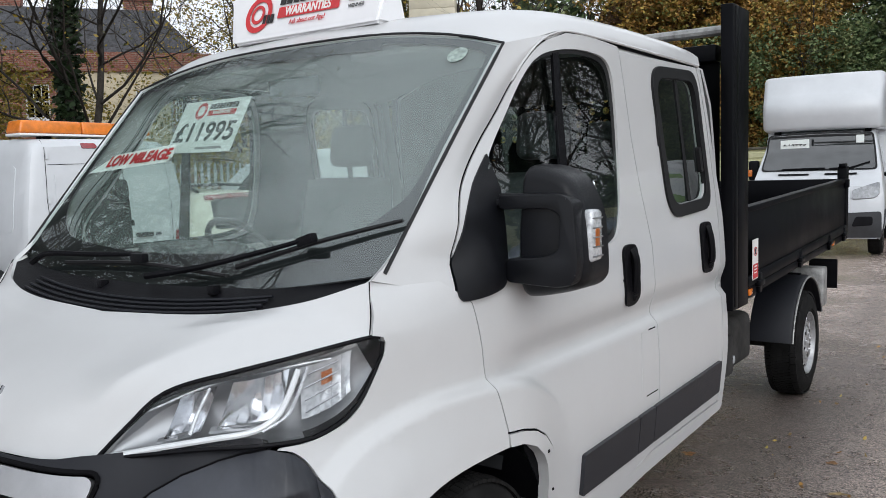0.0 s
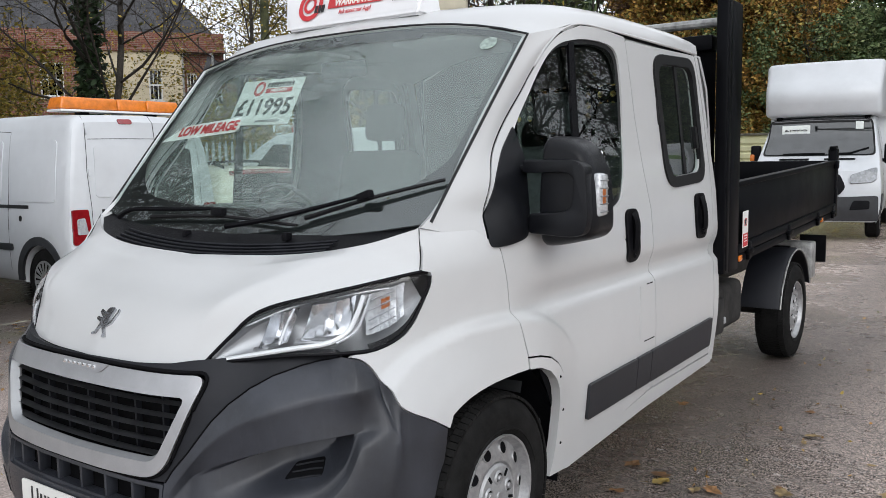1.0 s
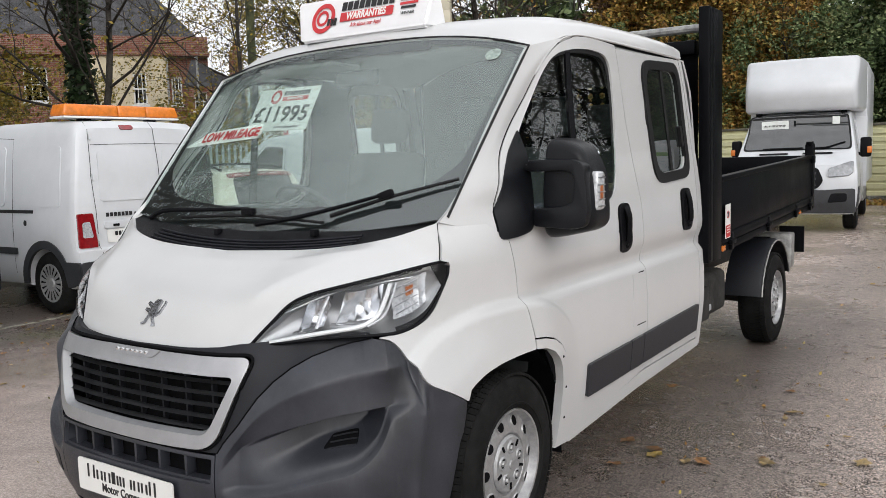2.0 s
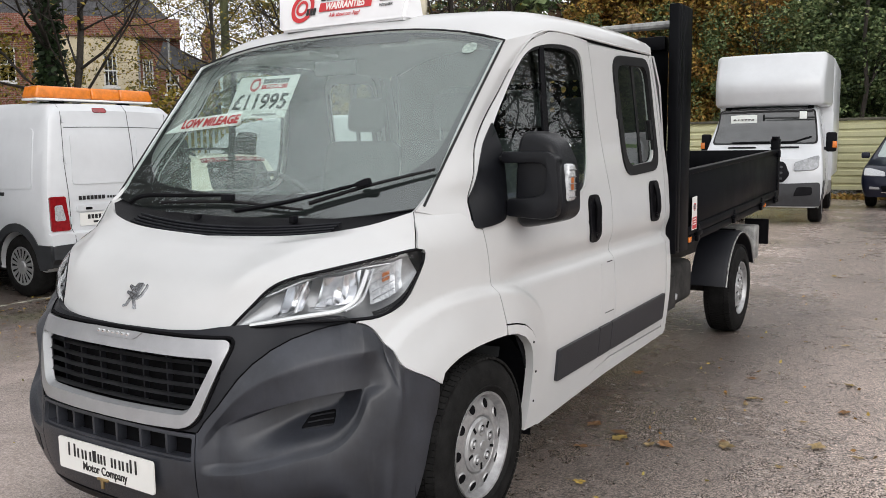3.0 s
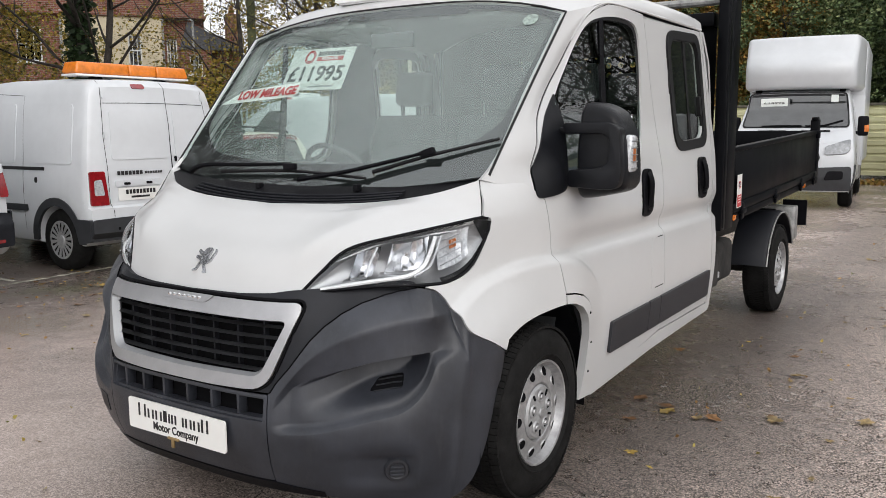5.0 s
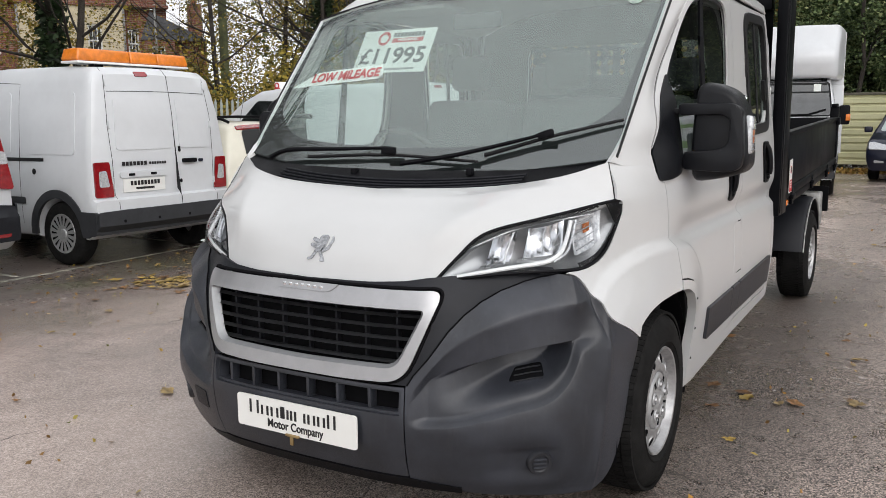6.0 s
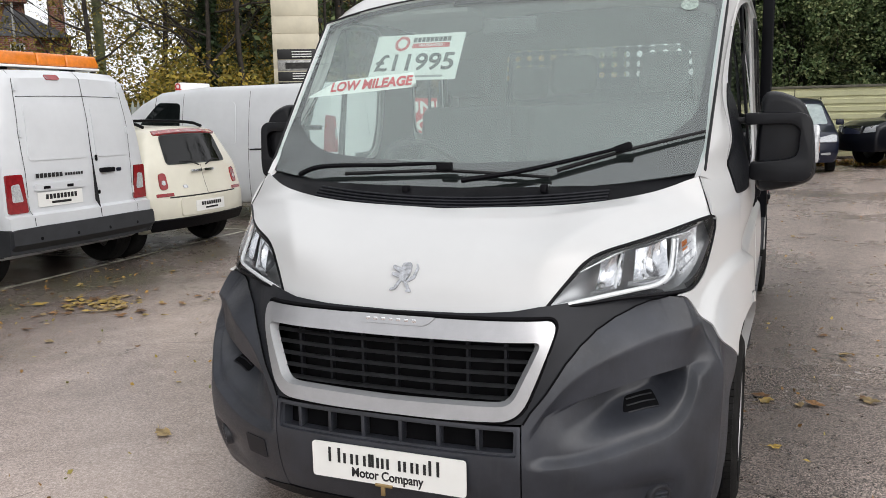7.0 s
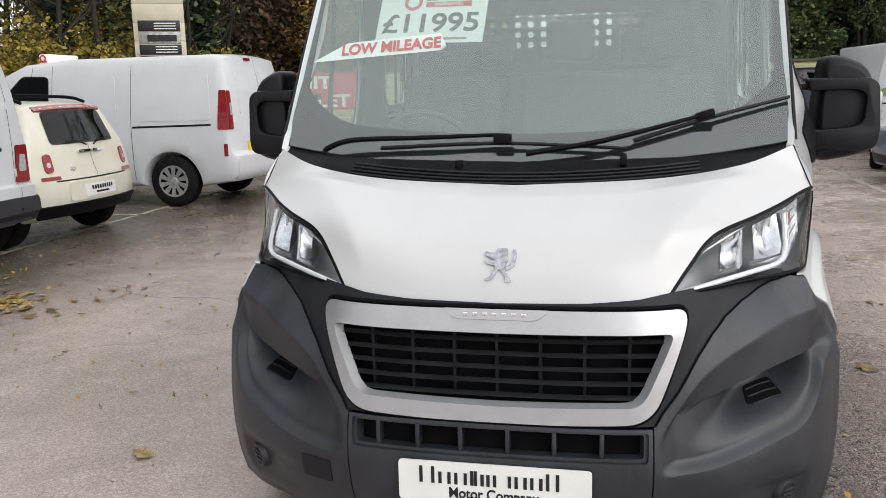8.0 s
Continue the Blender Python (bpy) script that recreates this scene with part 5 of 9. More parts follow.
        part("cap_badge", moved(lathe([(0.0, 0.006), (0.018 * k, 0.004), (0.021 * k, -0.004)], 20), Matrix.Translation((w - 0.006, 0, 0))), M_WHEEL, c)
        blocks = []
        for g in range(5):
            a0 = w - 0.012 - g * (2 * w - 0.024) / 5
            a1 = a0 - (2 * w - 0.024) / 5 + 0.006
            for j in range(88):
                low = 0.326 if g in (0, 4) else 0.335
                top = (0.336, 0.3435) if g == 0 else (0.3435, 0.336) if g == 4 else (0.3435, 0.3435)
                bb = box(a1, a0, -0.0108, 0.0104 - 0.002 * (g % 2), low * k, 0.3435 * k)
                for v in bb.verts:
                    if v.co.z > 0.34 * k:
                        v.co.z = (top[0] if v.co.x > (a0 + a1) / 2 else top[1]) * k
                blocks.append(moved(bb, Matrix.Rotation(2 * math.pi * (j + 0.4 * (g % 2)) / 88, 4, "X")))
        if sign > 0:
            part("tread", join(*blocks), M_TYRE, hub, "ribbed tyre tread", flat=True)
    return hub


wheel(truck, 0.885, AXLE_F, 1)
wheel(truck, -0.885, AXLE_F, -1)
wheel(truck, 0.90, AXLE_R, 1)
wheel(truck, -0.90, AXLE_R, -1)
for sign in (1, -1):
    rows = [[(x * sign, AXLE_F + 0.02 + 0.465 * 0.94 * math.cos(radians(a)), 0.32 + 0.465 * math.sin(radians(a))) for x in (0.55, 0.7, 0.85, 0.962)] for a in range(-10, 191, 10)]
    part("wheel_arch_liner", facing(grid_bm(rows), (0, 0, -1)), M_BLACK, truck)
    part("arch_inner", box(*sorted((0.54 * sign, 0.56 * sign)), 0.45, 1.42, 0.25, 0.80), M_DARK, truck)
part("front_axle", tube([(-0.85, AXLE_F, 0.30), (0.85, AXLE_F, 0.30)], 0.04), M_CHASSIS, truck)
part("rear_axle", join(tube([(-0.85, AXLE_R, WHEEL_R), (0.85, AXLE_R, WHEEL_R)], 0.05), lathe([(0, 0.14), (0.1, 0.10), (0.15, 0), (0.1, -0.10), (0, -0.14)], 16) and tube([(-0.1, AXLE_R, WHEEL_R), (0.1, AXLE_R, WHEEL_R)], 0.14)), M_CHASSIS, truck)
for sign in (1, -1):
    part("chassis_rail", box(*sorted((0.36 * sign, 0.43 * sign)), 0.9, 6.05, 0.50, 0.68, 0.01), M_CHASSIS, truck)
    part("subframe_rail", box(*sorted((0.38 * sign, 0.45 * sign)), 3.3, 6.2, 0.70, 0.80, 0.006), M_STEELBLACK, truck)
    part("leaf_spring", tube([(0.62 * sign, 4.2, 0.52), (0.62 * sign, 4.95, 0.40), (0.62 * sign, 5.7, 0.52)], 0.03, 0.03, 6, 10), M_CHASSIS, truck)
part("battery_tray", box(0.50, 0.90, 3.25, 3.62, 0.40, 0.62, 0.02), M_CHASSIS, truck)
part("air_line", tube([(0.86, 3.22, 0.74), (0.90, 3.28, 0.60), (0.86, 3.30, 0.46), (0.88, 3.26, 0.34)], 0.018, 0.014, 8, 16), M_GALV, truck, "loose grey hose behind the cab")
part("filler_neck", tube([(0.9, 3.36, 0.72), (0.82, 3.42, 0.60), (0.70, 3.5, 0.55)], 0.03, 0.03, 8, 10), M_CHASSIS, truck)

# tipper body
BW, BY0, BY1, BZ = 1.02, 3.20, 6.22, 0.86
tip = truck
part("bed_floor", box(-BW + 0.03, BW - 0.03, BY0 + 0.1, BY1 - 0.02, BZ - 0.02, BZ + 0.015), M_STEELBLACK, tip)
for k in range(8):
    y = 3.5 + k * 0.37
    part("cross_bearer", box(-BW + 0.05, BW - 0.05, y, y + 0.05, BZ - 0.09, BZ - 0.02), M_STEELBLACK, tip)
for sign in (1, -1):
    # corner column of the headboard: a folded channel
    x1, x0 = BW + 0.005, BW - 0.055
    col = part("headboard_column", join(box(*sorted((x0 * sign, x1 * sign)), 3.165, 3.255, 0.815, 2.27, 0.006), box(*sorted(((x1 - 0.055) * sign, x1 * sign)), 3.255, 3.43, 0.815, 2.27, 0.006)), M_STEELBLACK, tip, "tall black steel corner column")
    part("chamfer_strip", box(*sorted(((x1 - 0.02) * sign, (x1 + 0.004) * sign)), 3.19, 3.23, 0.83, 2.26, 0.004), M_STEELBLACK, col)
    # dropside: pressed panel with top and bottom rails
    ds = part("dropside", box(*sorted(((BW - 0.045) * sign, (BW - 0.012) * sign)), 3.44, 6.16, 0.87, 1.375, 0.004), M_STEELBLACK, tip, "black pressed-steel dropside")
    part("top_rail", box(*sorted(((BW - 0.055) * sign, BW * sign)), 3.44, 6.16, 1.345, 1.385, 0.008), M_STEELBLACK, ds)
    part("bottom_rail", box(*sorted(((BW - 0.05) * sign, (BW + 0.004) * sign)), 3.44, 6.16, 0.87, 0.94, 0.01), M_STEELBLACK, ds)
    part("bed_rail", box(*sorted(((BW - 0.06) * sign, (BW - 0.006) * sign)), 3.44, 6.22, 0.80, 0.862, 0.006), M_STEELBLACK, tip)
    for y in (3.60, 4.55, 5.45, 6.0):
        part("hinge", join(box(*sorted(((BW - 0.01) * sign, (BW + 0.022) * sign)), y, y + 0.10, 0.845, 0.885, 0.008), box(*sorted(((BW - 0.01) * sign, (BW + 0.012) * sign)), y + 0.025, y + 0.075, 0.80, 0.93, 0.005)), M_STEELBLACK, ds)
    for y in (3.46, 5.62):
        part("side_marker", box(*sorted(((BW - 0.008) * sign, (BW + 0.006) * sign)), y, y + 0.055, 0.815, 0.855, 0.004), M_ORANGE, tip, "small orange side marker")
    part("rear_post", join(box(*sorted(((BW - 0.07) * sign, BW * sign)), 6.165, 6.235, 0.80, 1.50, 0.006), box(*sorted(((BW - 0.06) * sign, (BW - 0.01) * sign)), 6.15, 6.24, 1.49, 1.53, 0.008)), M_STEELBLACK, tip)
    part("post_latch", box(*sorted(((BW - 0.01) * sign, (BW + 0.02) * sign)), 6.11, 6.16, 1.30, 1.38, 0.006), M_STEELBLACK, tip)
    # mudguard over the rear wheel
    rows = []
    for a in range(20, 172, 6):
        r = 0.455
        rows.append([(x * sign, AXLE_R + r * 1.02 * math.cos(radians(a)), 0.335 + r * math.sin(radians(a)) * (1.0 if a > 0 else 1.0)) for x in (0.74, 0.80, 0.97, 1.0)])
    for r_ in rows:
        r_[3] = (r_[3][0], AXLE_R + (r_[3][1] - AXLE_R) * 0.965, 0.335 + (r_[3][2] - 0.335) * 0.965)
    bm = facing(grid_bm(rows), (0, 0, 1))
    bmesh.ops.solidify(bm, geom=bm.faces[:], thickness=0.006)
    guard = part("mudguard", bm, M_CHARCOAL, truck, "black plastic rear mudguard")
    edge = [(1.002 * sign, AXLE_R + 0.443 * 1.02 * math.cos(radians(a)), 0.335 + 0.443 * math.sin(radians(a))) for a in range(20, 171, 6)]
    part("guard_edge", tube(edge, 0.006, 0.006, 6), M_GALV, guard)
    part("guard_stay", box(*sorted((0.45 * sign, 0.95 * sign)), 4.94, 4.98, 0.76, 0.80, 0.005), M_STEELBLACK, truck)
    part("mud_flap", box(*sorted((0.80 * sign, 1.0 * sign)), 5.93, 5.94, 0.58, 0.80), M_BLACK, truck)
    part("tail_lamp_box", box(*sorted((0.72 * sign, 0.99 * sign)), 5.48, 5.62, 0.50, 0.78, 0.015), M_GALV, truck, "pale grey side box behind the wheel")
# underfloor out of view, added to keep light off the ground below
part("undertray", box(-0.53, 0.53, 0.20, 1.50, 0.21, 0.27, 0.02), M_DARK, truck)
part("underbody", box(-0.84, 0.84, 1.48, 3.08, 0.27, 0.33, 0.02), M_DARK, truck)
part("fuel_tank", box(0.44, 0.84, 3.50, 4.20, 0.37, 0.66, 0.05, 3), M_CHASSIS, truck, "grimy fuel tank")
part("tank_bracket", join(box(0.80, 0.90, 3.36, 3.42, 0.33, 0.70, 0.008), box(0.60, 0.88, 3.42, 3.72, 0.44, 0.48, 0.006)), M_WHITE2, truck, "white bracket behind the cab")
part("propshaft", tube([(0, 1.5, 0.40), (0, AXLE_R, 0.36)], 0.05, 0.05, 10), M_CHASSIS, truck)
part("tailgate", box(-BW + 0.07, BW - 0.07, 6.185, 6.22, 0.87, 1.38, 0.006), M_STEELBLACK, tip)
# headboard: frame with a punched sheet
hb_holes = []
for ix in range(21):
    for iz in range(4):
        hx, hz = -0.80 + ix * 0.08, 1.70 + iz * 0.062
        hb_holes.append([(hx + 0.020 * math.cos(k * math.pi / 4), hz + 0.020 * math.sin(k * math.pi / 4)) for k in range(8)])
part("headboard", panel([(-0.92, 0.87), (0.92, 0.87), (0.92, 2.02), (-0.92, 2.02)], lambda x, z: Vector((x, 3.30, z)), step=0.2, holes=hb_holes, rim=0.004, toward=(0, -1, 0)), M_STEELBLACK, tip, "black headboard with rows of punched holes")
part("headboard_rail", box(-0.92, 0.92, 3.24, 3.34, 2.02, 2.10, 0.008), M_STEELBLACK, tip)
part("ladder_rack", tube([(-0.98, 3.30, 2.17), (0.98, 3.30, 2.17)], 0.025, 0.025, 10), M_GALV, tip, "pale tube across the headboard")
# safety sign
sx = BW + 0.0065
warn = part("warning_sign", box(sx - 0.0025, sx, 3.505, 3.61, 0.905, 1.165), M_PLATE, tip, "red and white safety sign")
part("red_field", box(sx, sx + 0.001, 3.512, 3.603, 0.912, 1.005), M_RED, warn)
ringb = lathe([(0.030, 0.0), (0.030, 0.001), (0.024, 0.001), (0.024, 0.0)], 24)
part("ring", moved(ringb, Matrix.Translation((sx, 3.5575, 1.085))), M_RED, warn)
part("symbol", box(sx, sx + 0.001, 3.545, 3.57, 1.066, 1.106), M_INK, warn)
for k in range(3):
    part("bar", box(sx + 0.001, sx + 0.0016, 3.53, 3.585, 0.945 + k * 0.02, 0.953 + k * 0.02), M_PLATE, warn)
# the tray sits low at the cab and rises a little to the tail
RAKED = ("dropside", "top_rail", "bottom_rail", "bed_rail", "hinge", "side_marker", "rear_post", "post_latch", "tailgate", "bed_floor", "cross_bearer", "warning_sign", "red_field", "ring", "symbol", "bar")
for ob in [o for o in truck.children_recursive if o.type == "MESH" and o.name.split(".")[0] in RAKED]:
    if min(v.co.y for v in ob.data.vertices) > 3.2:
        for v in ob.data.vertices:
            v.co.z = 0.84 + (v.co.z - 0.80) * 0.797 + (v.co.y - 3.44) * 0.034
part("crew_step", box(0.62, 0.93, 3.16, 3.30, 0.60, 0.76, 0.02), M_CHASSIS, truck)

# ---- inside the cab ----
dash_rows = [[(0, 0.98, 1.17), (0.4, 1.0, 1.17), (0.86, 1.05, 1.17)], [(0, 1.15, 1.20), (0.4, 1.16, 1.19), (0.88, 1.15, 1.18)], [(0, 1.32, 1.16), (0.4, 1.33, 1.13), (0.88, 1.3, 1.13)], [(0, 1.36, 0.95), (0.4, 1.37, 0.9), (0.88, 1.34, 0.9)], [(0, 1.30, 0.6), (0.4, 1.28, 0.6), (0.88, 1.25, 0.6)]]
dash = part("dashboard", facing(mirrored(loft([[(0, 0.70, 1.175), (0.4, 0.73, 1.19), (0.86, 0.85, 1.22)]] + dash_rows, 14, 20)), (0, 0.3, 1)), M_DASH, truck)
part("binnacle", box(-0.72, -0.28, 1.10, 1.36, 1.16, 1.27, 0.05, 4), M_DASH, dash)
sw = []
for a in range(33):
    t = 2 * math.pi * a / 32
    sw.append((-0.50 + 0.19 * math.cos(t), 1.50 - 0.19 * math.sin(t) * 0.62, 1.20 + 0.19 * math.sin(t) * 0.78))
wheel_rim = part("steering_wheel", tube(sw, 0.014, 0.014, 8), M_DASH, truck, "black steering wheel")
part("boss", box(-0.57, -0.43, 1.44, 1.52, 1.13, 1.23, 0.03, 3), M_DASH, wheel_rim)
part("spoke", box(-0.67, -0.33, 1.475, 1.495, 1.17, 1.20, 0.006), M_DASH, wheel_rim)


def seat(x, y, w):
    s = new("seat")
    s.parent = truck
    s["label"] = "dark grey cloth seat"
    part("cushion", box(x - w / 2, x + w / 2, y, y + 0.50, 0.72, 0.90, 0.05, 3), M_CLOTH, s)
    bk = box(x - w / 2, x + w / 2, -0.07, 0.07, 0, 0.66, 0.055, 3)
    moved(bk, Matrix.Translation((0, y + 0.50, 0.86)) @ Matrix.Rotation(radians(-12), 4, "X"))
    part("backrest", bk, M_CLOTH, s)
    for hx in ((x,) if w < 0.6 else (x - w / 4, x + w / 4)):
        hd = box(hx - 0.12, hx + 0.12, -0.045, 0.045, 0, 0.20, 0.04, 3)
        moved(hd, Matrix.Translation((0, y + 0.65, 1.56)) @ Matrix.Rotation(radians(-8), 4, "X"))
        part("headrest", hd, M_CLOTH, s)


seat(-0.52, 1.55, 0.50)
seat(0.30, 1.55, 0.92)
seat(0.0, 2.45, 1.7)
part("rear_view_mirror", box(-0.12, 0.12, 1.30, 1.33, 1.80, 1.87, 0.012, 3), M_DASH, truck)
for x in (-0.45, 0.45):
    part("sun_visor", box(x - 0.24, x + 0.24, 1.38, 1.60, 1.915, 1.935, 0.008), M_LINING, truck)

# cards behind the windscreen
CARD_M = Matrix.Translation((-0.42, 1.262, 1.72)) @ Matrix.Rotation(radians(-7), 4, "Z") @ Matrix.Rotation(radians(62), 4, "X") @ Matrix.Rotation(radians(-1), 4, "Z")
card = part("price_card", moved(prism([(-0.225, -0.115), (0.225, -0.115), (0.225, 0.115), (-0.225, 0.115)], -0.002, 0), CARD_M), M_CARD, truck, "white price card hanging behind the windscreen")
lettering("price", "£11995", 0.115, CARD_M @ Matrix.Translation((0.0, -0.03, 0.001)), M_INK, card, width=0.40, bold=0.018)
for k in range(9):
    part("bar", moved(prism([(-0.03 + k * 0.0215, 0.075), (-0.013 + k * 0.0215, 0.075), (-0.013 + k * 0.0215, 0.098), (-0.03 + k * 0.0215, 0.098)], 0, 0.001), CARD_M), M_INK, card)
red_bar = part("red_band", moved(prism([(-0.03, 0.045), (0.16, 0.045), (0.16, 0.068), (-0.03, 0.068)], 0, 0.001), CARD_M), M_RED, card)
lettering("wording", "WARRANTIES", 0.02, CARD_M @ Matrix.Translation((0.065, 0.0565, 0.0018)), M_CARD, red_bar, width=0.12)
part("ring", moved(lathe([(0.038, 0.0), (0.038, 0.001), (0.024, 0.001), (0.024, 0.0)], 24), CARD_M @ Matrix.Translation((-0.085, 0.07, 0)) @ Matrix.Rotation(radians(-90), 4, "Y")), M_RED, card)
part("small_print", moved(prism([(-0.02, -0.102), (0.16, -0.102), (0.16, -0.092), (-0.02, -0.092)], 0, 0.001), CARD_M), mat("grey_print", (0.3, 0.3, 0.3), 0.6), card)
flag = part("mileage_strip", panel([(-0.83, 1.555), (-0.302, 1.587), (-0.34, 1.650), (-0.70, 1.625)], lambda x, z: on_screen(x, z, -0.009), step=0.06, toward=(0, -1, 1)), M_CARD, screen, "pale strip printed in red")
lettering("wording", "LOW MILEAGE", 0.076, Matrix.Rotation(radians(4), 4, "Z"), M_RED, flag, width=0.385, bold=0.03, fn=lambda v: on_screen(-0.525 + v.x, 1.603 + v.y * 0.72, -0.006 + v.z))

# sign on the roof
sgn = thing("roof_sign", "white wedge-shaped advertising sign resting on the cab roof", "sign")
prof = [(0.0, 0.0), (0.0, 0.02), (0.07, 0.205), (0.10, 0.21), (0.17, 0.02), (0.17, 0.0)]
bm = bmesh.new()
e0 = [bm.verts.new((-0.41 - 0.4 * z * (z > 0.1), y, z)) for y, z in prof]
e1 = [bm.verts.new((0.41 + 0.05 * z, y, z)) for y, z in prof]
bm.faces.new(e0)
bm.faces.new(e1[::-1])
for i in range(len(prof)):
    bm.faces.new((e0[i], e1[i], e1[(i + 1) % 6], e0[(i + 1) % 6]))
bmesh.ops.recalc_face_normals(bm, faces=bm.faces[:])
bmesh.ops.bevel(bm, geom=bm.edges[:], offset=0.012, segments=3, affect="EDGES")
SIGN_AT = Matrix.Translation((-0.058, 1.42, 2.04)) @ Matrix.Diagonal((0.91, 1, 1, 1))
sgn.matrix_world = SIGN_AT
M_SIGNW = mat("sign_white", (0.82, 0.82, 0.83), 0.35, vary=0.02)
part("body", bm, M_SIGNW, sgn)
FACE = Matrix.Translation((0, 0.0325, 0.108)) @ Matrix.Rotation(radians(69.3), 4, "X")
FACE = FACE @ Matrix.Translation((0, 0, 0.004))
part("ring", moved(lathe([(0.078, 0.0), (0.078, 0.0012), (0.055, 0.0012), (0.055, 0.0)], 40), FACE @ Matrix.Translation((-0.27, 0.0, 0)) @ Matrix.Rotation(radians(-90), 4, "Y")), M_RED, sgn)
part("ring", moved(lathe([(0.040, 0.0), (0.040, 0.0012), (0.026, 0.0012), (0.026, 0.0)], 30), FACE @ Matrix.Translation((-0.275, 0.0, 0)) @ Matrix.Rotation(radians(-90), 4, "Y")), M_RED, sgn)
for k in range(3):
    part("bar", moved(prism([(-0.235 + k * 0.022, -0.045), (-0.217 + k * 0.022, -0.045), (-0.217 + k * 0.022, -0.008), (-0.235 + k * 0.022, -0.008)], 0, 0.0016), FACE), M_INK, sgn)
for k in range(9):
    part("bar", moved(prism([(-0.15 + k * 0.039, 0.025), (-0.119 + k * 0.039, 0.025), (-0.119 + k * 0.039, 0.068), (-0.15 + k * 0.039, 0.068)], 0, 0.0012), FACE), M_INK, sgn)
band = part("red_band", moved(prism(rounded([(-0.15, -0.032), (0.195, -0.032), (0.195, 0.014), (-0.15, 0.014)], 0.006), 0, 0.0012), FACE), M_RED, sgn)
lettering("wording", "WARRANTIES", 0.05, FACE @ Matrix.Translation((0.022, -0.009, 0.002)), M_PLATE, band, width=0.26, bold=0.03)
lettering("wording", "Ask about our App!", 0.03, FACE @ Matrix.Translation((0.03, -0.056, 0.001)), M_RED, sgn, width=0.2)
lettering("wording", "WINNER", 0.022, FACE @ Matrix.Translation((0.29, 0.062, 0.001)), M_INK, sgn, width=0.085)
lettering("wording", "WINNER", 0.022, FACE @ Matrix.Translation((0.29, -0.035, 0.001)), M_INK, sgn, width=0.085)
for k, (a, b, z) in enumerate(((0.235, 0.345, 0.03), (0.235, 0.345, 0.008), (0.245, 0.335, -0.012))):
    part("bar", moved(prism([(a, z), (b, z), (b, z + 0.012), (a, z + 0.012)], 0, 0.0012), FACE), M_RED if k == 1 else M_INK, sgn)

# ---- ground ----
M_ROAD = bpy.data.materials.new("damp_tarmac")
M_ROAD.use_nodes = True
rn, rl_ = M_ROAD.node_tree.nodes, M_ROAD.node_tree.links
rs_ = rn["Principled BSDF"]
rco = rn.new("ShaderNodeTexCoord")


def road_noise(scale, detail=4.0, rough=0.6):
    z = rn.new("ShaderNodeTexNoise")
    z.inputs["Scale"].default_value, z.inputs["Detail"].default_value, z.inputs["Roughness"].default_value = scale, detail, rough
    rl_.new(rco.outputs["Object"], z.inputs["Vector"])
    return z.outputs["Fac"]


def road_range(src, a, b, lo, hi):
    r = rn.new("ShaderNodeMapRange")
    for key, v in (("From Min", a), ("From Max", b), ("To Min", lo), ("To Max", hi)):
        r.inputs[key].default_value = v
    rl_.new(src, r.inputs["Value"])
    return r.outputs[0]


def road_math(op, a, b):
    m = rn.new("ShaderNodeMath")
    m.operation = op
    for i, q in enumerate((a, b)):
        if isinstance(q, float):
            m.inputs[i].default_value = q
        else:
            rl_.new(q, m.inputs[i])
    return m.outputs[0]


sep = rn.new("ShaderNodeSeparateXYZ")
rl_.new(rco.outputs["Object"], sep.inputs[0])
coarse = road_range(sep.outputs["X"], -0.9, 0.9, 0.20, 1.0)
# smoother tarmac left of the truck, its sky sheen put in as lighter colour
worn_sheen = road_math("ADD", road_math("MULTIPLY", road_math("MULTIPLY", road_range(sep.outputs["X"], -1.2, 0.8, 1.0, 0.0), road_range(sep.outputs["X"], -4.6, -3.0, 0.0, 1.0)), 2.2), 1.0)
vor = rn.new("ShaderNodeTexVoronoi")
vor.inputs["Scale"].default_value = 205.0
rl_.new(rco.outputs["Object"], vor.inputs["Vector"])
bw = rn.new("ShaderNodeRGBToBW")
rl_.new(vor.outputs["Color"], bw.inputs[0])
stone = road_range(bw.outputs[0], 0.30, 0.90, -0.85, 1.65)
chip = rn.new("ShaderNodeTexVoronoi")
chip.inputs["Scale"].default_value = 105.0
rl_.new(rco.outputs["Object"], chip.inputs["Vector"])
chip_bw = rn.new("ShaderNodeRGBToBW")
rl_.new(chip.outputs["Color"], chip_bw.inputs[0])
pale = road_math("MULTIPLY", road_range(chip_bw.outputs[0], 0.70, 0.80, 0.0, 1.0), road_range(chip.outputs["Distance"], 0.25, 0.45, 1.2, 0.0))
speck = road_math("ADD", road_math("MULTIPLY", road_math("ADD", stone, pale), coarse), 0.94)
stain = road_range(road_noise(0.8, 8.0, 0.7), 0.35, 0.65, 0.72, 1.18)
grit = road_range(road_noise(60.0, 3.0), 0.3, 0.7, 0.8, 1.2)
wet = road_range(road_noise(0.42, 5.0, 0.62), 0.47, 0.60, 0.0, 1.0)
# shade beside the truck and sky sheen farther out, put into the colour
truck_shade = road_math("MAXIMUM", road_range(sep.outputs["X"], 1.15, 2.3, 0.70, 2.15), road_math("MULTIPLY", road_math("MAXIMUM", road_range(sep.outputs["Y"], 4.6, 7.0, 0.60, 1.5), road_range(sep.outputs["Y"], -1.1, 0.7, 1.45, 0.60)), road_range(sep.outputs["X"], -1.0, 0.6, 0.4, 1.0)))
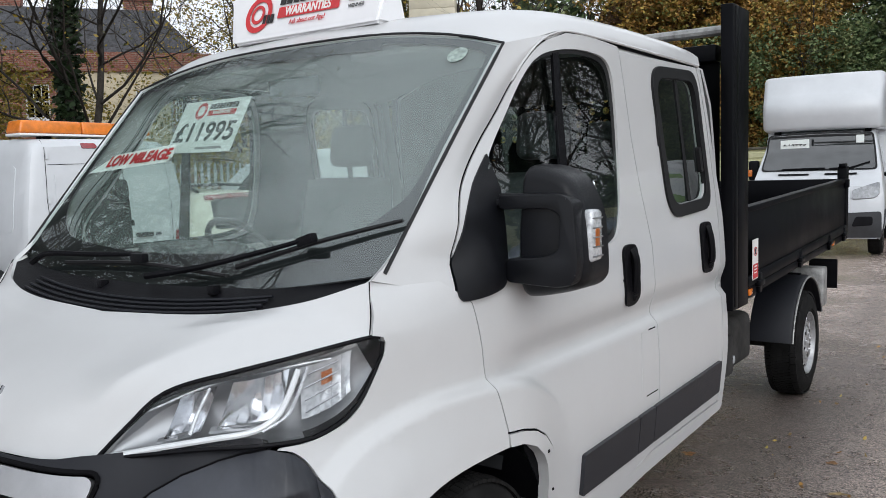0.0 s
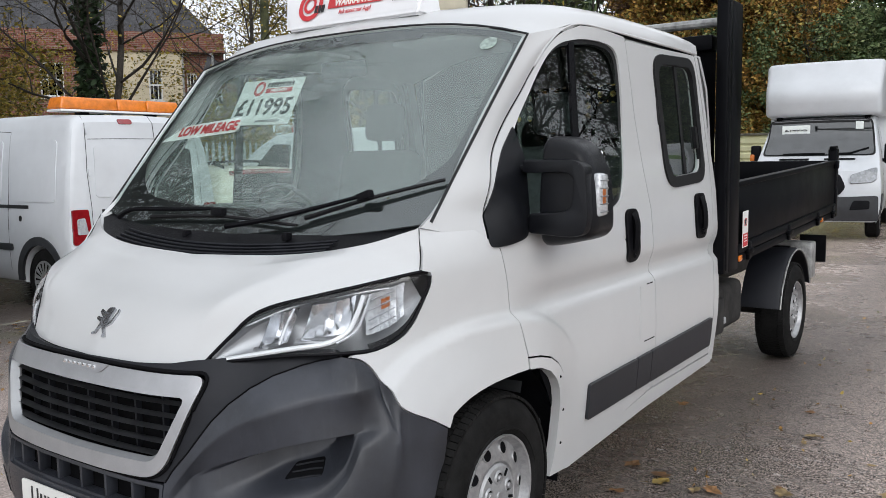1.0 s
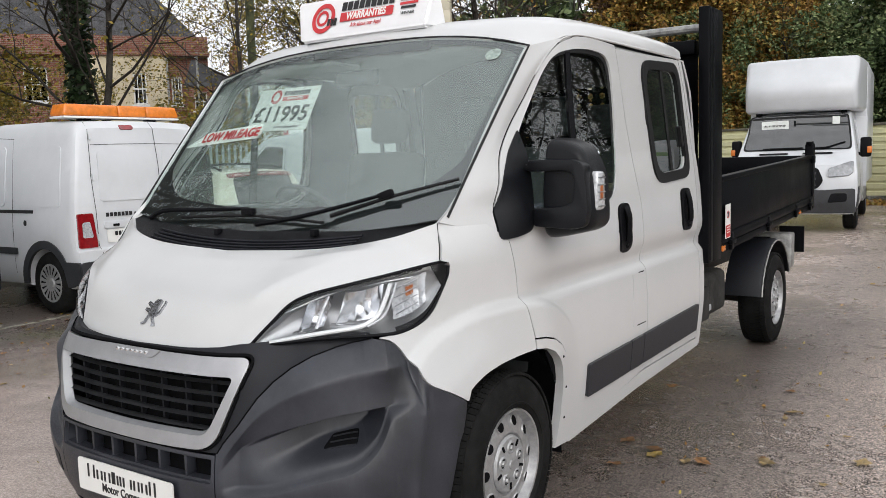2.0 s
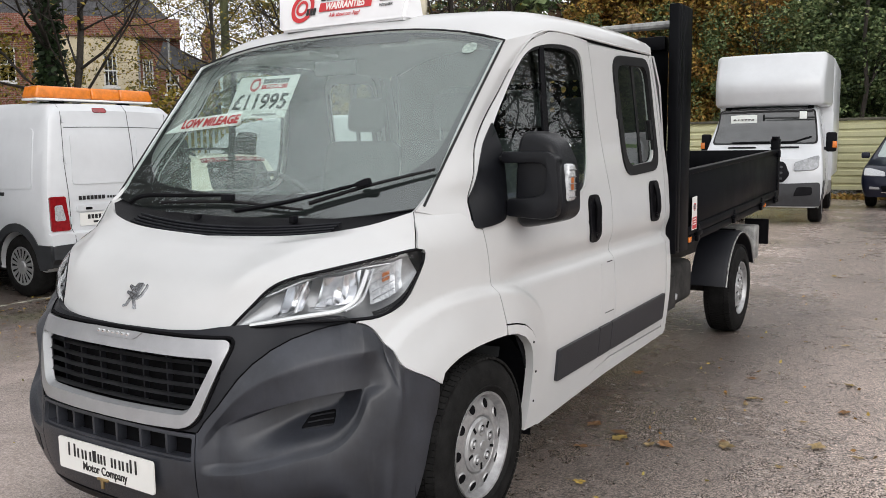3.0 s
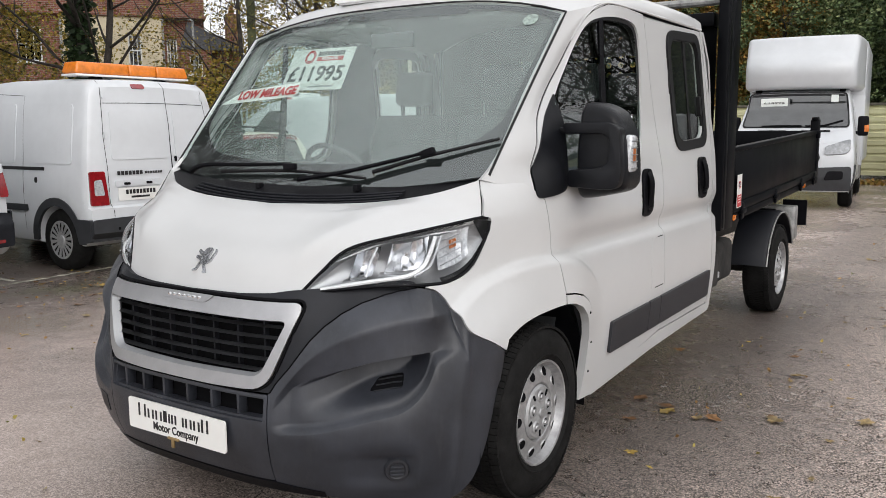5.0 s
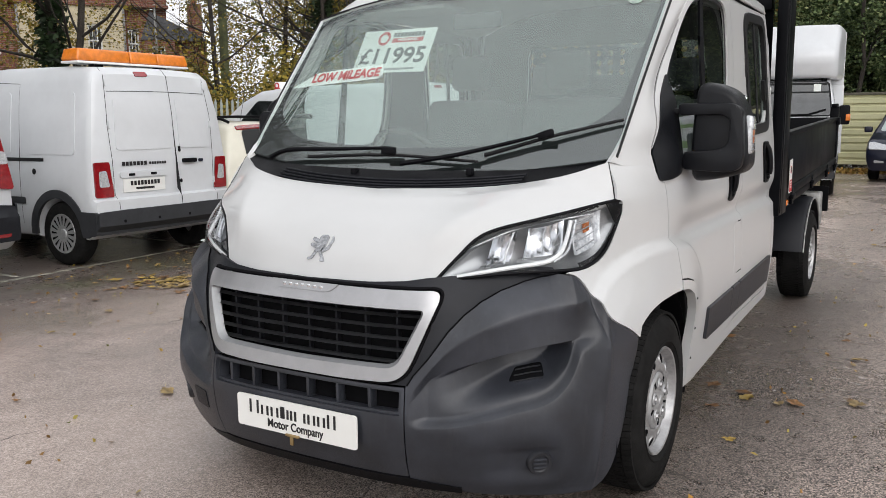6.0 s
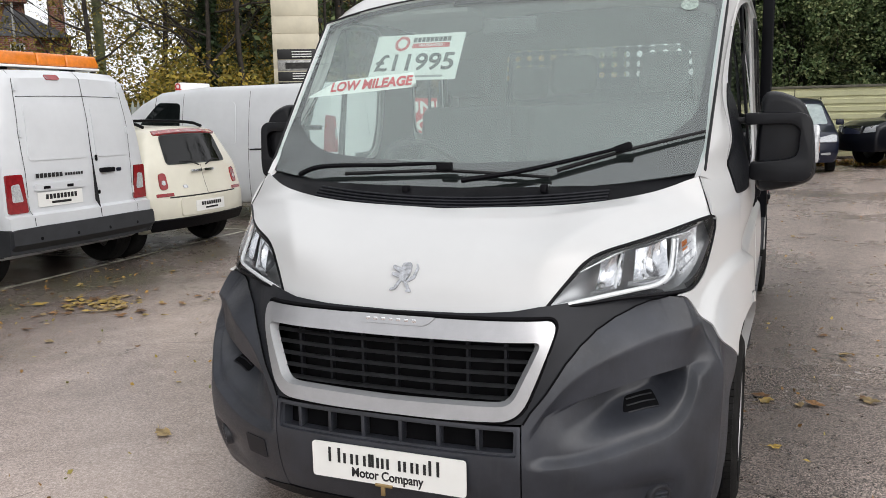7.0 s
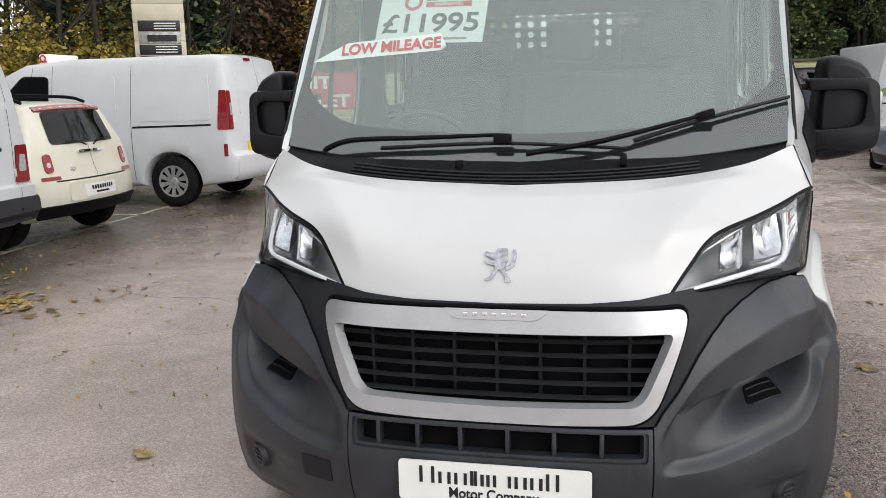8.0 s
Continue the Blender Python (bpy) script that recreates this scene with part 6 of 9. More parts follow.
tone = road_math("MULTIPLY", road_math("MULTIPLY", road_math("MULTIPLY", speck, stain), road_math("MULTIPLY", worn_sheen, truck_shade)), road_math("MULTIPLY", grit, road_range(wet, 0.0, 1.0, 1.05, 0.80)))
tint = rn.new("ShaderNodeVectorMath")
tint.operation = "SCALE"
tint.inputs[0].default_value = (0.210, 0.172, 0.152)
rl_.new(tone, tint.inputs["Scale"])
moss = rn.new("ShaderNodeMix")
moss.data_type = "RGBA"
moss.inputs["B"].default_value = (0.115, 0.120, 0.055, 1)
rl_.new(tint.outputs[0], moss.inputs["A"])
rl_.new(road_math("MULTIPLY", road_range(road_noise(0.9, 6.0, 0.65), 0.48, 0.62, 0.0, 0.40), road_range(sep.outputs["X"], -2.6, -4.4, 0.0, 1.0)), moss.inputs["Factor"])
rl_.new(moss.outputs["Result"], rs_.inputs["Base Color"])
rl_.new(road_math("SUBTRACT", road_math("SUBTRACT", road_range(road_noise(9.0, 4.0), 0.3, 0.7, 0.25, 0.40), road_range(worn_sheen, 1.0, 2.4, 0.0, 0.16)), road_math("MULTIPLY", wet, 0.14)), rs_.inputs["Roughness"])
rbp = rn.new("ShaderNodeBump")
rbp.inputs["Strength"].default_value, rbp.inputs["Distance"].default_value = 0.6, 0.005
rl_.new(road_math("MULTIPLY", road_math("ADD", vor.outputs["Distance"], road_noise(60.0, 3.0)), coarse), rbp.inputs["Height"])
rl_.new(rbp.outputs[0], rs_.inputs["Normal"])
# fine cracks in the smooth part
crack = rn.new("ShaderNodeTexVoronoi")
crack.feature = "DISTANCE_TO_EDGE"
crack.inputs["Scale"].default_value = 0.42
warp = rn.new("ShaderNodeVectorMath")
warp.operation = "MULTIPLY_ADD"
wz = rn.new("ShaderNodeTexNoise")
wz.inputs["Scale"].default_value, wz.inputs["Detail"].default_value = 1.6, 6.0
rl_.new(rco.outputs["Object"], wz.inputs["Vector"])
rl_.new(wz.outputs["Color"], warp.inputs[0])
warp.inputs[1].default_value = (1.1, 1.1, 0.0)
rl_.new(rco.outputs["Object"], warp.inputs[2])
rl_.new(warp.outputs[0], crack.inputs["Vector"])
line = road_range(crack.outputs["Distance"], 0.0012, 0.0035, 0.45, 1.0)
kept = road_range(road_noise(0.55, 2.0), 0.47, 0.53, 0.0, 1.0)
gone = road_math("MAXIMUM", line, kept)
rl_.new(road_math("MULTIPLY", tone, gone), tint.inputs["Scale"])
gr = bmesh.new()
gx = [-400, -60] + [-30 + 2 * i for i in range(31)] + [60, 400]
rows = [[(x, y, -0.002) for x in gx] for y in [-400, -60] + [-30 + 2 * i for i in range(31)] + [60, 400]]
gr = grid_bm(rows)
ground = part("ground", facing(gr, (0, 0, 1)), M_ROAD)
tagged(ground, "damp dark grey tarmac car park with worn patches, shade and sheen painted in", "ground", kind="structure")

# ---- parked vehicles ----
def offset_loop(poly, d):
    """A closed outline moved inwards by d (outline in either sense)."""
    p = [Vector(q) for q in poly]
    area = sum(a.x * b.y - b.x * a.y for a, b in zip(p, p[1:] + p[:1]))
    s = 1 if area > 0 else -1
    out = []
    for i in range(len(p)):
        a, b = (p[i] - p[i - 1]).normalized(), (p[(i + 1) % len(p)] - p[i]).normalized()
        t = (a + b)
        t = t.normalized() if t.length > 1e-6 else a
        out.append(p[i] + Vector((-t.y, t.x)) * s * d)
    return [tuple(q) for q in out]


class Car:
    """A vehicle shell from its side outline, with parts laid on its sides, nose and tail. The nose looks to -y."""

    def __init__(self, name, label, category, top, arches, half, paint, bow=0.10, crown=0.03, soft=0.05, low=0.22, group=""):
        self.root = thing(name, label, category, group)
        self.half, self.bow, self.crown = half, bow, crown
        ys = [p[0] for p in top]
        self.y0, self.y1 = min(ys), max(ys)
        self.zmax = max(p[1] for p in top)
        base = []
        for cy, r in sorted(arches, reverse=True):
            base += [(cy + r * math.cos(radians(a)), max(low, 0.30 + r * math.sin(radians(a)))) for a in range(-12, 193, 12)]
        outline = [tuple(q) for q in top] + base
        self.outline = resample(outline, 0.12)
        self.outline = [tuple(q) for q in self.outline]
        self.tail = sorted([(p[1], p[0]) for p in top if p[0] > (self.y0 + self.y1) / 2])
        self.nose = sorted([(p[1], p[0]) for p in top if p[0] <= (self.y0 + self.y1) / 2])
        loops = [(self.outline, soft), (offset_loop(self.outline, soft * 0.3), soft * 0.3), (offset_loop(self.outline, soft), 0.0)]
        bm = bmesh.new()
        rings = {}
        for sgn in (1, -1):
            rr = []
            for lp, d in loops:
                rr.append([bm.verts.new((sgn * (half(z) - d), y, z)) for y, z in lp])
            rings[sgn] = rr
            for a, b in zip(rr, rr[1:]):
                for i in range(len(a)):
                    j = (i + 1) % len(a)
                    bm.faces.new((a[i], a[j], b[j], b[i]) if sgn > 0 else (a[j], a[i], b[i], b[j]))
        prev = rings[1][0]
        steps = 8
        for k in range(1, steps + 1):
            if k == steps:
                cur = rings[-1][0]
            else:
                t = 1 - 2 * k / steps
                cur = [bm.verts.new(((half(z) - soft) * t, y, z)) for y, z in self.outline]
            for i in range(len(prev)):
                j = (i + 1) % len(prev)
                bm.faces.new((prev[j], prev[i], cur[i], cur[j]))
            prev = cur
        bmesh.ops.recalc_face_normals(bm, faces=bm.faces[:])
        inner = loops[2][0]
        for sgn in (1, -1):
            s = panel(inner, lambda y, z: Vector((sgn * half(z), y, z)), step=0.12, toward=(sgn, 0, 0))
            bm = join(bm, s)
        bmesh.ops.remove_doubles(bm, verts=bm.verts[:], dist=0.002)
        self.body = self.add("body", bm, paint)

    def bend(self, v):
        t = min(1.3, abs(v.x) / self.half(v.z)) ** 2
        k = (2 * v.y - self.y0 - self.y1) / (self.y1 - self.y0)
        y = v.y - self.bow * math.copysign(abs(k) ** 5, k) * t
        z = v.z + self.crown * (1 - t) * smooth(self.zmax * 0.72, self.zmax * 0.96, v.z)
        return Vector((v.x, y, z))

    def add(self, name, bm, material, parent=None, label="", sharp=35):
        for v in bm.verts:
            v.co = self.bend(v.co)
        return part(name, bm, material, parent or self.root, label, sharp=sharp)

    def at_tail(self, x, z, out=0.004):
        zs, ys = [p[0] for p in self.tail], [p[1] for p in self.tail]
        return Vector((x, float(np.interp(z, zs, ys)) + out, z))

    def at_nose(self, x, z, out=0.004):
        zs, ys = [p[0] for p in self.nose], [p[1] for p in self.nose]
        return Vector((x, float(np.interp(z, zs, ys)) - out, z))

    def rear(self, name, poly, material, out=0.004, rim=0.0, r=0.02, label="", parent=None, both=False, holes=()):
        got = None
        for s in ((1, -1) if both else (1,)):
            pl = [(x * s, z) for x, z in poly]
            got = self.add(name, panel(rounded(pl, r, 4), lambda x, z: self.at_tail(x, z, out), step=0.06, holes=holes, rim=rim, toward=(0, 1, 0)), material, parent, label)
        return got

    def front(self, name, poly, material, out=0.004, rim=0.0, r=0.02, label="", parent=None, both=False):
        got = None
        for s in ((1, -1) if both else (1,)):
            pl = [(x * s, z) for x, z in poly]
            got = self.add(name, panel(rounded(pl, r, 4), lambda x, z: self.at_nose(x, z, out), step=0.06, rim=rim, toward=(0, -1, 0.2)), material, parent, label)
        return got

    def flank(self, name, poly, material, out=0.004, rim=0.0, r=0.02, label="", parent=None, sides=(1, -1)):
        got = None
        for s in sides:
            got = self.add(name, panel(rounded(poly, r, 4), lambda y, z: Vector((s * (self.half(z) + out), y, z)), step=0.08, rim=rim, toward=(s, 0, 0)), material, parent, label)
        return got

    def seam(self, pts, where="rear", w=0.006, s=1, material=None):
        """A dark shut line along points."""
        p = [Vector(q) for q in pts]
        a, b = [], []
        for i in range(len(p)):
            d = (p[min(i + 1, len(p) - 1)] - p[max(i - 1, 0)]).normalized()
            n = Vector((-d.y, d.x)) * w / 2
            a.append(tuple(p[i] + n))
            b.append(tuple(p[i] - n))
        poly = a + b[::-1]
        if where == "rear":
            f, tw = lambda x, z: self.at_tail(x, z, 0.0025), (0, 1, 0)
        elif where == "front":
            f, tw = lambda x, z: self.at_nose(x, z, 0.0025), (0, -1, 0)
        else:
            f, tw = lambda y, z: Vector((s * (self.half(z) + 0.0025), y, z)), (s, 0, 0)
        self.add("shut_line", panel(poly, f, step=0.08, toward=tw), material or M_SEAL)

    def wheels(self, axles, r, width=0.2, spokes=14, inset=0.02):
        for y in axles:
            for s in (1, -1):
                cover_wheel(self.root, s * (self.half(0.5) - width / 2 - inset), y, s, r, width, spokes)

    def place(self, x, y, turn, z=0.0):
        self.root.matrix_world = Matrix.Translation((x, y, z)) @ Matrix.Rotation(radians(turn), 4, "Z")
        return self.root


WHEEL_MESH = {}


def cover_wheel(parent, x, y, s, r, width, spokes):
    """A wheel with a spoked cover; alike wheels share their meshes."""
    hub = new("wheel")
    hub.parent = parent
    hub.matrix_local = Matrix.Translation((x, y, r)) @ Matrix.Rotation(0 if s > 0 else math.pi, 4, "Z")
    key = (round(r, 3), round(width, 3), spokes)
    if key not in WHEEL_MESH:
        w, k = width / 2, r / 0.32
        a = part("tyre", lathe([(0.185 * k, w - 0.02), (0.21 * k, w + 0.002), (0.27 * k, w + 0.003), (0.305 * k, w - 0.015), (0.32 * k, w - 0.04), (0.32 * k, -w + 0.04), (0.29 * k, -w), (0.18 * k, -w)], 36), M_TYRE, hub)
        b = part("wheel_cover", lathe([(0, w - 0.005), (0.04 * k, w - 0.008), (0.05 * k, w - 0.018), (0.165 * k, w - 0.012), (0.195 * k, w - 0.004), (0.205 * k, w - 0.015)], 36), M_WHEELCAP, hub)
        bm = bmesh.new()
        for j in range(spokes):
            t = 2 * math.pi * j / spokes
            h0, h1 = 0.9 / spokes, 1.7 / spokes
            vs = [bm.verts.new((w - 0.0095 + 0.0006 * (q > 0.1 * k), q * math.cos(t + g), q * math.sin(t + g))) for q, g in ((0.085 * k, -h0), (0.175 * k, -h1), (0.175 * k, h1 * 0.4), (0.085 * k, h0 * 0.6))]
            bm.faces.new(vs)
        bmesh.ops.recalc_face_normals(bm, faces=bm.faces[:])
        for v in bm.verts:
            v.co.x += 0.004
        c = part("cover_slots", facing(bm, (1, 0, 0)), M_DARK, hub)
        WHEEL_MESH[key] = [(o.name.split(".")[0], o.data) for o in (a, b, c)]
    else:
        for nm, me in WHEEL_MESH[key]:
            new(nm, me).parent = hub
    return hub


def bars(car, x0, z0, x1, z1, n, material, where="rear", out=0.008, parent=None):
    """Plain bars in place of a name."""
    wdt = (x1 - x0) / n
    for k in range(n):
        pl = [(x0 + k * wdt, z0), (x0 + (k + 0.78) * wdt, z0), (x0 + (k + 0.78) * wdt, z1), (x0 + k * wdt, z1)]
        (car.rear if where == "rear" else car.front)("bar", pl, material, out=out, r=0.001, parent=parent)


M_CREAM = mat("cream_paint", (0.68, 0.655, 0.55), 0.3, vary=0.03, scale=3, coat=0.6)
M_NAVY = mat("navy_paint", (0.008, 0.011, 0.028), 0.28, spec=0.35, vary=0.1, scale=4, coat=0.4)
M_BLACKPAINT = mat("black_car_paint", (0.008, 0.009, 0.013), 0.3, spec=0.3, vary=0.1, scale=4, coat=0.35)
M_BLUEGREY = mat("blue_grey_paint", (0.13, 0.16, 0.24), 0.28, 0.3, vary=0.05, scale=4, coat=0.7)
M_GREYARCH = mat("arch_plastic", (0.030, 0.032, 0.036), 0.5, vary=0.12, scale=7, fine=0.1, fine_scale=500)
M_PLATEY = mat("plate_yellow", (0.75, 0.55, 0.05), 0.3, vary=0.03)


def show_plate(car, x, z, w=0.52, h=0.11, where="rear", material=None, out=0.012, words=True):
    put = car.rear if where == "rear" else car.front
    p = put("show_plate", [(x - w / 2, z - h / 2), (x + w / 2, z - h / 2), (x + w / 2, z + h / 2), (x - w / 2, z + h / 2)], material or M_PLATE, out=out, rim=0.008, r=0.008)
    n = 9 if words else 7
    for k in range(n):
        a = x - w * 0.36 + k * w * 0.72 / n
        q = w * 0.72 / n * 0.75
        lo, hi = (z, z + h * 0.34) if words else (z - h * 0.3, z + h * 0.3)
        put("bar", [(a, lo), (a + q, lo), (a + q, hi), (a, hi)], M_INK, out=out + 0.003, r=0.001, parent=p)
    if words:
        put("bar", [(x - w * 0.22, z - h * 0.32), (x + w * 0.22, z - h * 0.32), (x + w * 0.22, z - h * 0.16), (x - w * 0.22, z - h * 0.16)], M_INK, out=out + 0.003, r=0.001, parent=p)
    return p


# small high-roof panel van with an orange beacon bar
half_c = table([(0.2, 0.86), (0.5, 0.885), (0.9, 0.885), (1.2, 0.86), (1.6, 0.80), (1.85, 0.74), (1.98, 0.68)])
top_c = [(-0.02, 0.35), (-0.05, 0.6), (0.05, 0.85), (0.35, 1.02), (0.85, 1.13), (1.35, 1.60), (1.62, 1.80), (2.1, 1.93), (2.9, 1.965), (3.9, 1.955), (4.33, 1.93), (4.41, 1.86), (4.47, 1.5), (4.50, 1.05), (4.50, 0.68), (4.56, 0.66), (4.57, 0.42), (4.50, 0.36)]
van = Car("panel_van", "white high-roof panel van with an orange beacon bar, parked tail out", "van", top_c, [(0.87, 0.37), (3.93, 0.37)], half_c, M_WHITE2, bow=0.05, crown=0.02, soft=0.06, low=0.27)
van.rear("bumper", [(-0.88, 0.33), (0.88, 0.33), (0.88, 0.555), (0.55, 0.565), (-0.55, 0.565), (-0.88, 0.555)], M_GREYARCH, out=0.02, rim=0.05, r=0.05, label="dark grey plastic rear bumper")
van.flank("bumper_end", [(4.30, 0.30), (4.53, 0.33), (4.56, 0.555), (4.25, 0.555)], M_GREYARCH, out=0.012, rim=0.03)
for s in (1, -1):
    ringo = [(3.93 + 0.46 * math.cos(radians(a)), 0.30 + 0.46 * math.sin(radians(a))) for a in range(0, 181, 10)] + [(3.93 + 0.375 * math.cos(radians(a)), 0.30 + 0.375 * math.sin(radians(a))) for a in range(180, -1, -10)]
    van.flank("arch_trim", ringo, M_GREYARCH, out=0.012, rim=0.03, r=0.0, sides=(s,))
    van.flank("slide_rail", [(2.55, 1.03), (3.75, 1.03), (3.75, 1.065), (2.55, 1.065)], M_SEAL, out=0.004, r=0.005, sides=(s,))
    van.flank("rubbing_strip", [(1.5, 0.60), (3.42, 0.60), (3.42, 0.67), (1.5, 0.67)], M_GREYARCH, out=0.012, rim=0.012, sides=(s,))
    van.seam([(3.35, 0.40), (3.35, 1.2), (3.28, 1.80), (2.2, 1.86)], "side", s=s)
    van.seam([(2.2, 0.40), (2.2, 1.86)], "side", s=s)
    van.flank("recess", [(2.45, 1.10), (3.20, 1.10), (3.16, 1.72), (2.48, 1.74)], M_WHITE2, out=0.006, rim=0.006, r=0.06, sides=(s,))
    van.flank("recess", [(3.46, 1.10), (4.25, 1.10), (4.20, 1.70), (3.42, 1.72)], M_WHITE2, out=0.006, rim=0.006, r=0.06, sides=(s,))
    van.flank("cab_window", [(1.25, 1.18), (2.1, 1.15), (2.1, 1.68), (1.75, 1.70)], G_DARK, out=0.004, r=0.05, sides=(s,))
    van.flank("fuel_cap", [(3.56, 0.9), (3.62, 0.9), (3.62, 0.96), (3.56, 0.96)], M_SEAL, out=0.003, r=0.03, sides=(s,))
    # tail lamp wraps the corner
    lampv = van.rear("tail_lamp", [(0.655 * s, 0.69), (0.85 * s, 0.69), (0.85 * s, 1.03), (0.69 * s, 1.03)], M_REDLAMP, out=0.012, rim=0.03, r=0.02, label="red tail lamp with a clear middle")
    van.rear("clear_cell", [(0.70 * s, 0.79), (0.81 * s, 0.79), (0.81 * s, 0.94), (0.73 * s, 0.95)], M_CLEARLAMP, out=0.016, r=0.02, parent=lampv)
    for z in (0.75, 1.35, 1.75):
        van.rear("hinge", [((0.635 + (0.01 if z < 1 else 0)) * s * (1 if z < 1.6 else 0.96), z), (0.655 * s * (1 if z < 1.6 else 0.96), z), (0.655 * s * (1 if z < 1.6 else 0.96), z + 0.07), (0.635 * s * (1 if z < 1.6 else 0.96), z + 0.07)], M_WHITE2, out=0.02, rim=0.02, r=0.004)
    van.seam([(0.64 * s, 0.57), (0.65 * s, 1.05), (0.665 * s, 1.4), (0.62 * s, 1.93)], "rear", w=0.006)
van.seam([(-0.12, 0.57), (-0.12, 1.2), (-0.12, 1.93)], "rear", w=0.007)
van.rear("door_panel", [(-0.60, 1.14), (-0.18, 1.14), (-0.18, 1.64), (-0.56, 1.64)], M_WHITE2, out=0.008, rim=0.008, r=0.05)
van.rear("door_panel", [(-0.06, 1.14), (0.60, 1.14), (0.57, 1.64), (-0.06, 1.64)], M_WHITE2, out=0.008, rim=0.008, r=0.05)
van.rear("brake_lamp", [(0.12, 1.845), (0.27, 1.845), (0.27, 1.89), (0.12, 1.89)], M_REDLAMP, out=0.012, rim=0.012, r=0.012)
van.seam([(-0.62, 1.70), (0.62, 1.70)], "rear", w=0.005)
van.rear("door_handle", [(-0.39, 0.985), (-0.20, 0.985), (-0.20, 1.03), (-0.39, 1.03)], M_BLACK, out=0.03, rim=0.03, r=0.02)
van.rear("lock", [(-0.19, 0.78), (-0.155, 0.78), (-0.155, 0.82), (-0.19, 0.82)], M_BLACK, out=0.006, r=0.015)
van.rear("lock", [(-0.19, 1.10), (-0.155, 1.10), (-0.155, 1.16), (-0.19, 1.16)], M_BLACK, out=0.006, r=0.015)
van.rear("plate_light", [(0.02, 0.87), (0.58, 0.87), (0.58, 0.93), (0.02, 0.93)], M_WHITE2, out=0.02, rim=0.02, r=0.02)
for x in (0.16, 0.42):
    van.rear("plate_lamp", [(x, 0.885), (x + 0.07, 0.885), (x + 0.07, 0.91), (x, 0.91)], M_BLACK, out=0.026, rim=0.004, r=0.006)
show_plate(van, 0.30, 0.79, 0.50, 0.13)
bars(van, 0.26, 0.985, 0.56, 1.025, 7, M_INK)
bars(van, 0.02, 0.99, 0.24, 1.015, 7, M_INK)
van.rear("oval_badge", [(-0.50, 0.985), (-0.43, 0.985), (-0.43, 1.02), (-0.50, 1.02)], M_NAVY, out=0.01, rim=0.006, r=0.017)
for x in (-0.6, -0.2, 0.2, 0.6):
    van.rear("sensor", [(x, 0.44), (x + 0.03, 0.44), (x + 0.03, 0.47), (x, 0.47)], M_BLACK, out=0.028, r=0.014)
van.front("windscreen", [(-0.72, 1.16), (0.72, 1.16), (0.64, 1.70), (-0.64, 1.70)], G_DARK, r=0.06)
van.front("grille", [(-0.5, 0.5), (0.5, 0.5), (0.55, 0.7), (-0.55, 0.7)], M_BLACK, r=0.04)
van.front("headlamp", [(0.55, 0.72), (0.84, 0.72), (0.80, 0.95), (0.62, 0.88)], M_CLEARLAMP, both=True)
van.wheels((0.87, 3.93), 0.32, 0.2, 16)
# beacon bar
bar = part("beacon_base", box(-0.70, 0.70, 3.87, 4.13, 1.985, 2.006, 0.006), M_PLATE, van.root)
part("foot", box(-0.45, -0.35, 3.95, 4.05, 1.95, 2.01), M_BLACK, bar)
part("foot", box(0.35, 0.45, 3.95, 4.05, 1.95, 2.01), M_BLACK, bar)
for x0, x1 in ((-0.70, -0.28), (-0.275, 0.07), (0.075, 0.70)):
    lens = box(x0, x1, 3.87, 4.13, 2.008, 2.128, 0.022, 3)
    for v in lens.verts:
        if v.co.z > 2.08:
            v.co.x *= 0.968 if abs(v.co.x) > 0.6 else 1
            v.co.y = 4.0 + (v.co.y - 4.0) * 0.9
    part("beacon_lens", lens, M_AMBER, bar, "orange plastic beacon lens")
van.place(-9.55, 3.93, -90)

# cream estate hatchback
half_m = table([(0.2, 0.80), (0.5, 0.835), (0.8, 0.83), (0.95, 0.80), (1.2, 0.68), (1.40, 0.58)])
top_m = [(0.02, 0.35), (0.0, 0.55), (0.08, 0.75), (0.35, 0.86), (1.05, 0.96), (1.45, 1.28), (1.75, 1.38), (2.6, 1.405), (3.55, 1.375), (3.68, 1.33), (3.84, 0.98), (3.88, 0.80), (3.94, 0.62), (3.95, 0.40), (3.86, 0.28)]
mini = Car("estate_car", "cream estate hatchback with black roof rails, parked tail out", "car", top_m, [(0.75, 0.33), (3.30, 0.33)], half_m, M_CREAM, bow=0.14, crown=0.03, soft=0.06, low=0.24)
mini.rear("rear_window", [(-0.52, 0.99), (0.52, 0.99), (0.47, 1.30), (-0.47, 1.30)], G_DARK, out=0.006, r=0.05)
mini.rear("window_lining", [(-0.51, 1.0), (0.51, 1.0), (0.46, 1.29), (-0.46, 1.29)], M_DARK, out=0.001, r=0.05)
mini.rear("spoiler", [(-0.53, 1.315), (0.53, 1.315), (0.52, 1.35), (-0.52, 1.35)], M_REDLAMP, out=0.02, rim=0.03, r=0.01, label="dark red spoiler edge with brake lamp")
mini.rear("lower_bumper", [(-0.80, 0.28), (0.80, 0.28), (0.80, 0.40), (-0.80, 0.40)], M_BLACK, out=0.012, rim=0.02, r=0.03)
mini.rear("bumper_pad", [(-0.45, 0.43), (0.45, 0.43), (0.45, 0.62), (-0.45, 0.62)], M_CREAM, out=0.018, rim=0.018, r=0.03)
mini.seam([(0, 0.65), (0, 0.98)], "rear")
mini.seam([(-0.58, 0.64), (0.58, 0.64)], "rear", w=0.014)
show_plate(mini, 0.0, 0.52, 0.50, 0.12, out=0.026)
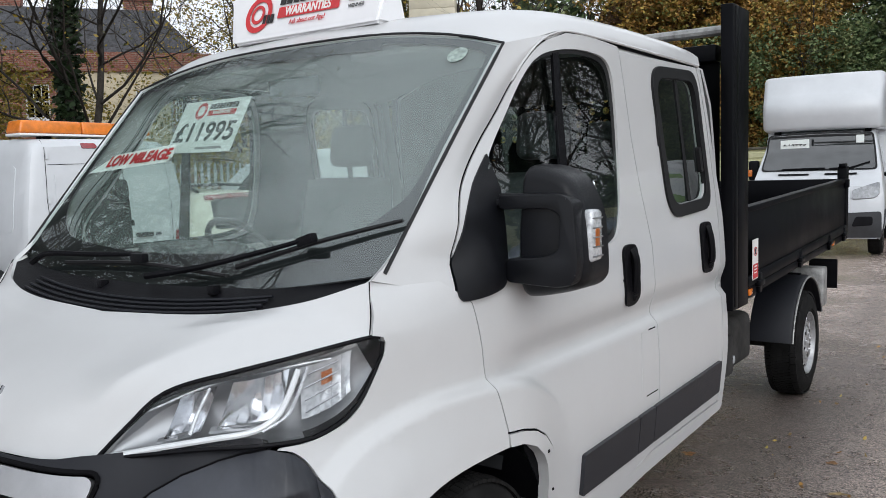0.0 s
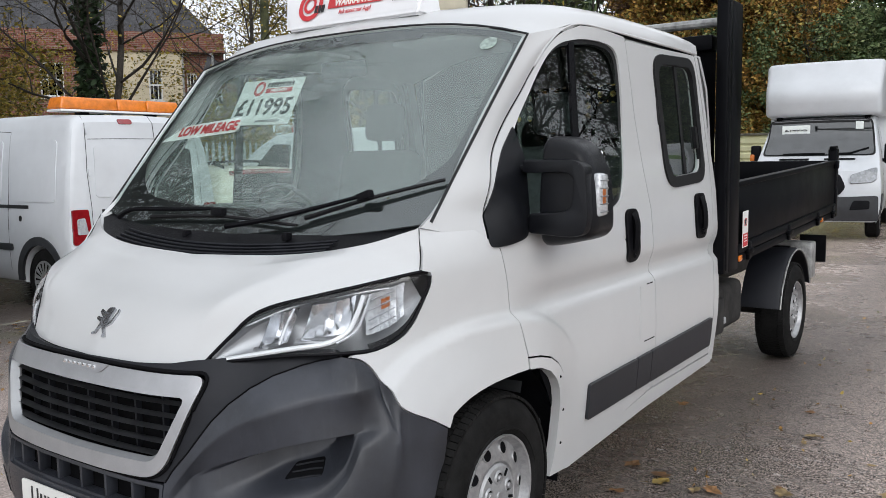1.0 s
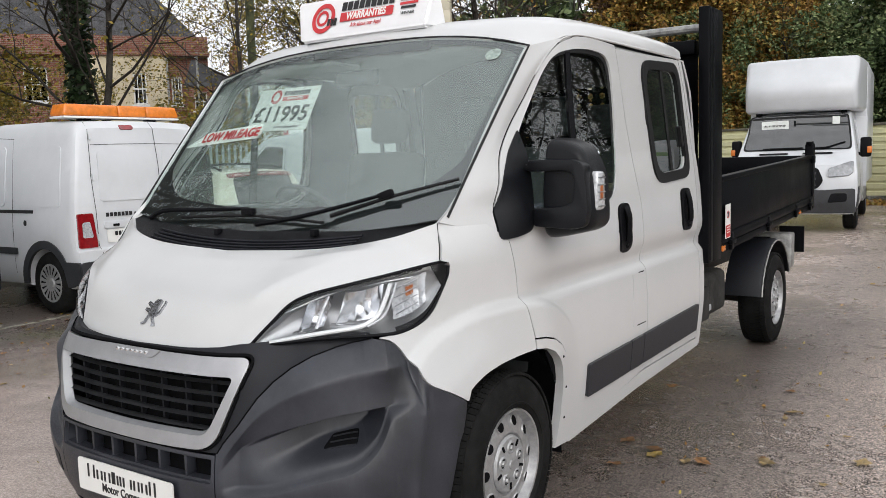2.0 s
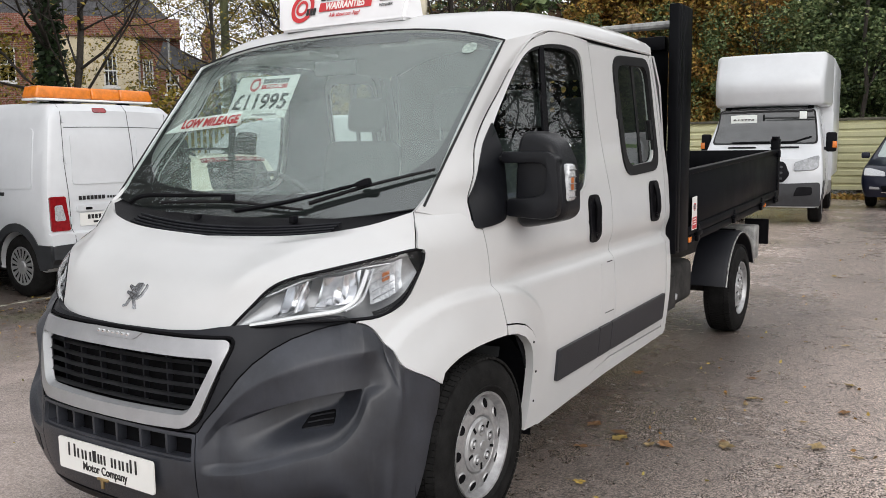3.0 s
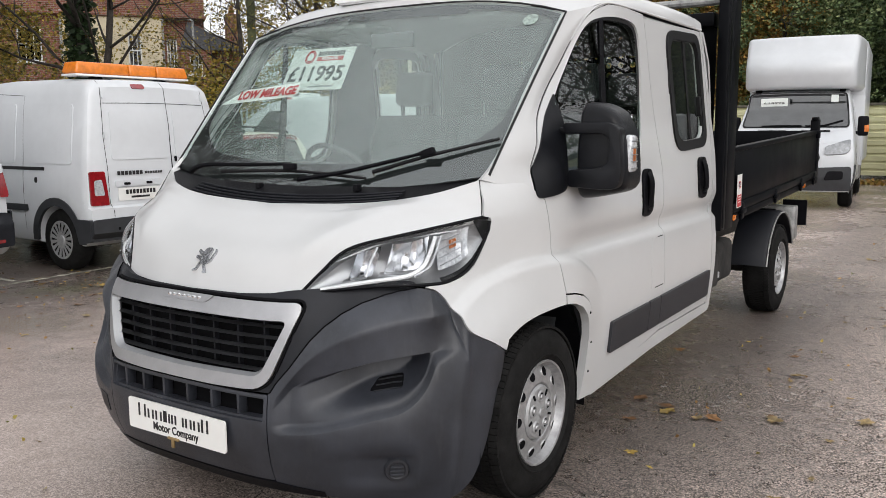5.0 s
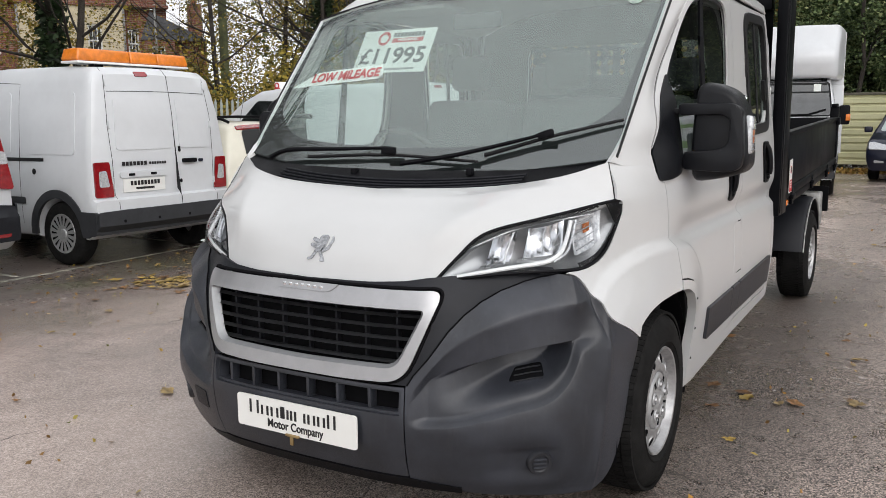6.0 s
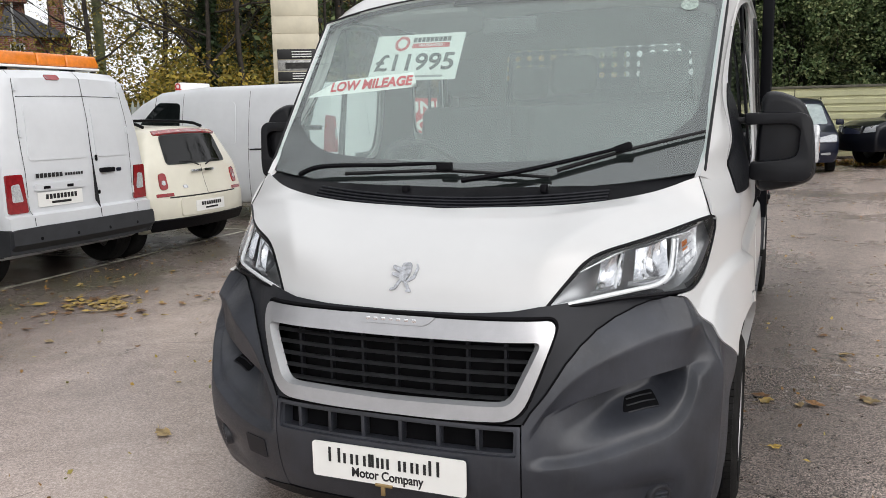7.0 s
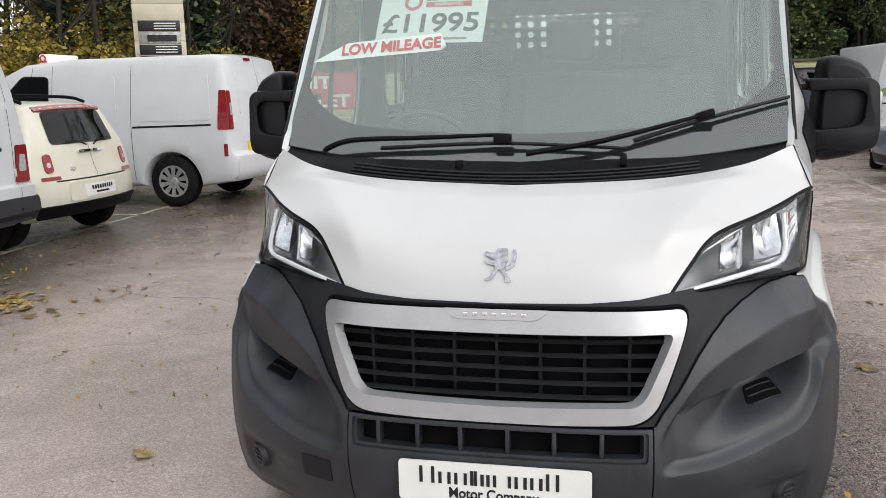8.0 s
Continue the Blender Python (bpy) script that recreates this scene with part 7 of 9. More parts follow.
for s in (1, -1):
    tl = mini.rear("tail_lamp", [(0.575 * s, 0.73), (0.675 * s, 0.73), (0.66 * s, 0.91), (0.575 * s, 0.91)], M_REDLAMP, out=0.02, rim=0.02, r=0.05)
    mini.rear("clear_cell", [(0.60 * s, 0.78), (0.65 * s, 0.78), (0.645 * s, 0.83), (0.60 * s, 0.83)], M_CLEARLAMP, out=0.024, r=0.02, parent=tl)
    mini.rear("reflector", [(0.52 * s, 0.655), (0.74 * s, 0.655), (0.74 * s, 0.69), (0.52 * s, 0.69)], M_REDLAMP, out=0.008, rim=0.006, r=0.012)
    mini.rear("chrome_handle", [(0.02 * s, 0.90), (0.20 * s, 0.90), (0.20 * s, 0.925), (0.02 * s, 0.925)], M_CHROME, out=0.03, rim=0.02, r=0.01)
    mini.flank("side_window", [(1.45, 0.98), (3.45, 0.98), (3.40, 1.28), (1.75, 1.30)], G_DARK, r=0.05, sides=(s,))
    mini.flank("arch_trim", [(3.30 + q * math.cos(radians(a)), 0.30 + q * math.sin(radians(a))) for q, rng in ((0.40, range(0, 181, 12)), (0.335, range(180, -1, -12))) for a in rng], M_BLACK, out=0.008, rim=0.02, r=0.0, sides=(s,))
    rail = [(0.50 * s, y, z) for y, z in ((1.75, 1.42), (1.95, 1.455), (2.6, 1.475), (3.3, 1.45), (3.5, 1.40))]
    part("roof_rail", tube(rail, 0.018, 0.018, 8, 18), M_BLACK, mini.root, "black roof rail")
    wp = part("rear_wiper", tube([mini.at_tail(0.06 * s, 0.97, 0.03), mini.at_tail(0.20 * s, 1.02, 0.03), mini.at_tail(0.36 * s, 1.02, 0.03)], 0.008, 0.006, 6), M_BLACK, mini.root)
mini.rear("round_badge", [(0.30, 0.73), (0.37, 0.73), (0.37, 0.765), (0.30, 0.765)], M_CHROME, out=0.012, rim=0.008, r=0.017)
part("aerial", tube([(0.0, 3.2, 1.42), (0.0, 3.3, 1.75)], 0.004, 0.002, 5), M_BLACK, mini.root)
mini.wheels((0.75, 3.30), 0.30, 0.19, 8)
mini.place(-8.92, 5.70, -90)

# white medium van, further along the row
half_v = table([(0.2, 0.90), (0.5, 0.945), (0.9, 0.95), (1.2, 0.93), (1.7, 0.85), (1.95, 0.78)])
top_v = [(0.0, 0.35), (-0.02, 0.7), (0.15, 0.98), (0.75, 1.15), (1.5, 1.72), (1.85, 1.88), (2.6, 1.94), (4.6, 1.95), (4.78, 1.90), (4.86, 1.5), (4.90, 1.0), (4.92, 0.72), (4.98, 0.66), (4.98, 0.42), (4.90, 0.33)]
viv = Car("panel_van", "white medium panel van with a small roof sign, parked tail out", "van", top_v, [(0.95, 0.41), (3.99, 0.41)], half_v, M_WHITE2, bow=0.06, crown=0.02, soft=0.06, low=0.27)
for s in (1, -1):
    viv.flank("recess", [(2.5, 1.12), (3.25, 1.12), (3.22, 1.72), (2.52, 1.74)], M_WHITE2, out=0.006, rim=0.006, r=0.07, sides=(s,))
    viv.flank("recess", [(3.54, 1.12), (4.62, 1.12), (4.57, 1.74), (3.54, 1.76)], M_WHITE2, out=0.006, rim=0.006, r=0.07, sides=(s,))
    viv.seam([(3.46, 0.36), (3.46, 1.86)], "side", s=s)
    viv.seam([(2.3, 0.36), (2.3, 1.86)], "side", s=s)
    viv.flank("slide_rail", [(3.48, 1.03), (4.62, 1.05), (4.62, 1.075), (3.48, 1.055)], M_SEAL, out=0.004, r=0.004, sides=(s,))
    viv.flank("cab_window", [(1.35, 1.25), (2.25, 1.22), (2.25, 1.72), (1.85, 1.74)], G_DARK, r=0.07, sides=(s,))
    lampv = viv.rear("tail_lamp", [(0.86 * s, 1.0), (0.935 * s, 1.0), (0.885 * s, 1.50), (0.84 * s, 1.48)], M_REDLAMP, out=0.014, rim=0.03, r=0.03, label="tall red tail lamp")
    viv.rear("clear_cell", [(0.865 * s, 1.18), (0.905 * s, 1.18), (0.895 * s, 1.34), (0.86 * s, 1.34)], M_CLEARLAMP, out=0.018, r=0.02, parent=lampv)
    viv.flank("lamp_side", [(4.72, 1.0), (4.90, 1.0), (4.84, 1.50), (4.74, 1.50)], M_REDLAMP, out=0.008, rim=0.012, sides=(s,), parent=lampv)
    viv.flank("reflector", [(4.80, 0.66), (4.86, 0.66), (4.86, 0.82), (4.80, 0.82)], M_REDLAMP, out=0.006, rim=0.004, sides=(s,), r=0.01)
viv.seam([(0, 0.68), (0, 1.9)], "rear")
viv.rear("door_window", [(-0.66, 1.2), (-0.06, 1.2), (-0.06, 1.72), (-0.60, 1.72)], M_WHITE2, out=0.006, rim=0.006, r=0.06)
viv.rear("door_window", [(0.06, 1.2), (0.66, 1.2), (0.60, 1.72), (0.06, 1.72)], M_WHITE2, out=0.006, rim=0.006, r=0.06)
viv.rear("brake_lamp", [(0.10, 1.86), (0.28, 1.86), (0.28, 1.90), (0.10, 1.90)], M_REDLAMP, out=0.012, rim=0.01, r=0.01)
viv.rear("bumper", [(-0.92, 0.36), (0.92, 0.36), (0.92, 0.64), (-0.92, 0.64)], M_WHITE2, out=0.02, rim=0.03, r=0.05)
show_plate(viv, 0.30, 0.77, 0.50, 0.12, material=M_PLATEY, words=False)
bars(viv, 0.05, 0.92, 0.45, 0.97, 6, M_INK)
viv.front("windscreen", [(-0.80, 1.2), (0.80, 1.2), (0.68, 1.74), (-0.68, 1.74)], G_DARK, r=0.06)
viv.front("headlamp", [(0.6, 0.72), (0.90, 0.76), (0.86, 1.0), (0.66, 0.88)], M_CLEARLAMP, both=True)
viv.wheels((0.95, 3.99), 0.335, 0.21, 10)
rs = part("roof_board", box(-0.35, 0.35, 1.75, 1.90, 1.86, 2.05, 0.03, 3), M_SIGNW, viv.root, "white and red roof board")
part("red_band", box(-0.30, 0.30, 1.744, 1.752, 1.945, 1.985), M_RED, rs)
part("ring", moved(lathe([(0.05, 0.0), (0.05, 0.003), (0.03, 0.003), (0.03, 0.0)], 20), Matrix.Translation((0.352, 1.82, 1.99))), M_RED, rs)
part("red_band", box(0.349, 0.354, 1.77, 1.88, 1.935, 1.955), M_RED, rs)
viv.place(-9.41, 8.86, -90)

# white compact van beside the beacon van
half_d = table([(0.2, 0.86), (0.5, 0.905), (0.9, 0.905), (1.2, 0.88), (1.6, 0.80), (1.8, 0.72)])
top_d = [(0.0, 0.35), (-0.02, 0.7), (0.2, 0.95), (0.8, 1.1), (1.4, 1.6), (1.8, 1.78), (2.6, 1.82), (4.1, 1.80), (4.26, 1.72), (4.36, 1.3), (4.40, 0.9), (4.41, 0.66), (4.46, 0.62), (4.46, 0.40), (4.38, 0.33)]
dob = Car("panel_van", "white compact panel van with tall red tail lamps, parked tail out", "van", top_d, [(0.9, 0.36), (3.65, 0.36)], half_d, M_WHITE2, bow=0.09, crown=0.02, soft=0.07, low=0.27)
for s in (1, -1):
    lampv = dob.rear("tail_lamp", [(0.72 * s, 0.86), (0.90 * s, 0.84), (0.80 * s, 1.44), (0.74 * s, 1.44)], M_REDLAMP, out=0.03, rim=0.05, r=0.04, label="tall red tail lamp")
    dob.rear("clear_cell", [(0.76 * s, 1.06), (0.87 * s, 1.06), (0.85 * s, 1.17), (0.77 * s, 1.17)], M_CLEARLAMP, out=0.036, r=0.04, parent=lampv)
    dob.flank("lamp_side", [(4.15, 0.88), (4.33, 0.86), (4.24, 1.44), (4.18, 1.42)], M_REDLAMP, out=0.01, rim=0.015, sides=(s,), parent=lampv)
    dob.flank("bumper_end", [(4.0, 0.40), (4.42, 0.40), (4.42, 0.72), (4.1, 0.70)], M_CHARCOAL, out=0.01, rim=0.02, sides=(s,))
    dob.seam([(0.70 * s, 0.66), (0.70 * s, 1.5), (0.62 * s, 1.76)], "rear")
dob.rear("bumper", [(-0.90, 0.40), (0.90, 0.40), (0.90, 0.70), (0.70, 0.72), (-0.70, 0.72), (-0.90, 0.70)], M_CHARCOAL, out=0.025, rim=0.05, r=0.04)
dob.rear("reflector_strip", [(-0.80, 0.44), (0.80, 0.44), (0.80, 0.47), (-0.80, 0.47)], M_REDLAMP, out=0.03, r=0.01)
bars(dob, -0.66, 0.80, -0.44, 0.825, 4, M_INK)
dob.rear("hinge", [(-0.72, 0.80), (-0.68, 0.80), (-0.68, 0.85), (-0.72, 0.85)], M_WHITE2, out=0.02, rim=0.02)
dob.wheels((0.9, 3.65), 0.32, 0.2, 8)
dob.place(-9.42, 1.36, -90)

# white box van facing the camera
half_l = table([(0.2, 0.92), (0.5, 1.0), (0.9, 1.015), (1.3, 0.98), (1.7, 0.91), (2.12, 0.82)])
top_l = [(0.02, 0.32), (-0.03, 0.55), (0.0, 0.92), (0.10, 1.16), (0.40, 1.34), (0.52, 1.40), (0.88, 1.74), (1.18, 2.06), (1.5, 2.13), (2.3, 2.13), (2.3, 0.45)]
lut = Car("box_van", "white box van with a rounded luton head over the cab", "van", top_l, [(0.95, 0.40)], half_l, M_WHITE2, bow=0.12, crown=0.02, soft=0.05, low=0.3)
hd = box(-1.04, 1.04, 0.72, 3.0, 2.11, 3.08, 0.085, 4)
bmesh.ops.subdivide_edges(hd, edges=[e for e in hd.edges if e.calc_length() > 0.4], cuts=5, use_grid_fill=True)
for v in hd.verts:
    k = smooth(2.6, 2.12, v.co.z)
    if v.co.y < 1.4:
        v.co.y += 0.45 * smooth(2.35, 3.1, v.co.z) + 0.18 * (abs(v.co.x) / 1.04) ** 4 + 0.16 * k
    v.co.x *= 0.90 + 0.10 * smooth(0.8, 2.4, v.co.y)
part("luton_head", hd, M_WHITE2, lut.root, "rounded white luton head", sharp=85)
part("box_body", box(-1.05, 1.05, 2.35, 5.6, 0.75, 3.04, 0.03, 2), M_WHITE2, lut.root, "white box body")
part("box_trim", box(-1.06, 1.06, 2.33, 2.39, 0.70, 2.02, 0.01), M_WHITE2, lut.root)
part("chassis_rail", box(-0.5, 0.5, 2.2, 5.5, 0.45, 0.72), M_CHASSIS, lut.root)
part("side_guard", box(0.95, 1.0, 2.7, 3.9, 0.40, 0.72, 0.01), M_GALV, lut.root)
for x in (-0.72, 0.72):
    part("head_bracket", box(x - 0.05, x + 0.05, 1.15, 1.35, 2.06, 2.2, 0.01), M_BLACK, lut.root)
SCREEN_L = [(-0.87, 1.44), (0.87, 1.44), (0.79, 2.02), (-0.79, 2.02)]
lut.front("screen_seal", [(x * 1.035, 1.73 + (z - 1.73) * 1.07) for x, z in SCREEN_L], M_SEAL, out=0.012, r=0.07)
lut.front("screen_lining", SCREEN_L, mat("box_van_cab_grey", (0.16, 0.165, 0.17), 0.8, vary=0.3, scale=3), out=0.020, r=0.07)
ws = lut.front("windscreen", SCREEN_L, G_PARKED, out=0.032, r=0.07)
pc = lut.front("price_card", [(-0.62, 1.80), (-0.16, 1.80), (-0.16, 1.94), (-0.62, 1.94)], M_CARD, out=0.040, r=0.004, parent=ws)
pm = lut.at_nose(-0.39, 1.86, 0.050)
lettering("price", "£14995", 0.085, Matrix.Translation(lut.bend(pm)) @ Matrix.Rotation(radians(43), 4, "X"), M_INK, pc, width=0.36, bold=0.02)
lut.front("tag", [(0.56, 1.86), (0.68, 1.86), (0.68, 1.99), (0.56, 1.99)], M_CARD, out=0.040, r=0.004, parent=ws)
lut.front("sun_strip", [(-0.78, 1.97), (0.78, 1.97), (0.77, 2.01), (-0.77, 2.01)], M_SEAL, out=0.038, r=0.004, parent=ws)
for s in (1, -1):
    hl = lut.front("headlamp", [(0.56 * s, 0.96), (0.88 * s, 0.98), (0.95 * s, 1.04), (0.95 * s, 1.22), (0.88 * s, 1.21), (0.56 * s, 1.10)], M_BEZEL, out=0.045, rim=0.06, r=0.035, label="clear swept-back headlamp")
    lut.front("lamp_bowl", [(0.62 * s, 0.99), (0.74 * s, 1.0), (0.74 * s, 1.12), (0.62 * s, 1.09)], M_BEZEL, out=0.052, r=0.03, parent=hl)
    lut.front("lamp_bowl", [(0.77 * s, 1.0), (0.88 * s, 1.01), (0.88 * s, 1.16), (0.77 * s, 1.13)], M_BEZEL, out=0.052, r=0.03, parent=hl)
    lut.front("fog_recess", [(0.56 * s, 0.52), (0.86 * s, 0.54), (0.86 * s, 0.68), (0.62 * s, 0.68)], M_BLACK, out=0.075, r=0.04)
    lut.flank("door_window", [(1.05, 1.40), (1.9, 1.37), (1.9, 1.92), (1.40, 1.94)], G_DARK, r=0.05, sides=(s,))
    lut.flank("side_bumper", [(0.05, 0.34), (0.52, 0.34), (0.50, 0.78), (0.1, 0.78)], M_GREYARCH, out=0.012, rim=0.02, sides=(s,))
    lut.seam([(0.98, 0.45), (1.0, 1.3), (1.35, 1.98)], "side", s=s)
    mm = part("door_mirror", box(*sorted((1.00 * s, 1.18 * s)), 1.0, 1.12, 1.27, 1.62, 0.04, 3), M_BLACK, lut.root, "black door mirror")
    part("mirror_arm", box(*sorted((0.93 * s, 1.05 * s)), 1.06, 1.10, 1.30, 1.36, 0.01), M_BLACK, mm)
    part("mirror_lamp", box(*sorted((1.11 * s, 1.188 * s)), 0.995, 1.04, 1.34, 1.46, 0.012), M_ORANGE, mm, "orange mirror lamp")
    lut.front("bonnet_vent", [(0.12 * s, 1.345), (0.60 * s, 1.345), (0.60 * s, 1.375), (0.12 * s, 1.375)], M_BLACK, out=0.020, r=0.008)
for x0, x1, x2 in ((-0.55, -0.15, 0.12), (0.18, 0.5, 0.78)):
    part("wiper", tube([lut.bend(lut.at_nose(x0, 1.45, 0.05)), lut.bend(lut.at_nose(x1, 1.46, 0.05)), lut.bend(lut.at_nose(x2, 1.55 if x0 > 0 else 1.46, 0.05))], 0.013, 0.010, 6), M_BLACK, lut.root)
gl = lut.front("grille", [(-0.40, 0.76), (0.40, 0.76), (0.50, 0.90), (0.40, 1.12), (-0.40, 1.12), (-0.50, 0.90)], M_BLACK, out=0.050, rim=0.06, r=0.06, label="black open grille")
for k in range(3):
    lut.front("grille_bar", [(-0.38, 0.81 + 0.10 * k), (0.38, 0.81 + 0.10 * k), (0.38, 0.845 + 0.10 * k), (-0.38, 0.845 + 0.10 * k)], M_GREYARCH, out=0.066, rim=0.02, r=0.01, parent=gl)
lut.front("bumper", [(-0.99, 0.34), (0.99, 0.34), (0.98, 0.76), (0.52, 0.74), (-0.52, 0.74), (-0.98, 0.76)], M_GREYARCH, out=0.055, rim=0.07, r=0.05, label="grey plastic bumper")
lut.wheels((0.95, 4.4), 0.345, 0.22, 8)
lut.place(-0.73, 13.72, 5.5)

# dark people carrier, nose to the camera
half_s = table([(0.2, 0.86), (0.5, 0.94), (0.8, 0.945), (1.0, 0.90), (1.4, 0.72), (1.68, 0.62)])
top_s = [(0.06, 0.25), (0.0, 0.45), (0.04, 0.72), (0.28, 0.90), (0.95, 1.06), (1.55, 1.48), (2.0, 1.63), (2.8, 1.68), (4.2, 1.62), (4.55, 1.2), (4.72, 0.9), (4.78, 0.6), (4.72, 0.3)]
mpv = Car("people_carrier", "dark navy people carrier with leaves on its bonnet", "car", top_s, [(0.93, 0.36), (3.85, 0.36)], half_s, M_NAVY, bow=0.13, crown=0.04, soft=0.07, low=0.24)
mpv.front("windscreen", [(-0.74, 1.09), (0.74, 1.09), (0.60, 1.53), (-0.60, 1.53)], mat("misted_screen", (0.36, 0.43, 0.42), 0.25, vary=0.12, scale=4, coat=0.8), out=0.006, r=0.06, label="misted windscreen")
for s in (1, -1):
    mpv.front("headlamp", [(0.48 * s, 0.70), (0.90 * s, 0.72), (0.90 * s, 0.86), (0.80 * s, 0.87), (0.50 * s, 0.79)], M_CLEARLAMP, out=0.014, rim=0.02, r=0.03)
    mpv.front("fog_lamp", [(0.58 * s, 0.42), (0.78 * s, 0.42), (0.78 * s, 0.48), (0.58 * s, 0.46)], M_CLEARLAMP, out=0.010, r=0.02)
    mpv.flank("side_window", [(1.3, 1.08), (4.0, 1.08), (3.9, 1.48), (1.85, 1.50)], G_DARK, r=0.05, sides=(s,))
    part("door_mirror", box(*sorted((0.92 * s, 1.09 * s)), 1.3, 1.42, 1.06, 1.19, 0.03, 3), M_NAVY, mpv.root)
    part("roof_rail", tube([(0.60 * s, 1.9, 1.66), (0.60 * s, 2.1, 1.71), (0.60 * s, 3.8, 1.69), (0.60 * s, 4.0, 1.64)], 0.016, 0.016, 8, 12), M_CHROME, mpv.root)
for z in (0.74, 0.79):
    mpv.front("grille_bar", [(-0.46, z - 0.012), (0.46, z - 0.012), (0.46, z + 0.012), (-0.46, z + 0.012)], M_CHROME, out=0.012, rim=0.008, r=0.004)
mpv.front("lower_grille", [(-0.52, 0.36), (0.52, 0.36), (0.56, 0.50), (-0.56, 0.50)], M_BLACK, out=0.008, r=0.04)
mpv.front("chrome_strip", [(-0.54, 0.345), (0.54, 0.345), (0.54, 0.362), (-0.54, 0.362)], M_CHROME, out=0.014, r=0.004)
mpv.front("round_badge", [(-0.075, 0.69), (0.075, 0.69), (0.075, 0.84), (-0.075, 0.84)], M_CHROME, out=0.02, rim=0.01, r=0.072)
show_plate(mpv, 0, 0.56, where="front", words=False)
mpv.wheels((0.93, 3.85), 0.33, 0.21, 10)
mpv.place(1.34, 18.25, 0)
# dark pick-up and navy hatchback by the hedge
half_p = table([(0.2, 0.84), (0.6, 0.91), (1.0, 0.90), (1.3, 0.82), (1.75, 0.68)])
top_p = [(0.05, 0.4), (0.0, 0.7), (0.08, 1.0), (0.4, 1.12), (1.2, 1.20), (1.75, 1.66), (2.1, 1.76), (3.2, 1.78), (3.5, 1.72), (3.6, 1.30), (5.1, 1.28), (5.15, 0.7), (5.1, 0.5)]
pick = Car("pickup", "black double-cab pick-up with chrome door mirrors", "car", top_p, [(0.95, 0.44), (4.0, 0.44)], half_p, M_BLACKPAINT, bow=0.18, crown=0.03, soft=0.06, low=0.42)
for s in (1, -1):
    pick.flank("side_window", [(1.55, 1.24), (2.42, 1.24), (2.42, 1.66), (2.0, 1.67)], G_DARK, r=0.04, sides=(s,))
    pick.flank("side_window", [(2.5, 1.24), (3.42, 1.26), (3.36, 1.66), (2.5, 1.67)], G_DARK, r=0.04, sides=(s,))
    part("door_mirror", box(*sorted((0.92 * s, 1.10 * s)), 1.5, 1.64, 1.24, 1.38, 0.03, 3), M_CHROME, pick.root, "chrome door mirror")
    pick.front("headlamp", [(0.5 * s, 0.85), (0.86 * s, 0.88), (0.84 * s, 1.05), (0.55 * s, 0.98)], M_CLEARLAMP, out=0.012, rim=0.02)
    pick.flank("door_handle", [(2.30, 1.06), (2.48, 1.06), (2.48, 1.10), (2.30, 1.10)], M_CHROME, out=0.03, rim=0.02, r=0.01, sides=(s,))
    pick.flank("side_step", [(1.5, 0.42), (3.45, 0.42), (3.45, 0.48), (1.5, 0.48)], M_CHROME, out=0.05, rim=0.04, r=0.01, sides=(s,))
    pick.seam([(1.35, 0.5), (1.35, 1.22)], "side", s=s)
    pick.seam([(2.46, 0.5), (2.46, 1.22)], "side", s=s)
pick.front("windscreen", [(-0.68, 1.26), (0.68, 1.26), (0.60, 1.66), (-0.60, 1.66)], G_DARK, r=0.05)
pick.front("grille", [(-0.42, 0.82), (0.42, 0.82), (0.42, 1.02), (-0.42, 1.02)], M_CHROME, out=0.014, rim=0.02)
pick.wheels((0.95, 4.0), 0.39, 0.25, 8)
pick.place(2.60, 20.6, -66)
half_y = table([(0.2, 0.78), (0.5, 0.845), (0.8, 0.84), (1.0, 0.80), (1.3, 0.66), (1.5, 0.55)])
top_y = [(0.05, 0.3), (0.0, 0.5), (0.08, 0.75), (0.4, 0.95), (0.9, 1.05), (1.5, 1.42), (2.2, 1.50), (3.1, 1.46), (3.45, 1.36), (3.66, 1.0), (3.74, 0.85), (3.78, 0.5), (3.70, 0.30)]
hat = Car("hatchback", "navy blue hatchback parked tail out on the white lines", "car", top_y, [(0.72, 0.33), (3.18, 0.33)], half_y, M_NAVY, bow=0.16, crown=0.03, soft=0.06, low=0.24)
hat.rear("rear_window", [(-0.56, 1.06), (0.56, 1.06), (0.48, 1.34), (-0.48, 1.34)], G_DARK, r=0.05)
hat.rear("lower_bumper", [(-0.8, 0.30), (0.8, 0.30), (0.8, 0.42), (-0.8, 0.42)], M_CHARCOAL, out=0.01, r=0.03)
show_plate(hat, 0, 0.66, material=M_PLATEY, words=False)
hat.rear("round_badge", [(-0.06, 0.92), (0.06, 0.92), (0.06, 1.0), (-0.06, 1.0)], M_CHROME, out=0.012, rim=0.008, r=0.038)
for s in (1, -1):
    hat.rear("tail_lamp", [(0.60 * s, 0.82), (0.80 * s, 0.80), (0.76 * s, 1.06), (0.66 * s, 1.04)], M_REDLAMP, out=0.014, rim=0.03)
    hat.flank("side_window", [(1.2, 1.08), (3.2, 1.08), (3.1, 1.36), (1.6, 1.38)], G_DARK, r=0.04, sides=(s,))
hat.wheels((0.72, 3.18), 0.30, 0.18, 10)
hat.place(5.45, 20.2, 168)
half_b = table([(0.2, 0.80), (0.5, 0.87), (0.8, 0.87), (1.0, 0.82), (1.4, 0.62)])
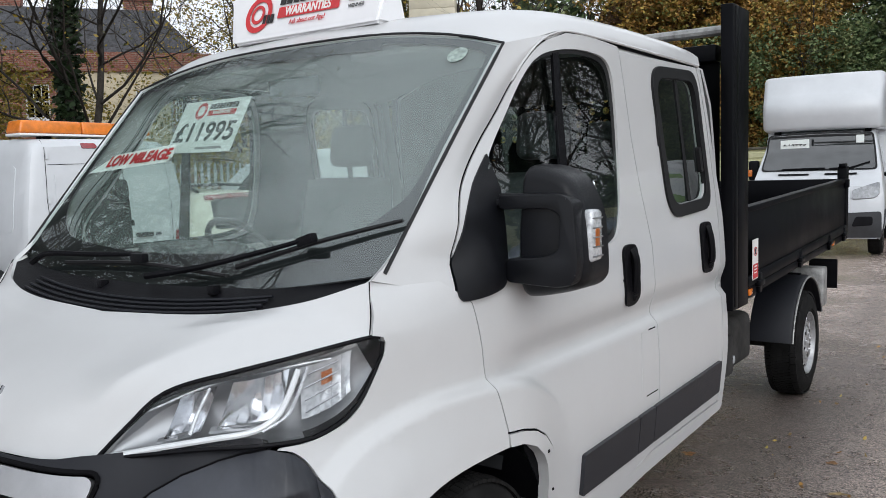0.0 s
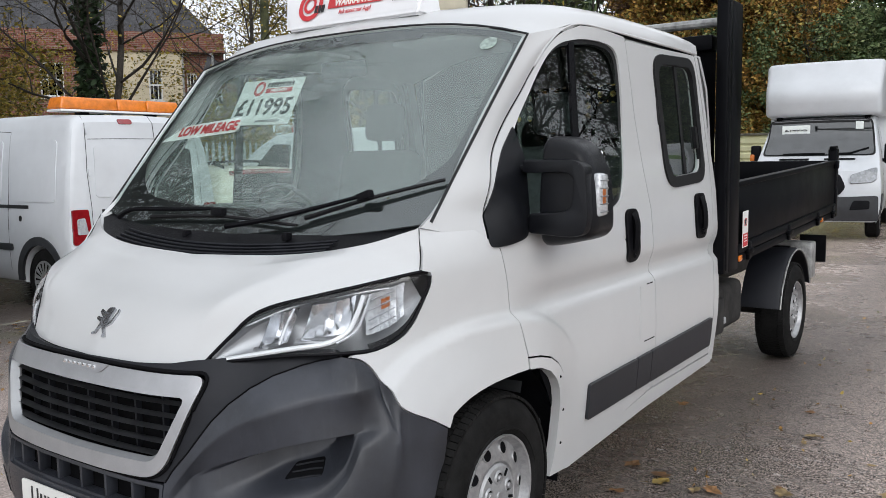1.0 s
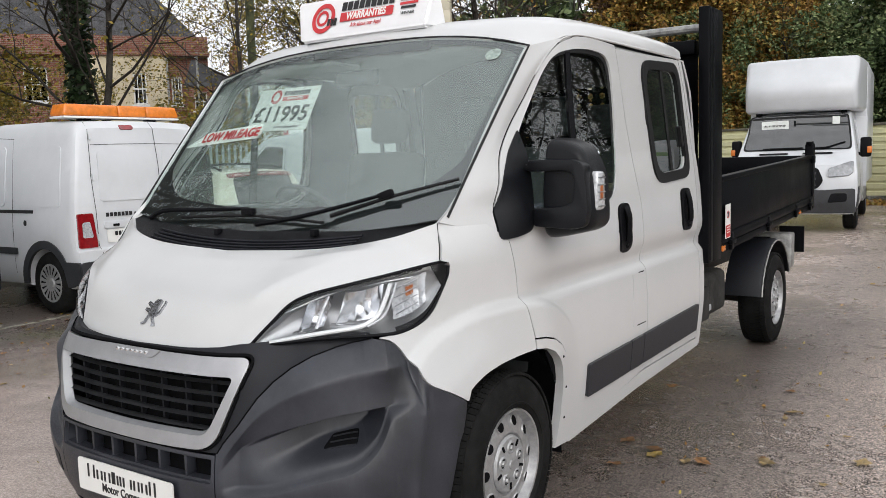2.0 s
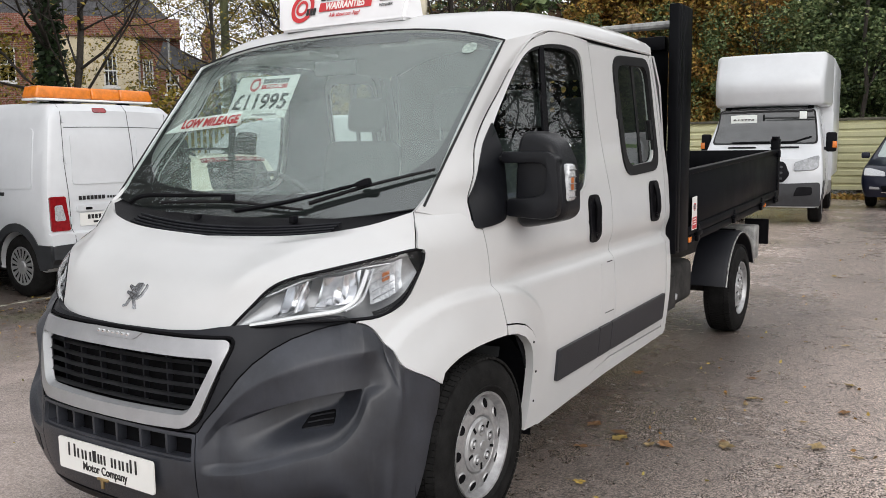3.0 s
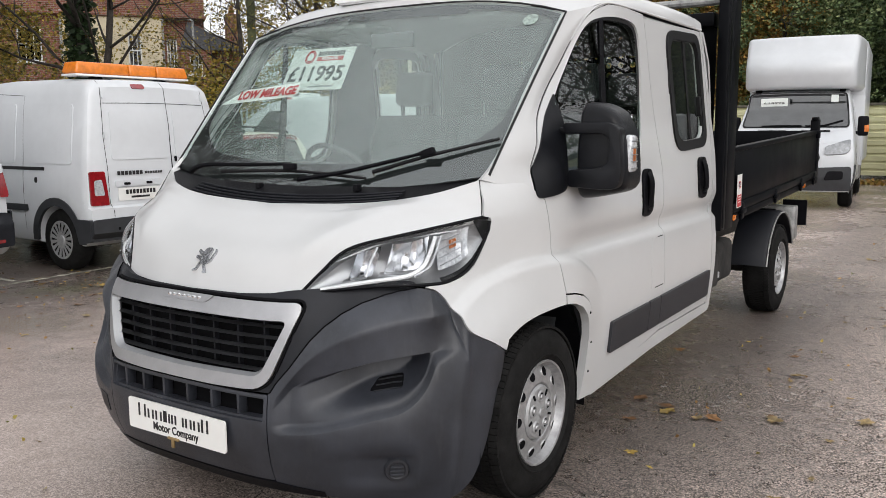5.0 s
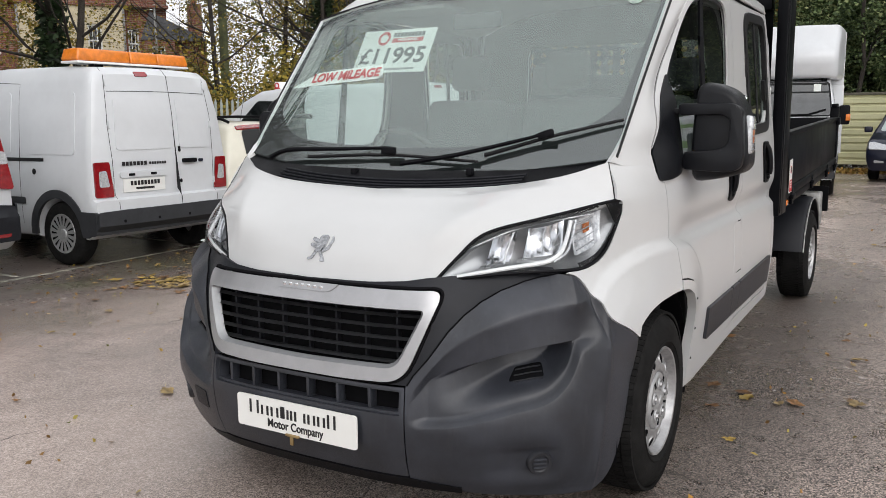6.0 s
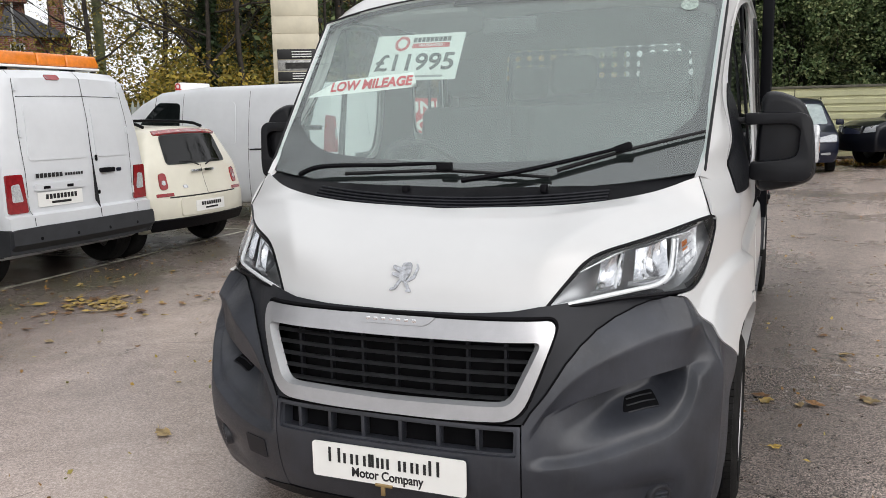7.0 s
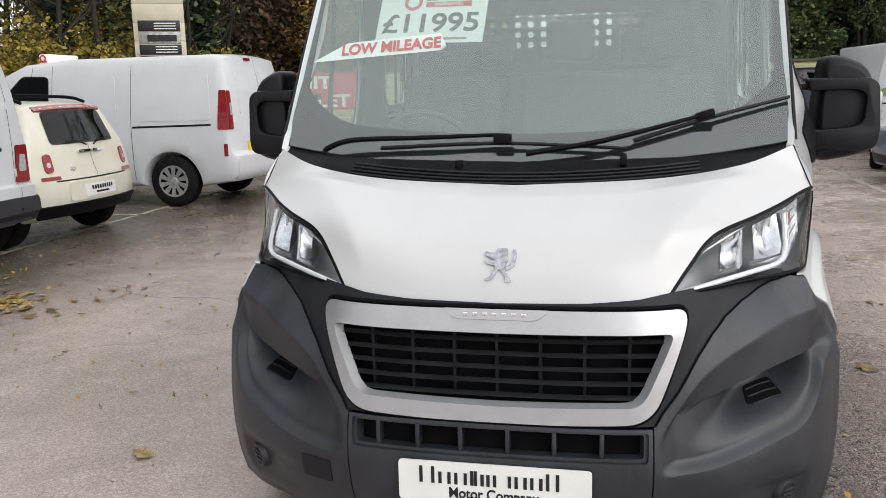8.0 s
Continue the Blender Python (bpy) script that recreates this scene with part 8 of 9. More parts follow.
blu = Car("saloon_car", "blue-grey saloon car with its corner on the bay line", "car", [(0.05, 0.25), (0.0, 0.5), (0.1, 0.72), (0.6, 0.88), (1.3, 0.95), (1.9, 1.35), (2.4, 1.42), (3.3, 1.36), (3.9, 1.02), (4.35, 0.96), (4.42, 0.6), (4.36, 0.28)], [(0.85, 0.35), (3.5, 0.35)], half_b, M_BLUEGREY, bow=0.18, crown=0.03, soft=0.06, low=0.24)
for s in (1, -1):
    blu.front("headlamp", [(0.48 * s, 0.62), (0.80 * s, 0.64), (0.78 * s, 0.78), (0.5 * s, 0.72)], M_CLEARLAMP, out=0.012, rim=0.02)
    blu.flank("side_window", [(1.6, 0.98), (3.6, 0.98), (3.2, 1.28), (2.1, 1.32)], G_DARK, r=0.04, sides=(s,))
blu.front("windscreen", [(-0.65, 0.98), (0.65, 0.98), (0.55, 1.32), (-0.55, 1.32)], G_DARK, r=0.05)
blu.front("lower_bumper", [(-0.8, 0.28), (0.8, 0.28), (0.8, 0.40), (-0.8, 0.40)], M_CHARCOAL, out=0.012, rim=0.02)
blu.wheels((0.85, 3.5), 0.31, 0.19, 10)
blu.place(3.90, 10.95, -90)
# white van with a green swoosh, tail out past the saloon
liv = Car("liveried_van", "white van with green swooshes on its tail, parked tail out", "van", [(y * 0.72, z) for y, z in top_v], [(0.72, 0.37), (2.95, 0.37)], half_v, M_WHITE2, bow=0.06, crown=0.02, soft=0.06, low=0.27)
M_LEAFGREEN = mat("livery_green", (0.16, 0.30, 0.05), 0.35, vary=0.1, coat=0.5)
liv.rear("green_swoosh", [(0.86, 1.16), (0.3, 1.30), (-0.5, 1.40), (-0.5, 1.52), (0.3, 1.46), (0.84, 1.30)], M_LEAFGREEN, r=0.03)
liv.rear("green_swoosh", [(0.80, 1.66), (0.3, 1.72), (-0.4, 1.76), (-0.4, 1.82), (0.3, 1.80), (0.76, 1.74)], M_LEAFGREEN, r=0.02)
liv.rear("bumper", [(-0.92, 0.36), (0.92, 0.36), (0.92, 0.64), (-0.92, 0.64)], M_WHITE2, out=0.02, rim=0.03, r=0.05)
liv.rear("step_line", [(-0.90, 1.06), (0.90, 1.06), (0.90, 1.085), (-0.90, 1.085)], M_SEAL, r=0.004)
liv.rear("door_window", [(-0.60, 1.12), (-0.06, 1.12), (-0.06, 1.62), (-0.52, 1.62)], G_DARK, out=0.008, r=0.06)
liv.rear("door_window", [(0.06, 1.12), (0.60, 1.12), (0.52, 1.62), (0.06, 1.62)], G_DARK, out=0.008, r=0.06)
liv.seam([(0, 0.68), (0, 1.9)], "rear")
show_plate(liv, 0.55, 0.52, 0.50, 0.12, material=M_PLATEY, words=False)
for s in (1, -1):
    liv.rear("tail_lamp", [(0.84 * s, 0.70), (0.92 * s, 0.70), (0.92 * s, 0.98), (0.86 * s, 0.98)], M_REDLAMP, out=0.014, rim=0.03, r=0.03)
    liv.flank("cab_window", [(1.05, 1.25), (1.75, 1.22), (1.75, 1.70), (1.44, 1.70)], G_DARK, r=0.07, sides=(s,))
liv.front("windscreen", [(-0.80, 1.2), (0.80, 1.2), (0.68, 1.74), (-0.68, 1.74)], G_DARK, r=0.06)
liv.front("headlamp", [(0.6, 0.72), (0.90, 0.76), (0.86, 1.0), (0.66, 0.88)], M_CLEARLAMP, both=True)
liv.wheels((0.72, 2.95), 0.32, 0.21, 10)
liv.place(6.04, 15.68, 165)
hor = thing("horsebox", "white box trailer with a green stripe beyond the bays", "trailer")
part("body", box(-1.0, 1.0, 0.0, 3.6, 0.55, 2.15, 0.06, 3), M_WHITE2, hor)
part("stripe", box(-1.004, -0.9, -0.004, 3.6, 1.15, 1.35, 0.0), mat("green_print", (0.10, 0.33, 0.05), 0.4), hor)
part("stripe", box(-0.98, 0.98, -0.006, 0.0, 1.15, 1.35), bpy.data.materials["green_print"], hor)
part("floor_frame", box(-0.95, 0.95, 0.05, 3.5, 0.45, 0.55), M_CHASSIS, hor)
part("rear_plate", box(-0.95, -0.45, -0.012, -0.002, 0.60, 0.71), M_PLATEY, hor)
for s in (1, -1):
    cover_wheel(hor, s * 0.88, 1.5, s, 0.30, 0.18, 6)
    cover_wheel(hor, s * 0.88, 2.2, s, 0.30, 0.18, 6)
hor.matrix_world = Matrix.Translation((6.35, 15.2, 0)) @ Matrix.Rotation(radians(4), 4, "Z")

# ---- car park surface: lines, leaves, kerb ----
M_LINE = mat("worn_white_line", (0.52, 0.50, 0.42), 0.7, vary=0.35, scale=7, fine=0.35, fine_scale=60)


def paint_line(x0, y0, x1, y1, w=0.08):
    d = Vector((x1 - x0, y1 - y0, 0))
    n = Vector((-d.y, d.x, 0)).normalized() * w / 2
    k = max(2, int(d.length / 0.25))
    a, b = [], []
    for i in range(k + 1):
        p = Vector((x0, y0, 0.002)) + d * (i / k)
        a.append(p + n * random.uniform(0.7, 1.1))
        b.append(p - n * random.uniform(0.7, 1.1))
    return tagged(part("bay_line", facing(grid_bm([a, b]), (0, 0, 1)), M_LINE), "worn pale bay line on the tarmac", "marking", "bay lines", "structure")


paint_line(-5.30, 1.2, -5.60, 9.8, 0.07)
for y in (2.45, 4.78, 7.2):
    paint_line(-5.45, y, -9.4, y + 0.02, 0.07)
paint_line(3.72, 6.0, 3.68, 19.0, 0.10)
for y in (11.6, 14.0, 16.4, 18.8):
    paint_line(3.72, y, 8.4, y, 0.09)
paint_line(0.3, 17.9, -2.6, 16.9, 0.06)

# ---- plants: bare limbs and loose leaves as joined meshes ----
def leaf_mat(name, colours, rough=0.6):
    """Leaves whose colour changes from one to the next."""
    m = bpy.data.materials.new(name)
    m.use_nodes = True
    n, l = m.node_tree.nodes, m.node_tree.links
    s = n["Principled BSDF"]
    s.inputs["Roughness"].default_value = rough
    s.inputs["Specular IOR Level"].default_value = 0.25
    ge = n.new("ShaderNodeNewGeometry")
    rp = n.new("ShaderNodeValToRGB")
    rp.color_ramp.interpolation = "LINEAR"
    els = rp.color_ramp.elements
    while len(els) < len(colours):
        els.new(0.5)
    for i, c in enumerate(colours):
        els[i].position = i / (len(colours) - 1)
        els[i].color = (*c, 1)
    co = n.new("ShaderNodeTexCoord")
    nz = n.new("ShaderNodeTexNoise")
    nz.inputs["Scale"].default_value, nz.inputs["Detail"].default_value, nz.inputs["Roughness"].default_value = 0.6, 3.0, 0.7
    l.new(co.outputs["Object"], nz.inputs["Vector"])
    ad = n.new("ShaderNodeMath")
    ad.operation = "MULTIPLY_ADD"
    ad.inputs[1].default_value, ad.inputs[2].default_value = 1.6, -0.8
    l.new(nz.outputs["Fac"], ad.inputs[0])
    sm = n.new("ShaderNodeMath")
    sm.operation = "ADD"
    sm.use_clamp = True
    l.new(ge.outputs["Random Per Island"], sm.inputs[0])
    l.new(ad.outputs[0], sm.inputs[1])
    l.new(sm.outputs[0], rp.inputs["Fac"])
    l.new(rp.outputs["Color"], s.inputs["Base Color"])
    return m


M_BARK = mat("bark", (0.042, 0.035, 0.028), 0.9, vary=0.4, scale=4, fine=0.4, fine_scale=40, bump=0.01)
M_TWIG = mat("twig_bark", (0.040, 0.032, 0.026), 0.9, vary=0.3, scale=6)
L_AUTUMN = leaf_mat("autumn_leaves", [(0.104, 0.065, 0.026), (0.247, 0.130, 0.036), (0.468, 0.260, 0.065), (0.416, 0.312, 0.078), (0.143, 0.156, 0.046)])
L_GREEN = leaf_mat("evergreen_leaves", [(0.032, 0.049, 0.023), (0.062, 0.095, 0.038), (0.101, 0.151, 0.057), (0.162, 0.209, 0.088), (0.243, 0.270, 0.121)])
L_YELLOW = leaf_mat("yellowing_leaves", [(0.07, 0.07, 0.02), (0.20, 0.17, 0.03), (0.36, 0.27, 0.04), (0.28, 0.19, 0.035), (0.10, 0.11, 0.03)])
L_IVY = leaf_mat("ivy_leaves", [(0.008, 0.016, 0.007), (0.018, 0.034, 0.012), (0.028, 0.050, 0.018)])
L_RUSSET = leaf_mat("russet_hedge", [(0.06, 0.04, 0.028), (0.12, 0.07, 0.045), (0.16, 0.10, 0.06), (0.10, 0.085, 0.04)])
rng = np.random.default_rng(7)


def leaf_mesh(name, centres, size, material, parent=None, up=0.2):
    """Small bent leaves at many places, joined into one mesh."""
    c = np.asarray(centres)
    k = len(c)
    a = rng.normal(size=(k, 3))
    a[:, 2] *= 0.6
    a /= np.linalg.norm(a, axis=1)[:, None]
    b = np.cross(a, rng.normal(size=(k, 3)) + np.array([0, 0, up]))
    b /= np.linalg.norm(b, axis=1)[:, None] + 1e-9
    s = size * rng.uniform(0.6, 1.4, (k, 1))
    a, b = a * s, b * s * 0.6
    n = np.cross(a, b)
    n /= np.linalg.norm(n, axis=1)[:, None] + 1e-9
    v = np.stack([c - a, c + b + n * s * 0.15, c + a, c - b + n * s * 0.15], 1).reshape(-1, 3)
    i = np.arange(k)[:, None] * 4
    f = np.concatenate([i + np.array([[0, 1, 2]]), i + np.array([[0, 2, 3]])], 1).reshape(-1, 3)
    me = bpy.data.meshes.new(name)
    me.vertices.add(len(v))
    me.vertices.foreach_set("co", v.ravel())
    me.loops.add(f.size)
    me.loops.foreach_set("vertex_index", f.ravel())
    me.polygons.add(len(f))
    me.polygons.foreach_set("loop_start", np.arange(0, f.size, 3))
    me.polygons.foreach_set("loop_total", np.full(len(f), 3))
    me.update(calc_edges=True)
    me.validate()
    me.materials.append(material)
    ob = new(name, me)
    ob.parent = parent
    return ob


def limbs(start, heading, length, radius, depth, rnd, out, tips, spread=0.6, lift=0.12, wander=0.16):
    """Grows a limb and its branches; out takes (points, radii)."""
    pts, rad = [Vector(start)], [radius]
    d = Vector(heading).normalized()
    seg = 5 if depth > 1 else 3
    for i in range(seg):
        d = (d + Vector((rnd.gauss(0, wander), rnd.gauss(0, wander), rnd.gauss(0, wander) + lift))).normalized()
        pts.append(pts[-1] + d * length / seg)
        rad.append(radius * (1 - 0.62 * (i + 1) / seg))
    keep = (0, 2, 3) if depth < 2 else range(seg + 1)
    out.append(([pts[i] for i in keep], [rad[i] for i in keep]))
    if depth == 0:
        tips.extend(pts[1:])
        return
    kids = 3 if depth > 1 else 4
    for k in range(kids):
        i = rnd.randint(2, seg) if seg > 3 else rnd.randint(1, seg)
        side = Vector((rnd.gauss(0, 1), rnd.gauss(0, 1), rnd.gauss(0, 0.6)))
        side = (side - d * side.dot(d)).normalized()
        limbs(pts[i], d + side * rnd.uniform(0.6, 1.3) * spread * 1.6, length * rnd.uniform(0.5, 0.78), rad[i] * rnd.uniform(0.5, 0.75), depth - 1, rnd, out, tips, spread, lift * 0.6, wander)
    limbs(pts[-1], d, length * 0.65, rad[-1], depth - 1, rnd, out, tips, spread, lift * 0.6, wander)


def wood_mesh(name, lines, material, parent=None, sides=5):
    vs, fs = [], []
    for pts, rad in lines:
        n = sides if max(rad) > 0.02 else 3
        base = len(vs)
        for i, (p, r) in enumerate(zip(pts, rad)):
            d = (pts[min(i + 1, len(pts) - 1)] - pts[max(i - 1, 0)]).normalized()
            a = d.orthogonal().normalized()
            b = d.cross(a)
            for k in range(n):
                t = 2 * math.pi * k / n
                vs.append(tuple(p + (a * math.cos(t) + b * math.sin(t)) * r))
        for i in range(len(pts) - 1):
            for k in range(n):
                k2 = (k + 1) % n
                fs.append((base + i * n + k, base + i * n + k2, base + (i + 1) * n + k2, base + (i + 1) * n + k))
    me = bpy.data.meshes.new(name)
    me.from_pydata(vs, [], fs)
    me.polygons.foreach_set("use_smooth", [True] * len(me.polygons))
    me.materials.append(material)
    ob = new(name, me)
    ob.parent = parent
    return ob


def tree(x, y, height, radius, seed, label, leaves=0, leaf=None, ivy=0.0, depth=4, lean=(0, 0), leaf_size=0.07, first=0.30, spread=0.6, low=0.0, z=0.0, category="tree"):
    rnd = random.Random(seed)
    root = thing("tree", label, category, at=Matrix.Translation((x, y, z)))
    pts, rad = [Vector((0, 0, -0.1))], [radius * 1.25]
    d = Vector((lean[0], lean[1], 1)).normalized()
    for i in range(9):
        d = (d + Vector((rnd.gauss(0, 0.05), rnd.gauss(0, 0.05), 0.06))).normalized()
        pts.append(pts[-1] + d * height * 0.62 / 9)
        rad.append(radius * (1 - 0.62 * (i + 1) / 9))
    lines, tips = [], []
    wood_mesh("trunk", [(pts, rad)], M_BARK, root, 9)
    for i in range(2, 10):
        if i / 9 < first:
            continue
        for k in range(2 if i < 8 else 3):
            a = rnd.uniform(0, 2 * math.pi)
            limbs(pts[i], (math.cos(a), math.sin(a), rnd.uniform(0.2, 0.9)), height * rnd.uniform(0.20, 0.34), rad[i] * rnd.uniform(0.35, 0.6), depth - 1, rnd, lines, tips, spread)
    limbs(pts[-1], d, height * 0.3, rad[-1], depth - 1, rnd, lines, tips, spread)
    wood_mesh("branchwork", lines, M_TWIG, root)
    if leaves and leaf:
        t = np.array([tuple(q) for q in tips])
        pick_ = t[rng.integers(0, len(t), leaves)] + rng.normal(0, 0.16, (leaves, 3))
        leaf_mesh("crown", pick_, leaf_size, leaf, root)
    if ivy:
        k = int(3200 * ivy)
        h = rng.uniform(0, 1, k) ** 0.8
        idx = h * 8.2 * min(1.0, ivy)
        lo = idx.astype(int)
        P = np.array([tuple(q) for q in pts])
        c = P[lo] + (P[lo + 1] - P[lo]) * (idx - lo)[:, None]
        a = rng.uniform(0, 2 * math.pi, k)
        rr = (radius * 1.1 + np.abs(rng.normal(0, 0.085, k)))
        c[:, 0] += np.cos(a) * rr
        c[:, 1] += np.sin(a) * rr
        leaf_mesh("ivy", c, 0.075, L_IVY, root)
    return root


# trees behind the row of vans
tree(-13.6, 8.6, 13, 0.13, 11, "tall bare tree with its trunk wrapped in ivy", 2600, L_YELLOW, ivy=1.0, lean=(0.02, 0.05), depth=5, leaf_size=0.040)
tree(-13.9, 9.1, 12, 0.10, 12, "slender leaning bare tree behind the vans", 2200, L_YELLOW, lean=(0.10, 0.12), depth=5, leaf_size=0.040)
tree(-16.5, 6.0, 11, 0.11, 13, "bare tree with a few yellow leaves", 5000, L_YELLOW, first=0.2, depth=5, leaf_size=0.040)
tree(-15.0, 14.5, 11, 0.09, 14, "thin bare tree with yellowing leaves", 2200, L_YELLOW, first=0.25, depth=5, leaf_size=0.038)
tree(-13.8, 17.6, 13, 0.13, 15, "ivy-covered tree beside the sign pillar", 1500, L_YELLOW, ivy=1.0)
tree(-15.2, 21.5, 14, 0.2, 16, "ivy-covered tree with dark stems", 1400, L_YELLOW, ivy=1.0)
tree(-12.0, 22.5, 13, 0.16, 17, "bare tree among the hedge", 1200, L_AUTUMN, ivy=0.6)
tree(-18.0, 25.0, 15, 0.2, 18, "tall bare tree at the wood's edge", 1500, L_YELLOW, ivy=0.5)
tree(-11.3, -1.5, 11.5, 0.15, 19, "tall spreading bare tree beside the car park", 150, L_YELLOW, depth=5, first=0.25, lean=(0.15, 0.0), leaf_size=0.035)
tree(-12.5, 3.4, 11.5, 0.14, 20, "tall bare tree above the parked vans", 150, L_YELLOW, depth=5, first=0.35, lean=(0.10, 0), leaf_size=0.035)
tree(-12.8, -6.0, 11.5, 0.14, 21, "bare tree beside the entrance", 150, L_YELLOW, depth=5, first=0.3, lean=(0.12, 0.05), leaf_size=0.035)
for k, (x, y, h) in enumerate(((-12.2, -3.6, 12.5), (-13.6, 0.8, 13), (-12.9, 2.2, 12), (-14.4, -1.8, 13.5), (-13.2, -8.2, 12), (-15.2, 3.0, 13.5), (-15.8, -5.0, 14), (-11.9, 0.2, 12))):
    tree(x, y, h, 0.34, 70 + k, "dense bare tree in the row beside the car park", 120, L_YELLOW, depth=5, first=0.12, lean=(0.06, 0.0), leaf_size=0.045)
# reflected wood on the other side
for k, (x, y) in enumerate(((13, 8), (14.5, 13), (12.5, 17.5), (15, 22), (17, 3), (11.5, 24.8))):
    tree(x, y, 12 + (k % 3), 0.18, 40 + k, "bare tree along the far edge of the car park", 500, L_AUTUMN, depth=4, first=0.2, ivy=0.7)
for k, (x, y) in enumerate(((7.6, 27.5), (9.6, 26.5), (11.8, 27.4), (9.0, 30.5), (13.6, 25.8))):
    tree(x, y, 11 + (k % 3), 0.24, 90 + k, "dark ivy-clad tree behind the back hedge", 4200, L_IVY, depth=3, first=0.15, ivy=1.0, leaf_size=0.085)


def clumps(x0, x1, y0, y1, z0, z1, count, per, r, bulge=None):
    """Leaf places in many overlapping clumps."""
    cx = rng.uniform(x0, x1, count)
    cy = rng.uniform(y0, y1, count)
    cz = z0 + (z1 - z0) * rng.uniform(0, 1, count)
    if bulge:
        cz *= np.array([bulge(a, b) for a, b in zip(cx, cy)])
    cr = r * rng.uniform(0.5, 1.4, count)
    d = rng.normal(size=(count, per, 3))
    d /= np.linalg.norm(d, axis=2)[:, :, None]
    d *= (rng.uniform(0.35, 1.0, (count, per, 1)) ** 0.5) * cr[:, None, None]
    return (np.stack([cx, cy, cz], 1)[:, None, :] + d).reshape(-1, 3)


def stuff(ob, label, category):
    return tagged(ob, label, category, kind="stuff")


def crest(x, y):
    return 0.82 + 0.18 * math.sin(x * 0.7 + 1.3) + 0.10 * math.sin(x * 1.9)


stuff(leaf_mesh("woodland", clumps(-10.5, -2.6, 25.2, 30, 2.6, 11, 760, 260, 0.60, crest), 0.062, L_AUTUMN), "orange and brown autumn wood behind the fence", "woodland")
stuff(leaf_mesh("woodland", clumps(-9.5, -3.0, 24.7, 27, 0.4, 3.8, 210, 240, 0.55), 0.056, L_AUTUMN), "low brown autumn scrub behind the fence", "woodland")
stuff(leaf_mesh("evergreen_hedge", clumps(-4.4, 11, 24.6, 29, 0.5, 6.5, 760, 260, 0.55, crest), 0.056, L_GREEN), "dense dark evergreen hedge behind the fence", "hedge")
stuff(leaf_mesh("evergreen_hedge", clumps(-2.5, 10, 26, 33, 4.0, 12.0, 260, 300, 1.1, crest), 0.070, L_GREEN), "tall dark evergreens behind the fence", "hedge")
stuff(leaf_mesh("evergreen_hedge", clumps(-9.5, -3.8, 24.7, 28, 0.5, 5.5, 170, 220, 0.55), 0.054, L_GREEN), "dark green shrubs among the autumn wood", "hedge")
stuff(leaf_mesh("russet_hedge", clumps(-17, -7, 26, 31, 0.5, 7.5, 260, 150, 1.0, crest), 0.11, L_RUSSET), "russet brown hedge at the end of the car park", "hedge")
stuff(leaf_mesh("undergrowth", clumps(-18, -11.5, 13, 30, 0.2, 2.8, 220, 260, 0.7), 0.060, L_YELLOW), "yellowing scrub behind the palisade", "undergrowth")
stuff(leaf_mesh("undergrowth", clumps(-20, -12.5, 21, 36, 0.5, 6.0, 240, 130, 1.1), 0.13, L_GREEN), "dark green scrub behind the sign pillar", "undergrowth")
stuff(leaf_mesh("undergrowth", clumps(-22, -16, 4, 12, 0.2, 4.2, 120, 300, 0.7), 0.045, L_YELLOW), "yellow leaved bushes in front of the house", "undergrowth")
stuff(leaf_mesh("far_wood", clumps(-27, 12, 33, 40, 0, 10, 330, 100, 1.7, crest), 0.28, L_GREEN), "dark far wood", "woodland")
stuff(leaf_mesh("side_hedge", clumps(18, 24, -14, 26, 0, 2.2, 300, 120, 0.9), 0.2, L_GREEN), "dark hedge along the car park", "hedge")
lines, tips_ = [], []
rnd_ = random.Random(5)
for k in range(100):
    x, y = rnd_.uniform(-28, 12), rnd_.uniform(24.6, 33)
    if x < -8:
        x = rnd_.uniform(-22, -11.5)
        y = rnd_.uniform(1.0, 2.6) * -x + rnd_.uniform(0, 6)
    h = rnd_.uniform(5, 10)
    p = [Vector((x, y, 0))]
    for i in range(7):
        p.append(p[-1] + Vector((rnd_.gauss(0, 0.16), rnd_.gauss(0, 0.16), h / 7)))
    r = rnd_.uniform(0.05, 0.12)
    lines.append((p, [r * (1 - 0.1 * i) for i in range(8)]))
    for j in range(5):
        limbs(p[rnd_.randint(2, 7)], (rnd_.gauss(0, 1), rnd_.gauss(0, 1), 0.7), rnd_.uniform(1.2, 2.6), r * 0.4, 2, rnd_, lines, tips_)
stuff(wood_mesh("far_stems", lines, M_TWIG, None, 4), "bare stems and twigs of the far wood", "woodland")

stuff(leaf_mesh("thicket", clumps(-21, -13.5, 15, 25, 1.5, 8.0, 260, 170, 0.9), 0.045, L_YELLOW), "thin yellowing thicket behind the vans", "undergrowth")
stuff(leaf_mesh("low_hedge", clumps(11, 32, 25, 29, 0.2, 3.4, 200, 110, 0.9), 0.14, L_GREEN), "low dark hedge behind the fence", "hedge")

